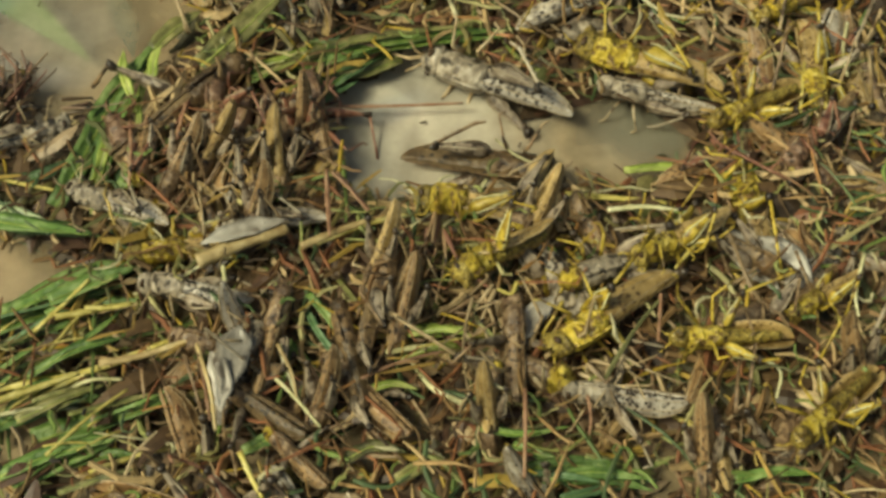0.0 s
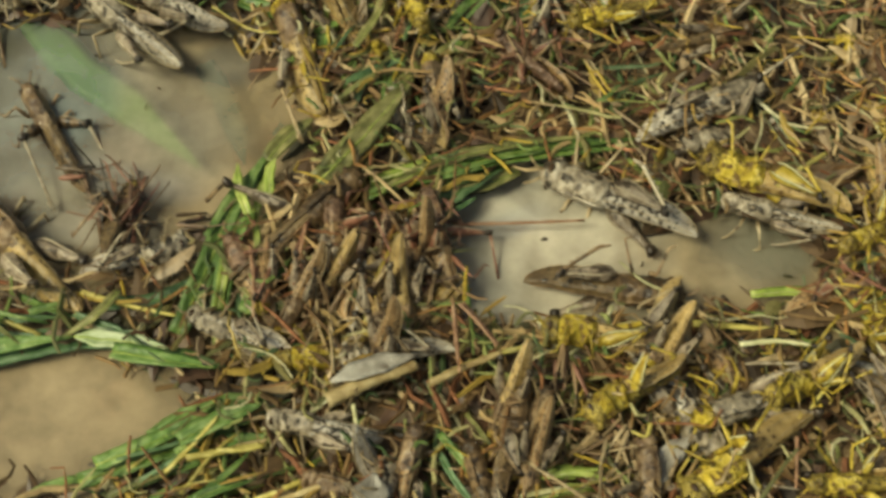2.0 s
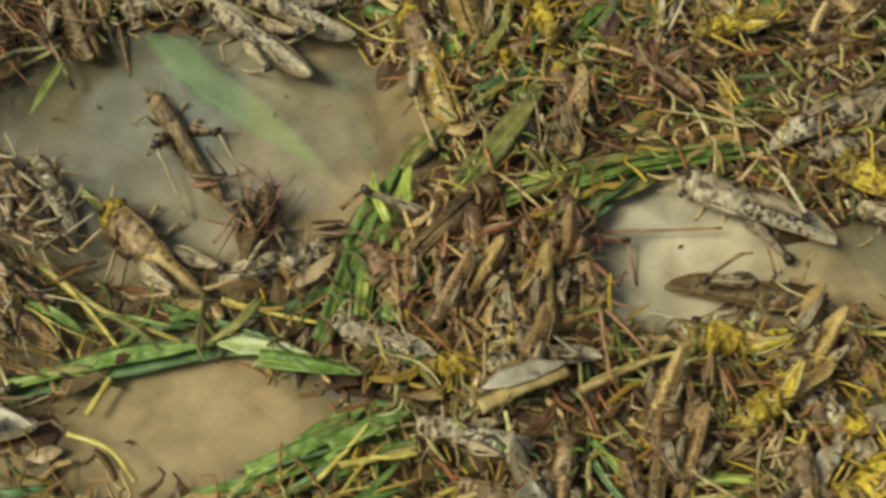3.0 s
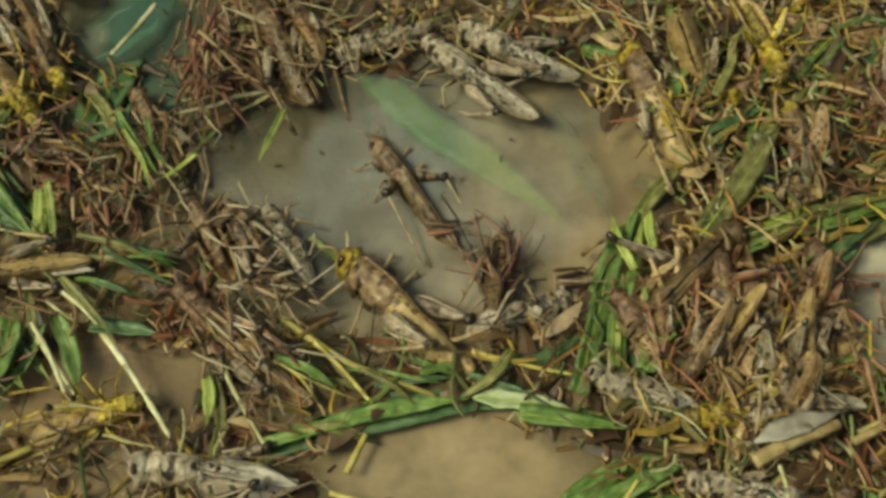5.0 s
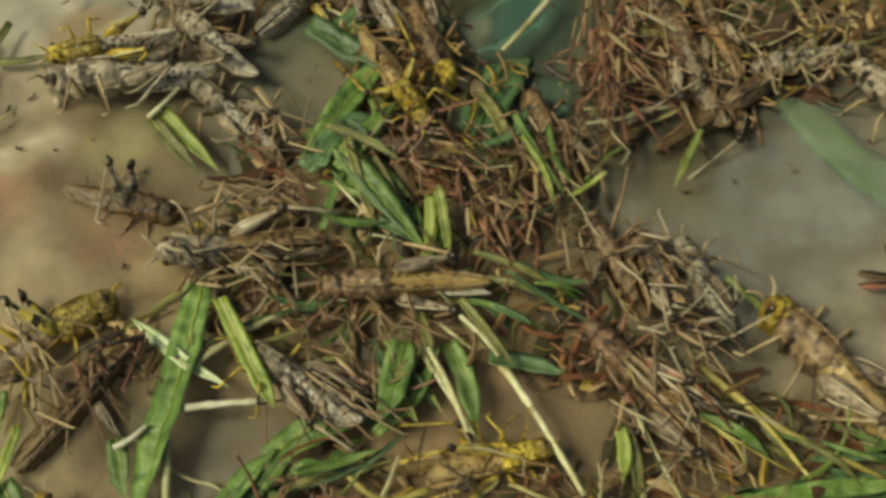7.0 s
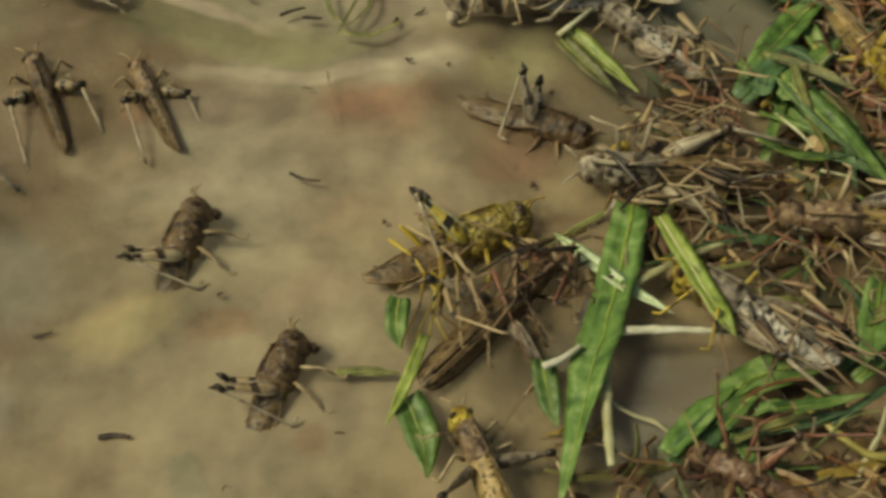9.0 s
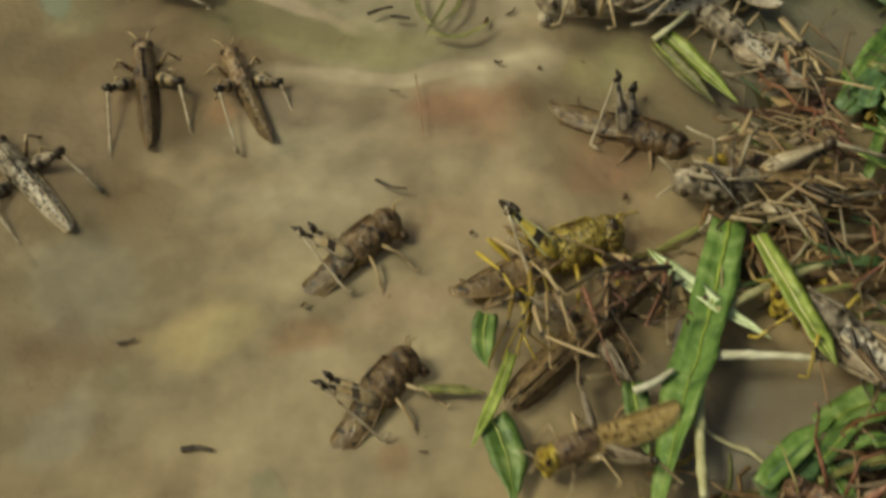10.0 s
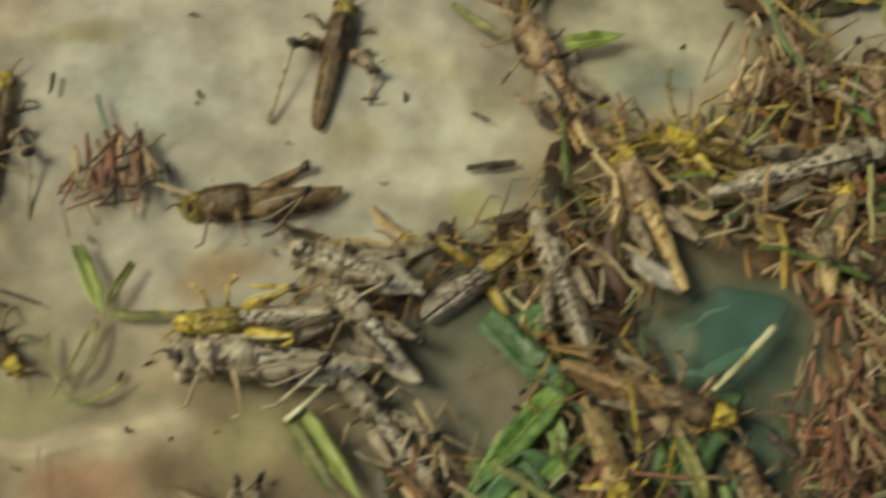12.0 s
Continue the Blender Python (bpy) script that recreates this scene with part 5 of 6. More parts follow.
blade("russet", 0.0002, (-0.4350, 0.0717, 0.0030), (-0.4321, 0.0610, 0.0030), (-0.4293, 0.0507, 0.0030))
blade("drowned", 0.0040, (-0.4513, -0.0462, -0.0008), (-0.4460, -0.0549, -0.0008), (-0.4389, -0.0630, -0.0008))
blade("olive", 0.0013, (-0.4188, -0.0232, 0.0030), (-0.4111, -0.0222, 0.0030), (-0.4033, -0.0219, 0.0030))
blade("green", 0.0030, (-0.4059, -0.0022, 0.0050), (-0.4056, -0.0092, 0.0050), (-0.4037, -0.0164, 0.0050))
blade("green", 0.0040, (-0.4011, -0.0286, 0.0040), (-0.3969, -0.0365, 0.0040), (-0.3937, -0.0481, 0.0040))
blade("green", 0.0030, (-0.1336, -0.1075, 0.0080), (-0.1178, -0.1021, 0.0080), (-0.1016, -0.1002, 0.0080))
blade("green", 0.0025, (-0.1260, -0.1253, 0.0080), (-0.1154, -0.1179, 0.0080), (-0.0980, -0.1146, 0.0080))
blade("green", 0.0035, (-0.1202, -0.1221, 0.0070), (-0.1077, -0.1166, 0.0070), (-0.0958, -0.1127, 0.0070))
blade("olive", 0.0025, (-0.1345, -0.0950, 0.0080), (-0.1201, -0.0892, 0.0080), (-0.1022, -0.0837, 0.0080))
blade("green", 0.0020, (-0.1286, -0.1049, 0.0090), (-0.1211, -0.0968, 0.0090), (-0.1114, -0.0942, 0.0090))
blade("green", 0.0025, (-0.0965, -0.1078, 0.0080), (-0.0869, -0.1052, 0.0080), (-0.0771, -0.1027, 0.0080))
blade("green", 0.0020, (0.0179, -0.1349, 0.0080), (0.0324, -0.1346, 0.0080), (0.0463, -0.1386, 0.0080))
blade("olive", 0.0020, (-0.0187, -0.1348, 0.0090), (-0.0088, -0.1308, 0.0090), (-0.0011, -0.1333, 0.0090))
blade("lime", 0.0020, (-0.0117, -0.0897, 0.0090), (-0.0032, -0.0896, 0.0090), (0.0050, -0.0914, 0.0090))
blade("green", 0.0015, (0.0221, -0.1390, 0.0090), (0.0410, -0.1409, 0.0090), (0.0529, -0.1454, 0.0090))
blade("yellow", 0.0012, (-0.0369, -0.0558, 0.0090), (-0.0225, -0.0511, 0.0090), (-0.0081, -0.0485, 0.0090))
blade("russet", 0.0007, (-0.0288, -0.0025, 0.0060), (-0.0082, -0.0041, 0.0060), (0.0143, -0.0053, 0.0060))
blade("yellow", 0.0012, (0.0422, -0.0463, 0.0090), (0.0562, -0.0488, 0.0090), (0.0736, -0.0527, 0.0090))
blade("green", 0.0030, (-0.1360, -0.0367, 0.0060), (-0.1199, -0.0404, 0.0060), (-0.1039, -0.0451, 0.0060))
blade("green", 0.0025, (-0.2148, -0.0388, 0.0070), (-0.1874, -0.0333, 0.0070), (-0.1683, -0.0314, 0.0070), (-0.1507, -0.0308, 0.0070))
blade("husk", 0.0050, (-0.0599, -0.0874, 0.0190), (-0.0618, -0.0973, 0.0190), (-0.0653, -0.1084, 0.0190))
blade("husk", 0.0055, (0.0898, -0.0636, 0.0080), (0.0960, -0.0747, 0.0080), (0.1019, -0.0864, 0.0080))
blade("husk", 0.0030, (0.0253, -0.0025, 0.0080), (0.0353, -0.0044, 0.0080), (0.0439, -0.0113, 0.0080))
blade("husk", 0.0035, (-0.2355, -0.0444, 0.0100), (-0.2206, -0.0479, 0.0100), (-0.2045, -0.0540, 0.0100))
blade("husk", 0.0040, (-0.0598, -0.0096, 0.0100), (-0.0621, -0.0237, 0.0100), (-0.0639, -0.0392, 0.0100))
blade("husk", 0.0035, (-0.2873, 0.1477, 0.0090), (-0.2789, 0.1413, 0.0090), (-0.2712, 0.1362, 0.0090))
blade("husk", 0.0030, (-0.3620, 0.1312, 0.0110), (-0.3511, 0.1308, 0.0110), (-0.3408, 0.1253, 0.0110))
blade("husk", 0.0030, (-0.2941, 0.0294, 0.0080), (-0.2810, 0.0285, 0.0080), (-0.2664, 0.0257, 0.0080))
blade("husk", 0.0035, (-0.0711, -0.0579, 0.0180), (-0.0583, -0.0546, 0.0180), (-0.0445, -0.0521, 0.0180))
blade("husk", 0.0035, (0.0170, -0.0986, 0.0120), (0.0266, -0.0894, 0.0120), (0.0341, -0.0836, 0.0120))
blade("green", 0.0020, (0.0208, -0.1353, 0.0100), (0.0325, -0.1362, 0.0100), (0.0462, -0.1395, 0.0100))
blade("green", 0.0018, (0.0241, -0.1393, 0.0110), (0.0367, -0.1389, 0.0110), (0.0518, -0.1424, 0.0110))
blade("green", 0.0025, (-0.1294, -0.1228, 0.0090), (-0.1157, -0.1176, 0.0090), (-0.0970, -0.1145, 0.0090))
blade("lime", 0.0018, (-0.0117, -0.0891, 0.0100), (-0.0035, -0.0905, 0.0100), (0.0065, -0.0901, 0.0100))
blade("green", 0.0025, (-0.1274, -0.0658, 0.0060), (-0.1125, -0.0586, 0.0060), (-0.0946, -0.0564, 0.0060))
blade("deep", 0.0030, (-0.0539, -0.0068, 0.0080), (-0.0390, -0.0038, 0.0080), (-0.0198, 0.0058, 0.0080))
blade("olive", 0.0025, (-0.0483, 0.0452, 0.0080), (-0.0396, 0.0537, 0.0080), (-0.0348, 0.0627, 0.0080))
blade("deep", 0.0030, (-0.0985, -0.0275, 0.0060), (-0.0952, -0.0158, 0.0060), (-0.0902, -0.0082, 0.0060))
blade("green", 0.0025, (-0.0679, 0.0703, 0.0070), (-0.0653, 0.0786, 0.0070), (-0.0579, 0.0828, 0.0070))
blade("deep", 0.0035, (0.0033, 0.0773, 0.0060), (0.0080, 0.0818, 0.0060), (0.0119, 0.0941, 0.0060))
blade("olive", 0.0030, (-0.0881, 0.0267, 0.0080), (-0.0810, 0.0349, 0.0080), (-0.0719, 0.0419, 0.0080))
blade("yellow", 0.0012, (-0.0600, -0.0407, 0.0100), (-0.0582, -0.0312, 0.0100), (-0.0565, -0.0225, 0.0100))
blade("green", 0.0020, (-0.3190, 0.0544, 0.0070), (-0.3078, 0.0494, 0.0070), (-0.2934, 0.0505, 0.0070))
blade("green", 0.0020, (-0.3147, 0.0747, 0.0080), (-0.3031, 0.0675, 0.0080), (-0.2858, 0.0474, 0.0080))
blade("green", 0.0025, (-0.3291, -0.0313, 0.0070), (-0.3202, -0.0199, 0.0070), (-0.3056, -0.0138, 0.0070))
blade("green", 0.0020, (-0.2988, -0.0160, 0.0070), (-0.2875, -0.0042, 0.0070), (-0.2812, 0.0102, 0.0070))
blade("lime", 0.0015, (-0.0938, 0.0012, 0.0070), (-0.0900, 0.0183, 0.0070), (-0.0870, 0.0301, 0.0070))
blade("green", 0.0015, (0.0749, -0.1451, 0.0110), (0.0864, -0.1438, 0.0110), (0.0987, -0.1458, 0.0110))
blade("green", 0.0015, (0.0064, -0.1230, 0.0110), (0.0190, -0.1259, 0.0110), (0.0321, -0.1247, 0.0110))
blade("lime", 0.0015, (-0.0264, -0.1091, 0.0110), (-0.0180, -0.1064, 0.0110), (-0.0100, -0.1090, 0.0110))
blade("husk", 0.0040, (0.0981, -0.0694, 0.0120), (0.1066, -0.0783, 0.0120), (0.1110, -0.0885, 0.0120))
blade("husk", 0.0030, (-0.0682, -0.0946, 0.0190), (-0.0651, -0.1039, 0.0190), (-0.0660, -0.1134, 0.0190))
blade("yellow", 0.0012, (0.1146, -0.0454, 0.0110), (0.1255, -0.0311, 0.0110), (0.1312, -0.0157, 0.0110))
blade("yellow", 0.0009, (0.1158, -0.0980, 0.0110), (0.1212, -0.1098, 0.0110), (0.1223, -0.1243, 0.0110))
blade("green", 0.0020, (-0.0609, -0.1225, 0.0100), (-0.0496, -0.1186, 0.0100), (-0.0401, -0.1213, 0.0100))
blade("olive", 0.0020, (-0.0341, -0.1290, 0.0110), (-0.0242, -0.1250, 0.0110), (-0.0149, -0.1276, 0.0110))
blade("char", 0.0009, (-0.3346, 0.1688, 0.0030), (-0.3275, 0.1710, 0.0030), (-0.3207, 0.1727, 0.0030))
blade("char", 0.0006, (-0.4520, 0.0920, 0.0030), (-0.4487, 0.0942, 0.0030), (-0.4454, 0.0956, 0.0030))
blade("char", 0.0006, (-0.4452, 0.0919, 0.0030), (-0.4429, 0.0917, 0.0030), (-0.4398, 0.0918, 0.0030))
blade("char", 0.0007, (-0.4609, 0.1095, 0.0030), (-0.4570, 0.1094, 0.0030), (-0.4530, 0.1089, 0.0030))
blade("char", 0.0007, (-0.4643, 0.0996, 0.0030), (-0.4629, 0.0986, 0.0030), (-0.4615, 0.0978, 0.0030))
blade("char", 0.0005, (-0.4393, 0.0350, 0.0030), (-0.4353, 0.0333, 0.0030), (-0.4309, 0.0331, 0.0030))
blade("char", 0.0007, (-0.4703, -0.0441, 0.0010), (-0.4666, -0.0431, 0.0010), (-0.4631, -0.0433, 0.0010))
blade("char", 0.0005, (-0.4932, -0.0191, 0.0010), (-0.4910, -0.0185, 0.0010), (-0.4888, -0.0173, 0.0010))
blade("char", 0.0007, (-0.4589, 0.1819, 0.0030), (-0.4584, 0.1781, 0.0030), (-0.4583, 0.1752, 0.0030))
blade("char", 0.0006, (-0.4198, 0.1576, 0.0030), (-0.4182, 0.1542, 0.0030), (-0.4169, 0.1517, 0.0030))
blade("char", 0.0006, (-0.3679, 0.1870, 0.0030), (-0.3655, 0.1871, 0.0030), (-0.3627, 0.1879, 0.0030))
blade("char", 0.0006, (-0.3352, 0.1871, 0.0030), (-0.3326, 0.1863, 0.0030), (-0.3298, 0.1852, 0.0030))
blade("char", 0.0005, (-0.4565, 0.1131, 0.0030), (-0.4492, 0.1116, 0.0030), (-0.4443, 0.1106, 0.0030))
blade("drowned", 0.0040, (-0.0854, 0.0453, -0.0008), (-0.0804, 0.0415, -0.0008), (-0.0755, 0.0366, -0.0008))
blade("lime", 0.0014, (-0.1969, 0.0336, 0.0010), (-0.1889, 0.0251, 0.0010), (-0.1837, 0.0192, 0.0010))
blade("russet", 0.0006, (-0.0319, -0.0337, 0.0160), (-0.0318, -0.0442, 0.0160), (-0.0321, -0.0564, 0.0160))
blade("russet", 0.0006, (-0.0288, -0.0350, 0.0160), (-0.0241, -0.0425, 0.0160), (-0.0194, -0.0500, 0.0160))
blade("pale", 0.0006, (-0.0488, -0.0930, 0.0160), (-0.0470, -0.1013, 0.0160), (-0.0443, -0.1104, 0.0160))
blade("russet", 0.0006, (-0.0721, -0.0924, 0.0160), (-0.0706, -0.1033, 0.0160), (-0.0691, -0.1148, 0.0160))
blade("russet", 0.0005, (-0.0259, -0.1061, 0.0160), (-0.0142, -0.1020, 0.0160), (-0.0017, -0.1000, 0.0160))
blade("pale", 0.0006, (0.0858, -0.1095, 0.0160), (0.0934, -0.1156, 0.0160), (0.0906, -0.1241, 0.0160))
blade("yellow", 0.0007, (0.0869, -0.0646, 0.0160), (0.0764, -0.0735, 0.0160), (0.0700, -0.0797, 0.0160))
blade("yellow", 0.0007, (0.1339, -0.0035, 0.0160), (0.1316, -0.0150, 0.0160), (0.1295, -0.0262, 0.0160))
blade("yellow", 0.0007, (0.1272, -0.0075, 0.0160), (0.1235, -0.0188, 0.0160), (0.1207, -0.0275, 0.0160))
blade("russet", 0.0006, (0.0642, -0.0878, 0.0160), (0.0625, -0.0952, 0.0160), (0.0605, -0.1032, 0.0160))
blade("pale", 0.0006, (0.1453, 0.0074, 0.0160), (0.1408, -0.0042, 0.0160), (0.1396, -0.0146, 0.0160))
blade("pale", 0.0009, (0.0532, -0.0574, 0.0160), (0.0646, -0.0574, 0.0160), (0.0747, -0.0597, 0.0160))
blade("yellow", 0.0007, (0.0223, -0.0797, 0.0160), (0.0201, -0.0833, 0.0160), (0.0162, -0.0814, 0.0160))
blade("pale", 0.0006, (0.1275, -0.0807, 0.0160), (0.1215, -0.0937, 0.0160), (0.1204, -0.1011, 0.0160))
blade("yellow", 0.0010, (0.0759, -0.0046, 0.0160), (0.0856, 0.0015, 0.0160), (0.0951, 0.0065, 0.0160))
blade("yellow", 0.0009, (-0.1055, -0.0752, 0.0160), (-0.0981, -0.0759, 0.0160), (-0.0915, -0.0753, 0.0160))
blade("russet", 0.0006, (-0.0937, -0.0088, 0.0160), (-0.0931, -0.0209, 0.0160), (-0.0935, -0.0337, 0.0160))
blade("pale", 0.0007, (-0.0647, -0.0650, 0.0160), (-0.0643, -0.0727, 0.0160), (-0.0654, -0.0793, 0.0160))
blade("yellow", 0.0009, (-0.0609, -0.1249, 0.0160), (-0.0580, -0.1326, 0.0160), (-0.0551, -0.1389, 0.0160))
blade("russet", 0.0005, (0.0375, -0.1178, 0.0160), (0.0374, -0.1247, 0.0160), (0.0361, -0.1297, 0.0160))

blade("lime", 0.0018, (-0.1005, -0.0019, 0.0090), (-0.1045, -0.0210, 0.0090), (-0.1069, -0.0385, 0.0090))
blade("russet", 0.0006, (-0.0759, -0.0027, 0.0150), (-0.0784, -0.0132, 0.0150), (-0.0808, -0.0234, 0.0150))
blade("drowned", 0.0022, (-0.3013, 0.2069, -0.0006), (-0.2921, 0.2097, -0.0006), (-0.2820, 0.2129, -0.0006))
blade("drowned", 0.0030, (-0.2801, 0.2111, -0.0006), (-0.2749, 0.2099, -0.0006), (-0.2680, 0.2090, -0.0006))
blade("char", 0.0008, (-0.3346, 0.1690, 0.0030), (-0.3335, 0.1693, 0.0030), (-0.3325, 0.1695, 0.0030))
blade("char", 0.0014, (-0.3290, 0.1702, 0.0030), (-0.3250, 0.1713, 0.0030), (-0.3207, 0.1727, 0.0030))

blade("deep", 0.0032, (-0.2674, 0.0059, 0.0080), (-0.2573, 0.0040, 0.0080), (-0.2457, 0.0010, 0.0080))
blade("green", 0.0042, (-0.2911, 0.0100, 0.0100), (-0.2942, -0.0033, 0.0100), (-0.2976, -0.0138, 0.0100))
blade("green", 0.0040, (-0.3122, 0.0748, 0.0105), (-0.3018, 0.0604, 0.0105), (-0.2846, 0.0379, 0.0105))
blade("deep", 0.0030, (-0.3173, 0.0674, 0.0100), (-0.3142, 0.0767, 0.0100), (-0.3064, 0.0834, 0.0100))
blade("deep", 0.0036, (-0.3095, 0.0729, 0.0100), (-0.2963, 0.0541, 0.0100), (-0.2846, 0.0383, 0.0100))
blade("green", 0.0030, (-0.3119, 0.0665, 0.0100), (-0.3033, 0.0791, 0.0100), (-0.2945, 0.0909, 0.0100))
blade("lime", 0.0016, (-0.2815, 0.0593, 0.0110), (-0.2795, 0.0462, 0.0110), (-0.2785, 0.0345, 0.0110))
blade("lime", 0.0016, (-0.2841, 0.0564, 0.0110), (-0.2842, 0.0454, 0.0110), (-0.2853, 0.0338, 0.0110))
blade("pale", 0.0010, (-0.2846, 0.0074, 0.0120), (-0.2786, -0.0043, 0.0120), (-0.2736, -0.0173, 0.0120))
blade("olive", 0.0018, (-0.2977, -0.0019, 0.0100), (-0.2913, 0.0014, 0.0100), (-0.2865, 0.0084, 0.0100))

blade("straw", 0.0026, (-0.0723, -0.0634, 0.0170), (-0.0588, -0.0585, 0.0170), (-0.0448, -0.0548, 0.0170))
blade("straw", 0.0012, (-0.1010, -0.0933, 0.0150), (-0.0882, -0.0919, 0.0150), (-0.0737, -0.0880, 0.0150))
blade("straw", 0.0014, (-0.0413, -0.0602, 0.0150), (-0.0309, -0.0563, 0.0150), (-0.0186, -0.0525, 0.0150))
blade("green", 0.0030, (-0.1172, -0.0700, 0.0120), (-0.1050, -0.0646, 0.0120), (-0.0921, -0.0605, 0.0120))
blade("green", 0.0032, (-0.1376, -0.0390, 0.0120), (-0.1219, -0.0435, 0.0120), (-0.1046, -0.0477, 0.0120))
blade("yellow", 0.0012, (-0.1151, -0.0758, 0.0130), (-0.1036, -0.0747, 0.0130), (-0.0929, -0.0736, 0.0130))
blade("yellow", 0.0013, (-0.1328, -0.1019, 0.0130), (-0.1196, -0.0984, 0.0130), (-0.1070, -0.0947, 0.0130))
blade("straw", 0.0007, (-0.0724, -0.0914, 0.0180), (-0.0687, -0.1058, 0.0180), (-0.0673, -0.1186, 0.0180))
blade("russet", 0.0006, (-0.0319, -0.0356, 0.0180), (-0.0324, -0.0479, 0.0180), (-0.0322, -0.0589, 0.0180))
blade("russet", 0.0006, (-0.0302, -0.0362, 0.0180), (-0.0255, -0.0425, 0.0180), (-0.0201, -0.0516, 0.0180))
blade("straw", 0.0006, (-0.0492, -0.0938, 0.0180), (-0.0456, -0.1030, 0.0180), (-0.0444, -0.1109, 0.0180))
blade("russet", 0.0007, (0.0200, -0.1149, 0.0180), (0.0183, -0.1282, 0.0180), (0.0163, -0.1410, 0.0180))

blade("green", 0.0012, (-0.2586, 0.0842, 0.0120), (-0.2522, 0.0704, 0.0120), (-0.2444, 0.0561, 0.0120))
blade("lime", 0.0009, (-0.2564, 0.0757, 0.0130), (-0.2501, 0.0631, 0.0130), (-0.2470, 0.0500, 0.0130))
blade("green", 0.0010, (-0.2485, 0.0802, 0.0120), (-0.2464, 0.0675, 0.0120), (-0.2402, 0.0571, 0.0120))
blade("deep", 0.0016, (-0.2681, 0.0744, 0.0100), (-0.2586, 0.0784, 0.0100), (-0.2540, 0.0885, 0.0100))
blade("lime", 0.0008, (-0.2317, 0.0632, 0.0130), (-0.2387, 0.0575, 0.0130), (-0.2438, 0.0546, 0.0130))
blade("lime", 0.0013, (-0.2016, 0.0790, 0.0110), (-0.2067, 0.0692, 0.0110), (-0.2117, 0.0587, 0.0110))
blade("char", 0.0016, (-0.2481, 0.0989, 0.0160), (-0.2448, 0.0958, 0.0160), (-0.2406, 0.0932, 0.0160))

# locusts
locust("dusky", "trail", -0.1374, 0.0107, 0.0060, 79, 0.0348, 40, 20)
leg_tangle("dark", 14, -0.1398, -0.0064, 0.0060, 84, 0.0326, 0.0100)
leg_tangle("red", 14, -0.2267, 0.1114, 0.0160, -90, 0.0316, 0.0120)
leg_tangle("dark", 12, -0.3628, 0.0154, 0.0090, -130, 0.0243, 0.0140)
leg_tangle("barred", 9, -0.3634, 0.0430, 0.0110, -19, 0.0223, 0.0060)
leg_tangle("gold", 7, -0.4084, 0.0181, 0.0060, -39, 0.0164, 0.0100)
leg_tangle("dark", 5, -0.1595, 0.0317, 0.0020, -2, 0.0069, 0.0060)
leg_tangle("dark", 6, -0.1200, 0.0094, 0.0020, 8, 0.0105, 0.0080)
leg_tangle("dark", 5, -0.1261, -0.0066, 0.0020, 10, 0.0087, 0.0060)
leg_tangle("barred", 12, -0.2297, 0.0172, 0.0080, -6, 0.0394, 0.0120)
locust("saffron", "rest", -0.0781, -0.0250, 0.0135, -130, 0.0360, 20, 40, 1.15)
locust("fawn", "rest", -0.0678, -0.0202, 0.0135, -137, 0.0373, -20, 47, 1.15)
locust("brown", "rest", -0.0543, -0.0460, 0.0125, -119, 0.0387, 30, 54, 1.15)
locust("tan", "rest", -0.0474, -0.0287, 0.0135, -94, 0.0400, -25, 45, 1.15)
locust("red", "rest", -0.0390, -0.0134, 0.0135, -102, 0.0360, 10, 52, 1.15)
locust("tan", "rest", -0.0174, -0.0651, 0.0135, -119, 0.0373, 15, 43, 1.15)
locust("fawn", "rest", 0.0320, -0.0561, 0.0135, -129, 0.0387, -15, 50, 1.15)
locust("brown", "rest", -0.0126, -0.0851, 0.0125, -113, 0.0400, -10, 41, 1.15)
locust("saffron", "rest", -0.0376, -0.1097, 0.0125, -118, 0.0360, 20, 48, 1.15)
locust("fawn", "rest", 0.0092, -0.1196, 0.0125, -86, 0.0373, 0, 55, 1.15)
locust("brown", "rest", 0.0678, -0.1374, 0.0125, -89, 0.0387, 15, 46, 1.15)
locust("brown", "rest", 0.1172, -0.1157, 0.0125, -70, 0.0400, -10, 53, 1.15)
locust("brown", "rest", -0.0458, -0.0233, 0.0110, 85, 0.0363, -15)
locust("red", "rest", -0.0519, -0.0150, 0.0090, 81, 0.0351, 0)
leg_tangle("red", 26, -0.2265, 0.1270, 0.0100, -93, 0.0563, 0.0120)
locust("grey", "rest", 0.0267, -0.0000, 0.0080, 149, 0.0551, -68)
locust("grey", "rest", 0.0780, -0.0106, 0.0080, 158, 0.0396, -15)
locust("yellow", "rest", 0.0768, -0.0012, 0.0140, 153, 0.0512, -83)
locust("olive", "rest", 0.0171, -0.0289, 0.0050, -13, 0.0511, 61)
locust("grey", "rest", -0.0984, -0.0344, 0.0080, 153, 0.0369, -75)
locust("grey", "kick", -0.0742, -0.0693, 0.0090, 164, 0.0360, 30)
locust("grey", "rest", -0.0618, -0.0971, 0.0110, 68, 0.0360, 70)
locust("tan", "rest", 0.0306, -0.0473, 0.0130, -118, 0.0360, -59)
locust("yellow", "splay", 0.0200, -0.0682, 0.0160, -155, 0.0360, 90)
locust("yellow", "rest", 0.0742, -0.0687, 0.0160, -157, 0.0360, 45)
locust("yellow", "trail", 0.0495, -0.0906, 0.0130, -152, 0.0465, -55)
locust("fawn", "rest", -0.0558, -0.0324, 0.0120, -88, 0.0364, -25)
locust("saffron", "rest", -0.0898, -0.0177, 0.0120, -97, 0.0273, 25)
locust("yellow", "rest", 0.0140, -0.0501, 0.0130, 165, 0.0403, 55)
locust("yellow", "curl", 0.0768, -0.0688, 0.0140, -149, 0.0253, 180)
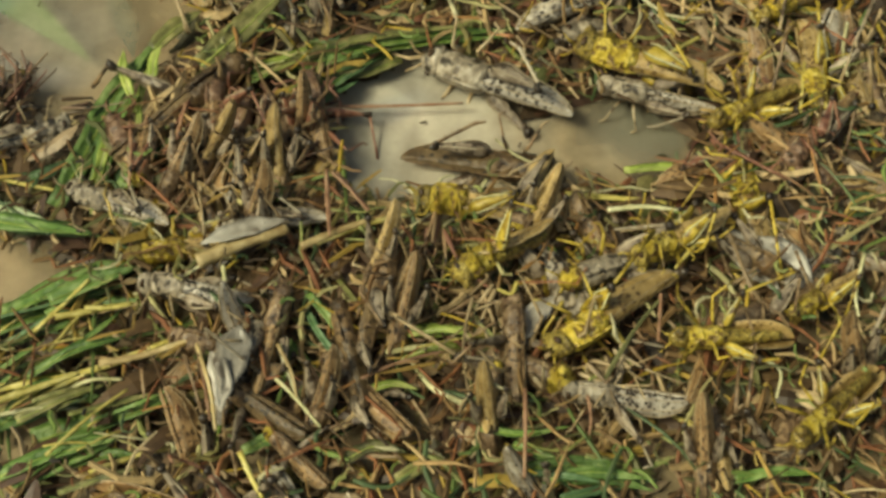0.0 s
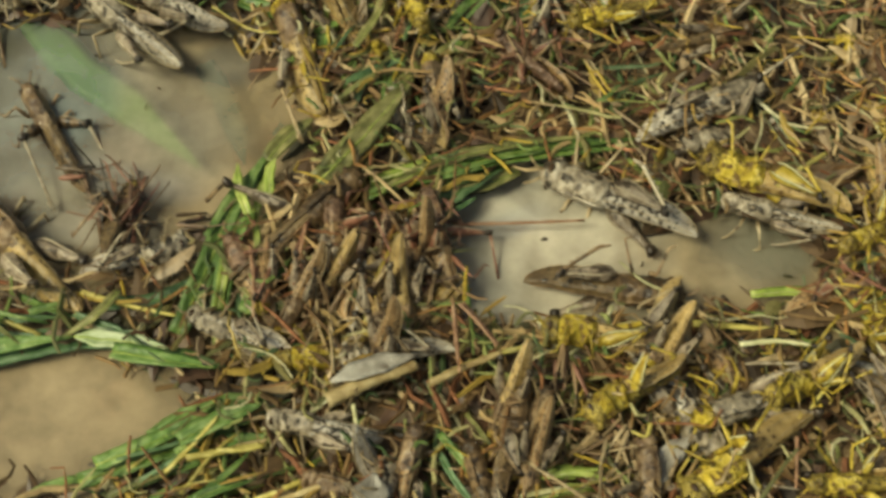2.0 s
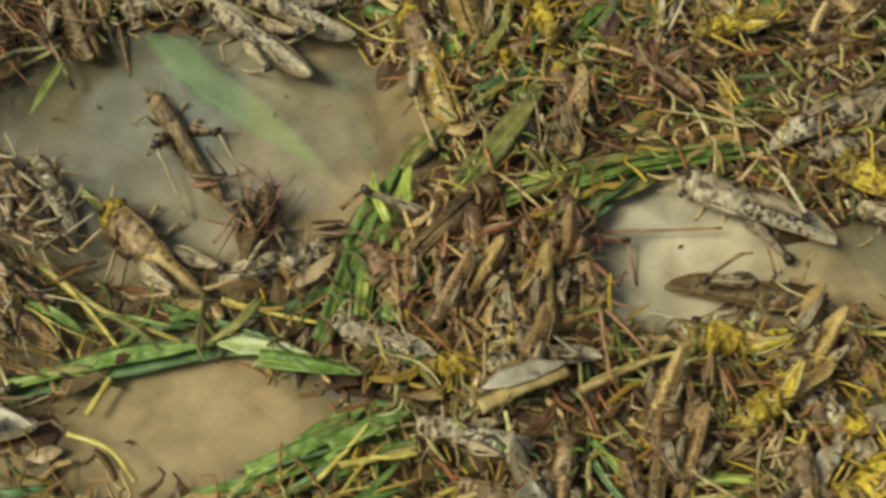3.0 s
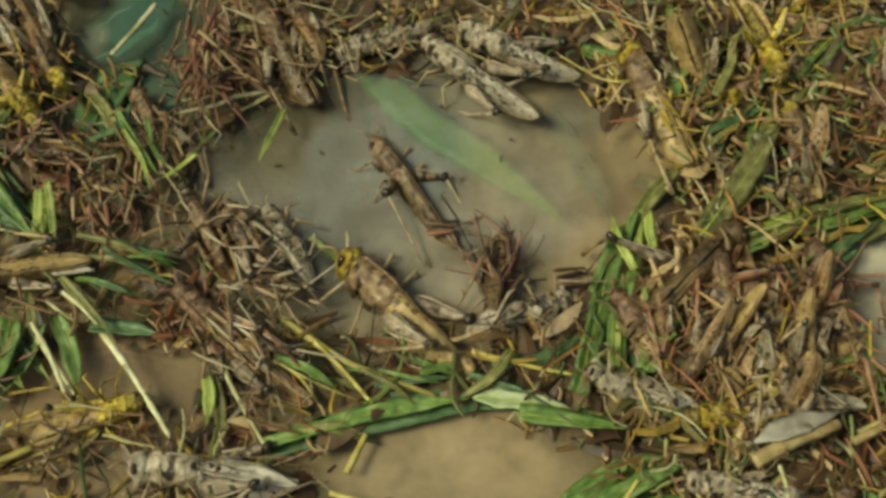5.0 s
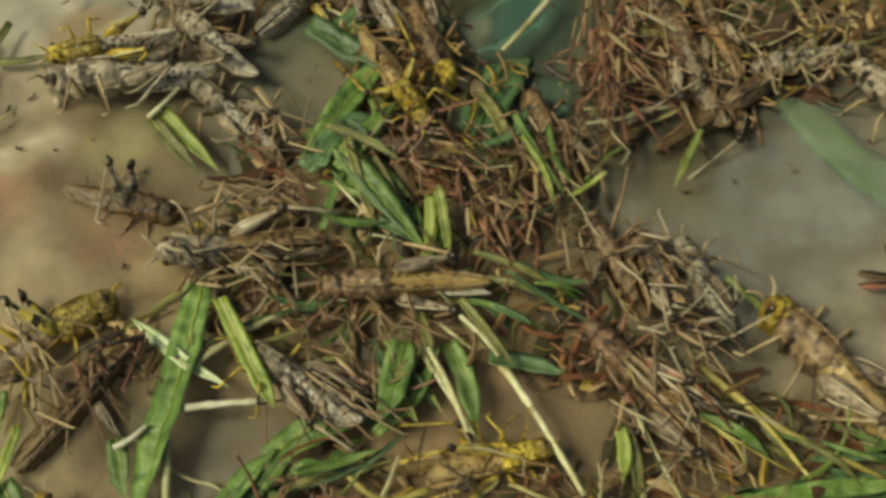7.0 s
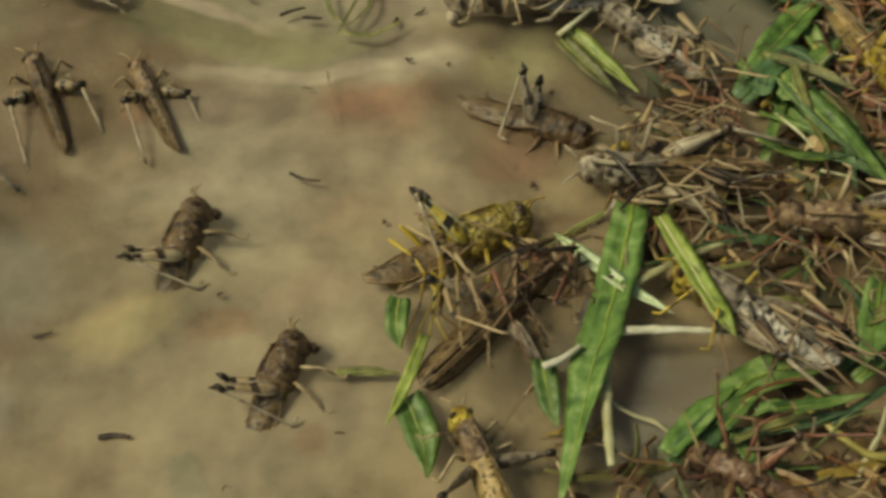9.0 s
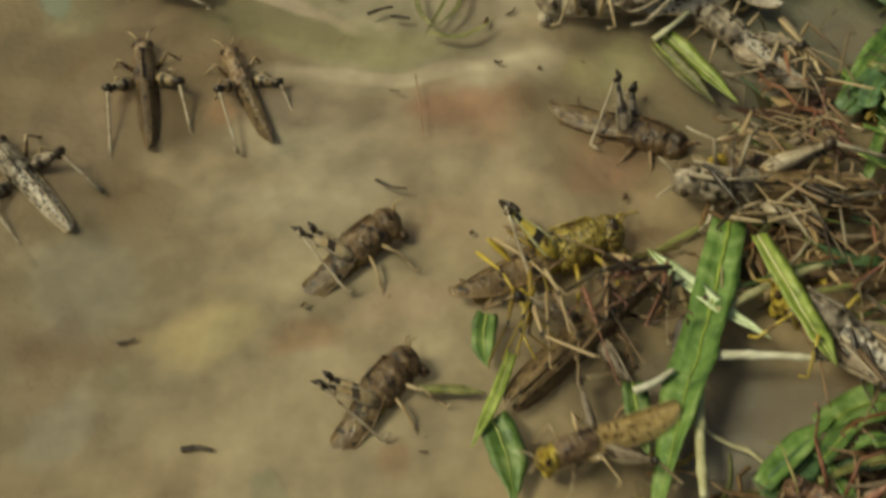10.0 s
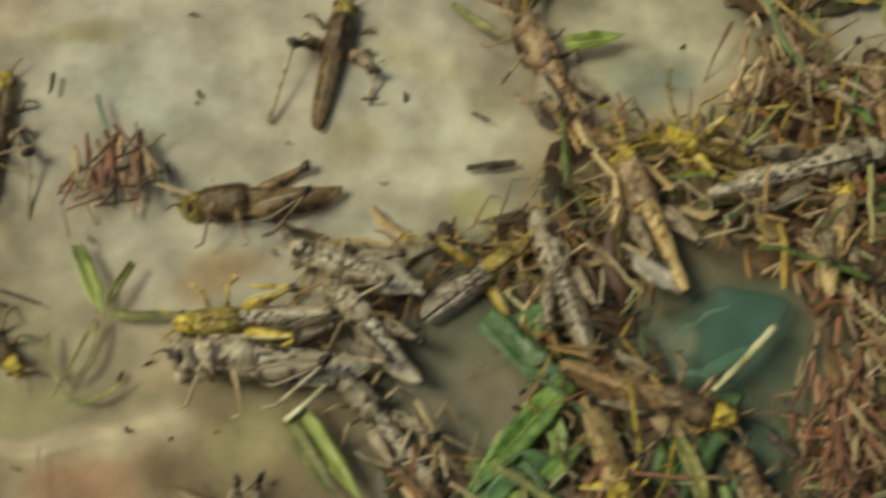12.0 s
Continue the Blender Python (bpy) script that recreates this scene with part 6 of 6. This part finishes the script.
locust("yellow", "rest", 0.1143, -0.0912, 0.0130, -153, 0.0293, 25)
locust("red", "rest", 0.0886, -0.0398, 0.0080, 13, 0.0347, 65)
locust("red", "rest", 0.1261, -0.0333, 0.0120, -140, 0.0338, 75)
locust("tan", "rest", 0.0106, -0.1145, 0.0130, 75, 0.0230, 15)
locust("fawn", "rest", 0.0727, -0.1358, 0.0120, 89, 0.0253, -20)
locust("saffron", "splay", -0.0459, -0.1261, 0.0110, 132, 0.0249, 10)
locust("ochre", "rest", 0.0579, -0.0742, 0.0120, -168, 0.0459, -25)
locust("yellow", "curl", 0.0821, -0.1040, 0.0160, 174, 0.0360, 175)
locust("yellow", "curl", 0.1083, -0.0226, 0.0160, -162, 0.0360, 175)
locust("yellow", "kick", 0.1296, -0.0075, 0.0140, -93, 0.0360, 60)
locust("yellow", "kick", 0.1324, 0.0210, 0.0140, -159, 0.0360, -40)
locust("red", "splay", -0.0341, -0.0089, 0.0110, 99, 0.0360, 30)
locust("red", "splay", -0.0668, -0.0048, 0.0110, 89, 0.0360, -30)
locust("red", "rest", -0.0943, -0.0170, 0.0090, 111, 0.0360, -64)
locust("olive", "rest", 0.0956, -0.0736, 0.0090, -43, 0.0360, -10)
locust("brown", "rest", 0.1274, -0.0310, 0.0100, -140, 0.0394, 20)
locust("grey", "splay", 0.0485, -0.1173, 0.0110, 168, 0.0360, 10)
locust("yellow", "curl", 0.1074, -0.1280, 0.0160, -146, 0.0360, 190)
locust("brown", "rest", 0.0975, -0.0937, 0.0110, -157, 0.0360, 72)
locust("grey", "rest", 0.0587, 0.0314, 0.0090, 21, 0.0515, 53)
locust("grey", "rest", -0.0503, -0.0464, 0.0090, 180, 0.0360, -76)
locust("brown", "splay", 0.0193, -0.0989, 0.0120, 86, 0.0360, 30)
locust("olive", "rest", -0.0199, -0.0801, 0.0130, 73, 0.0360, 85)
locust("brown", "rest", -0.0116, -0.0804, 0.0100, 72, 0.0360, -20)
locust("grey", "rest", -0.1325, -0.0038, 0.0060, 11, 0.0360, 82)
locust("brown", "kick", -0.0252, -0.1083, 0.0090, 131, 0.0360, 20)
locust("red", "curl", 0.0043, 0.0533, 0.0110, 128, 0.0360, 175)
locust("yellow", "curl", 0.0365, 0.0706, 0.0140, -174, 0.0360, 190)
locust("olive", "rest", 0.0660, 0.0599, 0.0090, 10, 0.0360, 20)
leg_tangle("dark", 22, -0.1385, -0.0060, 0.0030, 86, 0.0344, 0.0110)
leg_tangle("dark", 9, -0.1355, -0.0028, 0.0040, 98, 0.0269, 0.0080)
locust("grey", "rest", -0.1335, 0.0855, 0.0080, 134, 0.0515, -15)
locust("grey", "rest", -0.1195, 0.0940, 0.0090, 146, 0.0472, 10)
locust("tan", "kick", -0.0747, 0.0681, 0.0080, 105, 0.0531, 20)
locust("yellow", "curl", -0.0354, 0.0867, 0.0150, -77, 0.0360, 175)
locust("tan", "rest", -0.0296, 0.0437, 0.0090, 93, 0.0391, 0)
locust("olive", "splay", -0.0786, -0.0006, 0.0090, 40, 0.0556, 0)
locust("red", "splay", -0.0613, -0.0169, 0.0090, 77, 0.0366, 20)
locust("brown", "curl", -0.0459, -0.0206, 0.0100, 70, 0.0412, 175)
locust("olive", "kick", -0.2012, 0.1077, 0.0050, 111, 0.0526, 15)
locust("brown", "rest", -0.1928, 0.1164, 0.0080, 106, 0.0363, -30)
leg_tangle("red", 30, -0.2253, 0.1234, 0.0050, -98, 0.0422, 0.0250)
locust("olive", "kick", -0.2464, 0.0779, 0.0050, 112, 0.0401, 10)
locust("brown", "rest", -0.2179, -0.0087, 0.0060, 134, 0.0534, 10)
locust("red", "kick", -0.2259, -0.0003, 0.0090, 129, 0.0429, -30)
locust("grey", "rest", -0.1652, 0.1076, 0.0060, -166, 0.0360, 30)
locust("brown", "curl", -0.2297, 0.0355, 0.0060, 112, 0.0360, 175)
locust("yellow", "kick", -0.2675, -0.0244, 0.0060, 17, 0.0360, 40)
locust("ochre", "kick", -0.3210, -0.0003, 0.0070, 147, 0.0441, 20)
leg_tangle("barred", 16, -0.3315, 0.0098, 0.0080, -43, 0.0374, 0.0160)
locust("red", "curl", -0.3199, -0.0439, 0.0060, 158, 0.0360, 175)
locust("wasp", "rest", -0.3851, 0.1119, 0.0110, -167, 0.0412, -10)
locust("grey", "rest", -0.3787, 0.1019, 0.0070, -176, 0.0538, 38)
locust("grey", "rest", -0.3605, 0.1303, 0.0100, 170, 0.0380, 30)
locust("grey", "rest", -0.3532, 0.1139, 0.0080, 138, 0.0386, 25)
locust("dusky", "rest", -0.3906, 0.1501, 0.0020, -166, 0.0458, 35)
locust("grey", "rest", -0.3461, 0.0893, 0.0050, 138, 0.0390, 5)
leg_tangle("red", 44, -0.4384, 0.1669, 0.0030, -71, 0.0293, 0.0208)
locust("dusky", "drift", -0.3787, 0.1979, 0.0008, 88, 0.0454, 10)
locust("brown", "rest", -0.3124, 0.1999, 0.0060, 121, 0.0479, 20)
locust("tan", "rest", -0.2813, 0.1583, 0.0080, 117, 0.0476, 10)
locust("grey", "rest", -0.3039, 0.1356, 0.0080, 115, 0.0443, -20)
locust("wasp", "splay", -0.3275, 0.1343, 0.0040, 46, 0.0375, 20)
leg_tangle("brown", 24, -0.2523, 0.2321, 0.0050, -75, 0.0392, 0.0256)
locust("brown", "rest", -0.2162, 0.2064, 0.0060, 98, 0.0360, 0)
locust("yellow", "curl", -0.2666, 0.1825, 0.0070, 165, 0.0360, 175)
locust("grey", "rest", -0.2405, 0.1793, 0.0080, 24, 0.0559, 20)
locust("tan", "rest", -0.2290, 0.1594, 0.0080, 83, 0.0360, 30)
leg_tangle("red", 34, -0.2261, 0.1484, 0.0040, -91, 0.0565, 0.0170)
locust("brown", "curl", -0.2291, 0.2120, 0.0060, 172, 0.0360, 175)
locust("grey", "drift", -0.5288, 0.0238, 0.0008, 140, 0.0394, -10)
locust("hornet", "float", -0.3952, 0.0139, 0.0040, 33, 0.0461, -55)
locust("olive", "splay", -0.3830, -0.0056, 0.0040, 53, 0.0492, 20, girth=.95)
locust("olive", "float", -0.3797, 0.0603, 0.0008, -15, 0.0387, -50)
locust("pepper", "kick", -0.3400, 0.0412, 0.0070, -178, 0.0492, -25)
leg_tangle("pale", 9, -0.3521, 0.0292, 0.0090, 26, 0.0377, 0.0050)
leg_tangle("pale", 7, -0.3565, 0.0500, 0.0080, 26, 0.0273, 0.0060)
locust("tan", "rest", -0.3386, 0.0512, 0.0040, -167, 0.0360, 30)
locust("fawn", "rest", -0.2912, 0.0286, 0.0090, -179, 0.0489, -25)
locust("brown", "kick", -0.2147, 0.0286, 0.0050, 119, 0.0425, 35)
locust("grey", "rest", -0.2036, 0.0291, 0.0040, 112, 0.0350, -30)
leg_tangle("barred", 16, -0.2265, 0.0445, 0.0080, -56, 0.0426, 0.0200)
locust("tan", "rest", -0.1684, 0.0008, 0.0040, 129, 0.0600, 25)
leg_tangle("red", 26, -0.2673, 0.0712, 0.0060, -79, 0.0371, 0.0236)
locust("red", "curl", -0.2872, 0.0750, 0.0050, 165, 0.0360, 175)
locust("grey", "kick", -0.5145, 0.0979, 0.0040, 169, 0.0325, 25)
locust("saffron", "drift", -0.4694, 0.1541, 0.0008, 97, 0.0534, 0, girth=0.95)
leg_tangle("brown", 12, -0.4828, 0.1607, 0.0040, -52, 0.0314, 0.0120)
leg_tangle("pale", 16, -0.5182, 0.1330, 0.0030, -31, 0.0200, 0.0140)
leg_tangle("brown", 12, -0.5230, 0.1101, 0.0030, -23, 0.0231, 0.0106)
locust("grey", "rest", -0.2304, -0.0468, 0.0060, 166, 0.0520, 30)
leg_tangle("pale", 18, -0.2521, 0.0874, 0.0060, -75, 0.0372, 0.0172)
leg_tangle("barred", 22, -0.2318, 0.0089, 0.0100, -49, 0.0414, 0.0171)
leg_tangle("red", 16, -0.2882, 0.0898, 0.0060, -64, 0.0239, 0.0209)
leg_tangle("pale", 14, -0.3356, 0.0997, 0.0060, -82, 0.0303, 0.0106)
leg_tangle("brown", 18, -0.3147, 0.0058, 0.0060, -63, 0.0262, 0.0189)
leg_tangle("brown", 30, -0.0631, 0.0056, 0.0080, -99, 0.0452, 0.0392)
leg_tangle("brown", 16, -0.0414, 0.0015, 0.0070, -96, 0.0366, 0.0179)
leg_tangle("gold", 18, -0.0754, 0.0841, 0.0080, -83, 0.0398, 0.0195)
leg_tangle("gold", 16, -0.0342, 0.0969, 0.0080, -82, 0.0281, 0.0200)
leg_tangle("red", 18, 0.0092, 0.0767, 0.0080, -97, 0.0344, 0.0235)
leg_tangle("brown", 24, -0.0679, 0.0018, 0.0090, -90, 0.0390, 0.0271)
leg_tangle("red", 16, -0.0381, 0.0063, 0.0090, -89, 0.0426, 0.0145)
leg_tangle("pale", 18, 0.0179, -0.0731, 0.0100, -107, 0.0443, 0.0166)
leg_tangle("brown", 14, -0.0010, -0.0441, 0.0090, -93, 0.0302, 0.0139)
leg_tangle("pale", 14, 0.0434, -0.1042, 0.0100, -66, 0.0174, 0.0196)
leg_tangle("pale", 12, -0.1948, 0.1204, 0.0060, -58, 0.0250, 0.0187)
leg_tangle("brown", 16, -0.2196, 0.1190, 0.0060, -64, 0.0308, 0.0205)
leg_tangle("gold", 12, -0.3964, 0.0090, 0.0080, -76, 0.0246, 0.0105)
leg_tangle("brown", 7, -0.3790, 0.0101, 0.0070, -53, 0.0195, 0.0145)
leg_tangle("barred", 12, -0.3371, 0.0412, 0.0080, -43, 0.0199, 0.0122)
locust("brown", "rest", -0.0515, -0.0896, 0.0130, 74, 0.0360, 15)
locust("olive", "rest", -0.0283, -0.0959, 0.0120, 100, 0.0360, -20)
locust("olive", "splay", -0.0567, -0.1086, 0.0110, 142, 0.0360, 10)
locust("brown", "rest", -0.0650, -0.0926, 0.0120, 155, 0.0360, 30)
leg_tangle("brown", 14, -0.3192, 0.0550, 0.0060, 154, 0.0210, 0.0114)
leg_tangle("red", 12, -0.3103, 0.0346, 0.0060, -95, 0.0127, 0.0123)


def beside(x, y):
    """Whether a locust of the tangle lies close by."""
    if cover(x, y) < 0.1 or not -0.34 < x < -0.12:
        return 0.0
    return 1.0 if any((x - a) ** 2 + (y - b) ** 2 < 0.0004 for a, b in SPOTS) else 0.0


litter("shed_legs", "grey-brown and pale locust legs shed over the tangle", 560, (0.010, 0.022), (0.00025, 0.0005), 0.013, beside, "shins", 0.15, 1.2, 4, elbow=1.2)


def at(x, y, z, heading, roll=0, pitch=0):
    return pose(x, y, z, 0, 0, heading) @ pose(0, 0, 0, roll, pitch, 0)


def motions():
    """The locusts that swim, turn, jump and land."""
    ob = locust("drowsy", "float", 0, 0, 0, 0, 0.0365, girth=1.4)
    walk(ob, [
        (0, at(-0.5101, 0.0263, 0.0012, 67, -58)),
        (7.6, at(-0.5101, 0.0263, 0.0012, 67, -58)),
        (9.3, at(-0.4552, 0.0039, 0.0012, 76, -58, -24)),
        (9.5, at(-0.4538, 0.0044, 0.0012, 67, -58, -24)),
        (9.7, at(-0.4538, 0.0137, 0.0012, 61, -58, -20)),
        (9.9, at(-0.4438, 0.0154, 0.0012, 47, -58, -14)),
        (10, at(-0.4423, 0.0108, 0.0012, 48, -58, -14)),
        (10.2, at(-0.4382, 0.0156, 0.0012, 43, -58, -10)),
        (10.5, at(-0.4361, 0.0181, 0.0012, 42, -58, -6)),
        (10.7, at(-0.4335, 0.0206, 0.0012, 39, -58)),
        (11, at(-0.4339, 0.0214, 0.0012, 35, -58)),
        (11.2, at(-0.4332, 0.0237, 0.0012, 31, -58)),
        (11.5, at(-0.4341, 0.0259, 0.0012, 32, -58)),
        (12, at(-0.4341, 0.0259, 0.0012, 32, -58)),
    ])
    ob = locust("drowsy", "float", 0, 0, 0, 0, 0.0340, girth=1.5)
    walk(ob, [
        (0, at(-0.4675, -0.0231, 0.0012, 64, -58)),
        (7.6, at(-0.4675, -0.0231, 0.0012, 64, -58)),
        (9.3, at(-0.4292, -0.0298, 0.0012, 70, -58, -24)),
        (9.5, at(-0.4303, -0.0284, 0.0012, 66, -58, -24)),
        (10, at(-0.4290, -0.0276, 0.0012, 59, -58, -14)),
        (10.2, at(-0.4296, -0.0256, 0.0012, 53, -58, -10)),
        (10.5, at(-0.4329, -0.0200, 0.0012, 44, -58, -6)),
        (12, at(-0.4329, -0.0200, 0.0012, 44, -58)),
    ])
    ob = locust("striped", "drift", 0, 0, 0, 0, 0.0515, girth=1)
    walk(ob, [
        (0, at(-0.1617, 0.0481, 0.0012, 117, 15)),
        (4.3, at(-0.1617, 0.0481, 0.0012, 117, 15)),
        (6.2, at(-0.1673, 0.0480, 0.0012, 118, 15)),
        (6.3, at(-0.1750, 0.0522, 0.0250, 100, 15)),
        (6.4, at(-0.1936, 0.0892, 0.0060, 35, 15)),
        (12, at(-0.1933, 0.0912, 0.0012, 35, 15)),
    ])
    ob = locust("yellow", "rest", 0, 0, 0, 0, 0.0458, girth=1.2)
    walk(ob, [
        (0, at(-0.0752, -0.0517, 0.0060, -176, -15)),
        (0.6, at(-0.0704, -0.0541, 0.0060, -184, -15)),
        (1.2, at(-0.0676, -0.0447, 0.0060, -181, -15)),
        (12, at(-0.0676, -0.0447, 0.0060, -181, -15)),
    ])
    ob = locust("yellow", "trail", 0, 0, 0, 0, 0.0419, girth=1.1)
    walk(ob, [
        (0, at(-0.2745, -0.0220, 0.0040, 6, 10)),
        (7.1, at(-0.2745, -0.0220, 0.0040, 6, 10)),
        (7.17, at(-0.2488, -0.0065, 0.0300, 37, -60)),
        (7.22, at(-0.2488, -0.0065, 0.0300, 37, -60)),
        (7.3, at(-0.1960, 0.0127, 0.0500, 36, -30)),
        (7.5, at(-0.0881, 0.0030, 0.0060, 36, 10)),
        (12, at(-0.0881, 0.0030, 0.0060, 36, 10)),
    ])
    ob = locust("red", "splay", 0, 0, 0, 0, 0.0476, girth=1.1)
    walk(ob, [
        (0, at(-0.4779, 0.0184, 0.0040, 58, 0)),
        (7.1, at(-0.4779, 0.0184, 0.0040, 58, 0)),
        (7.18, at(-0.3875, 0.0433, 0.0300, 93, 0, 25)),
        (7.22, at(-0.3875, 0.0433, 0.0300, 93, 0, 25)),
        (7.3, at(-0.3653, 0.0371, 0.0200, 59, 0)),
        (7.4, at(-0.3500, 0.0421, 0.0140, 41, 0)),
        (7.5, at(-0.3473, 0.0445, 0.0120, 50, 0)),
        (7.7, at(-0.3250, 0.0422, 0.0100, 49, 0)),
        (8, at(-0.3250, 0.0422, 0.0100, 49, 0)),
        (8.2, at(-0.2909, 0.1073, 0.0500, 71, 0)),
        (8.4, at(-0.2571, 0.2657, 0.0060, 79, 0)),
        (12, at(-0.2571, 0.2657, 0.0060, 79, 0)),
    ])
    ob = locust("yellow", "kick", 0, 0, 0, 0, 0.0340, girth=1.2)
    walk(ob, [
        (0, at(-0.3862, -0.1109, 0.0060, 65, 0)),
        (10.65, at(-0.3862, -0.1109, 0.0060, 65, 0)),
        (10.8, at(-0.3555, 0.0150, 0.0500, 39, 0)),
        (10.95, at(-0.2607, 0.0902, 0.0600, 35, 0)),
        (11.2, at(-0.1526, 0.0713, 0.0060, 29, 0)),
        (12, at(-0.1526, 0.0713, 0.0060, 29, 0)),
    ])
    ob = locust("tan", "splay", 0, 0, 0, 0, 0.0343, girth=1.2)
    walk(ob, [
        (0, at(-0.3811, -0.0466, 0.0080, 120, 20)),
        (9.7, at(-0.3811, -0.0466, 0.0080, 120, 20)),
        (9.8, at(-0.3796, -0.0337, 0.0080, 159, 20)),
        (9.9, at(-0.3775, -0.0288, 0.0080, 193, 20)),
        (10, at(-0.3761, -0.0321, 0.0080, 211, 20)),
        (10.2, at(-0.3668, -0.0339, 0.0080, 201, 20)),
        (10.5, at(-0.3665, -0.0390, 0.0080, 197, 20)),
        (12, at(-0.3665, -0.0390, 0.0080, 197, 20)),
    ])
    ob = locust("saffron", "kick", 0, 0, 0, 0, 0.0400, girth=1.1)
    walk(ob, [
        (0, at(-0.4917, 0.1191, 0.0012, -77, 20)),
        (10.5, at(-0.4917, 0.1191, 0.0012, -77, 20)),
        (11, at(-0.4864, 0.1172, 0.0012, -74, 20)),
        (11.5, at(-0.4691, 0.1051, 0.0012, -36, 10)),
        (11.8, at(-0.4584, 0.1038, 0.0012, -35, 10)),
        (12, at(-0.4597, 0.1015, 0.0012, -34, 10)),
    ])
    ob = locust("yellow", "trail", 0, 0, 0, 0, 0.0414, girth=1.2)
    walk(ob, [
        (0, at(-0.2945, 0.0976, 0.0100, -58, 20)),
        (7.7, at(-0.2945, 0.0976, 0.0100, -58, 20)),
        (9.6, at(-0.2855, 0.0834, 0.0090, -64, 30)),
        (12, at(-0.2855, 0.0834, 0.0090, -64, 30)),
    ])
    ob = locust("saffron", "rest", 0, 0, 0, 0, 0.0490, girth=1.2)
    walk(ob, [
        (0, at(-0.2865, 0.1185, 0.0090, -67, 10)),
        (7.8, at(-0.2865, 0.1185, 0.0090, -67, 10)),
        (10.4, at(-0.2769, 0.1073, 0.0070, -11, 10)),
        (12, at(-0.2769, 0.1073, 0.0070, -11, 10)),
    ])
    ob = locust("dun", "drift", 0, 0, 0, 0, 0.0395, girth=1.15)
    walk(ob, [
        (0, at(-0.5106, 0.0555, 0.0010, 120, 0)),
        (9.5, at(-0.5106, 0.0555, 0.0010, 120, 0)),
        (10, at(-0.5077, 0.0587, 0.0010, 109, 0)),
        (10.5, at(-0.5104, 0.0634, 0.0010, 109, 0)),
        (11, at(-0.5109, 0.0673, 0.0010, 110, 0)),
        (12, at(-0.5109, 0.0673, 0.0010, 110, 0)),
    ])
    ob = locust("dun", "drift", 0, 0, 0, 0, 0.0370, girth=1.05)
    walk(ob, [
        (0, at(-0.4810, 0.0573, 0.0010, 123, 12)),
        (9.5, at(-0.4810, 0.0573, 0.0010, 123, 12)),
        (10, at(-0.4800, 0.0617, 0.0010, 123, 12)),
        (10.5, at(-0.4846, 0.0683, 0.0010, 128, 12)),
        (11, at(-0.4785, 0.0679, 0.0010, 127, 12)),
        (11.5, at(-0.4753, 0.0685, 0.0010, 126, 12)),
        (12, at(-0.4753, 0.0685, 0.0010, 126, 12)),
    ])


motions()
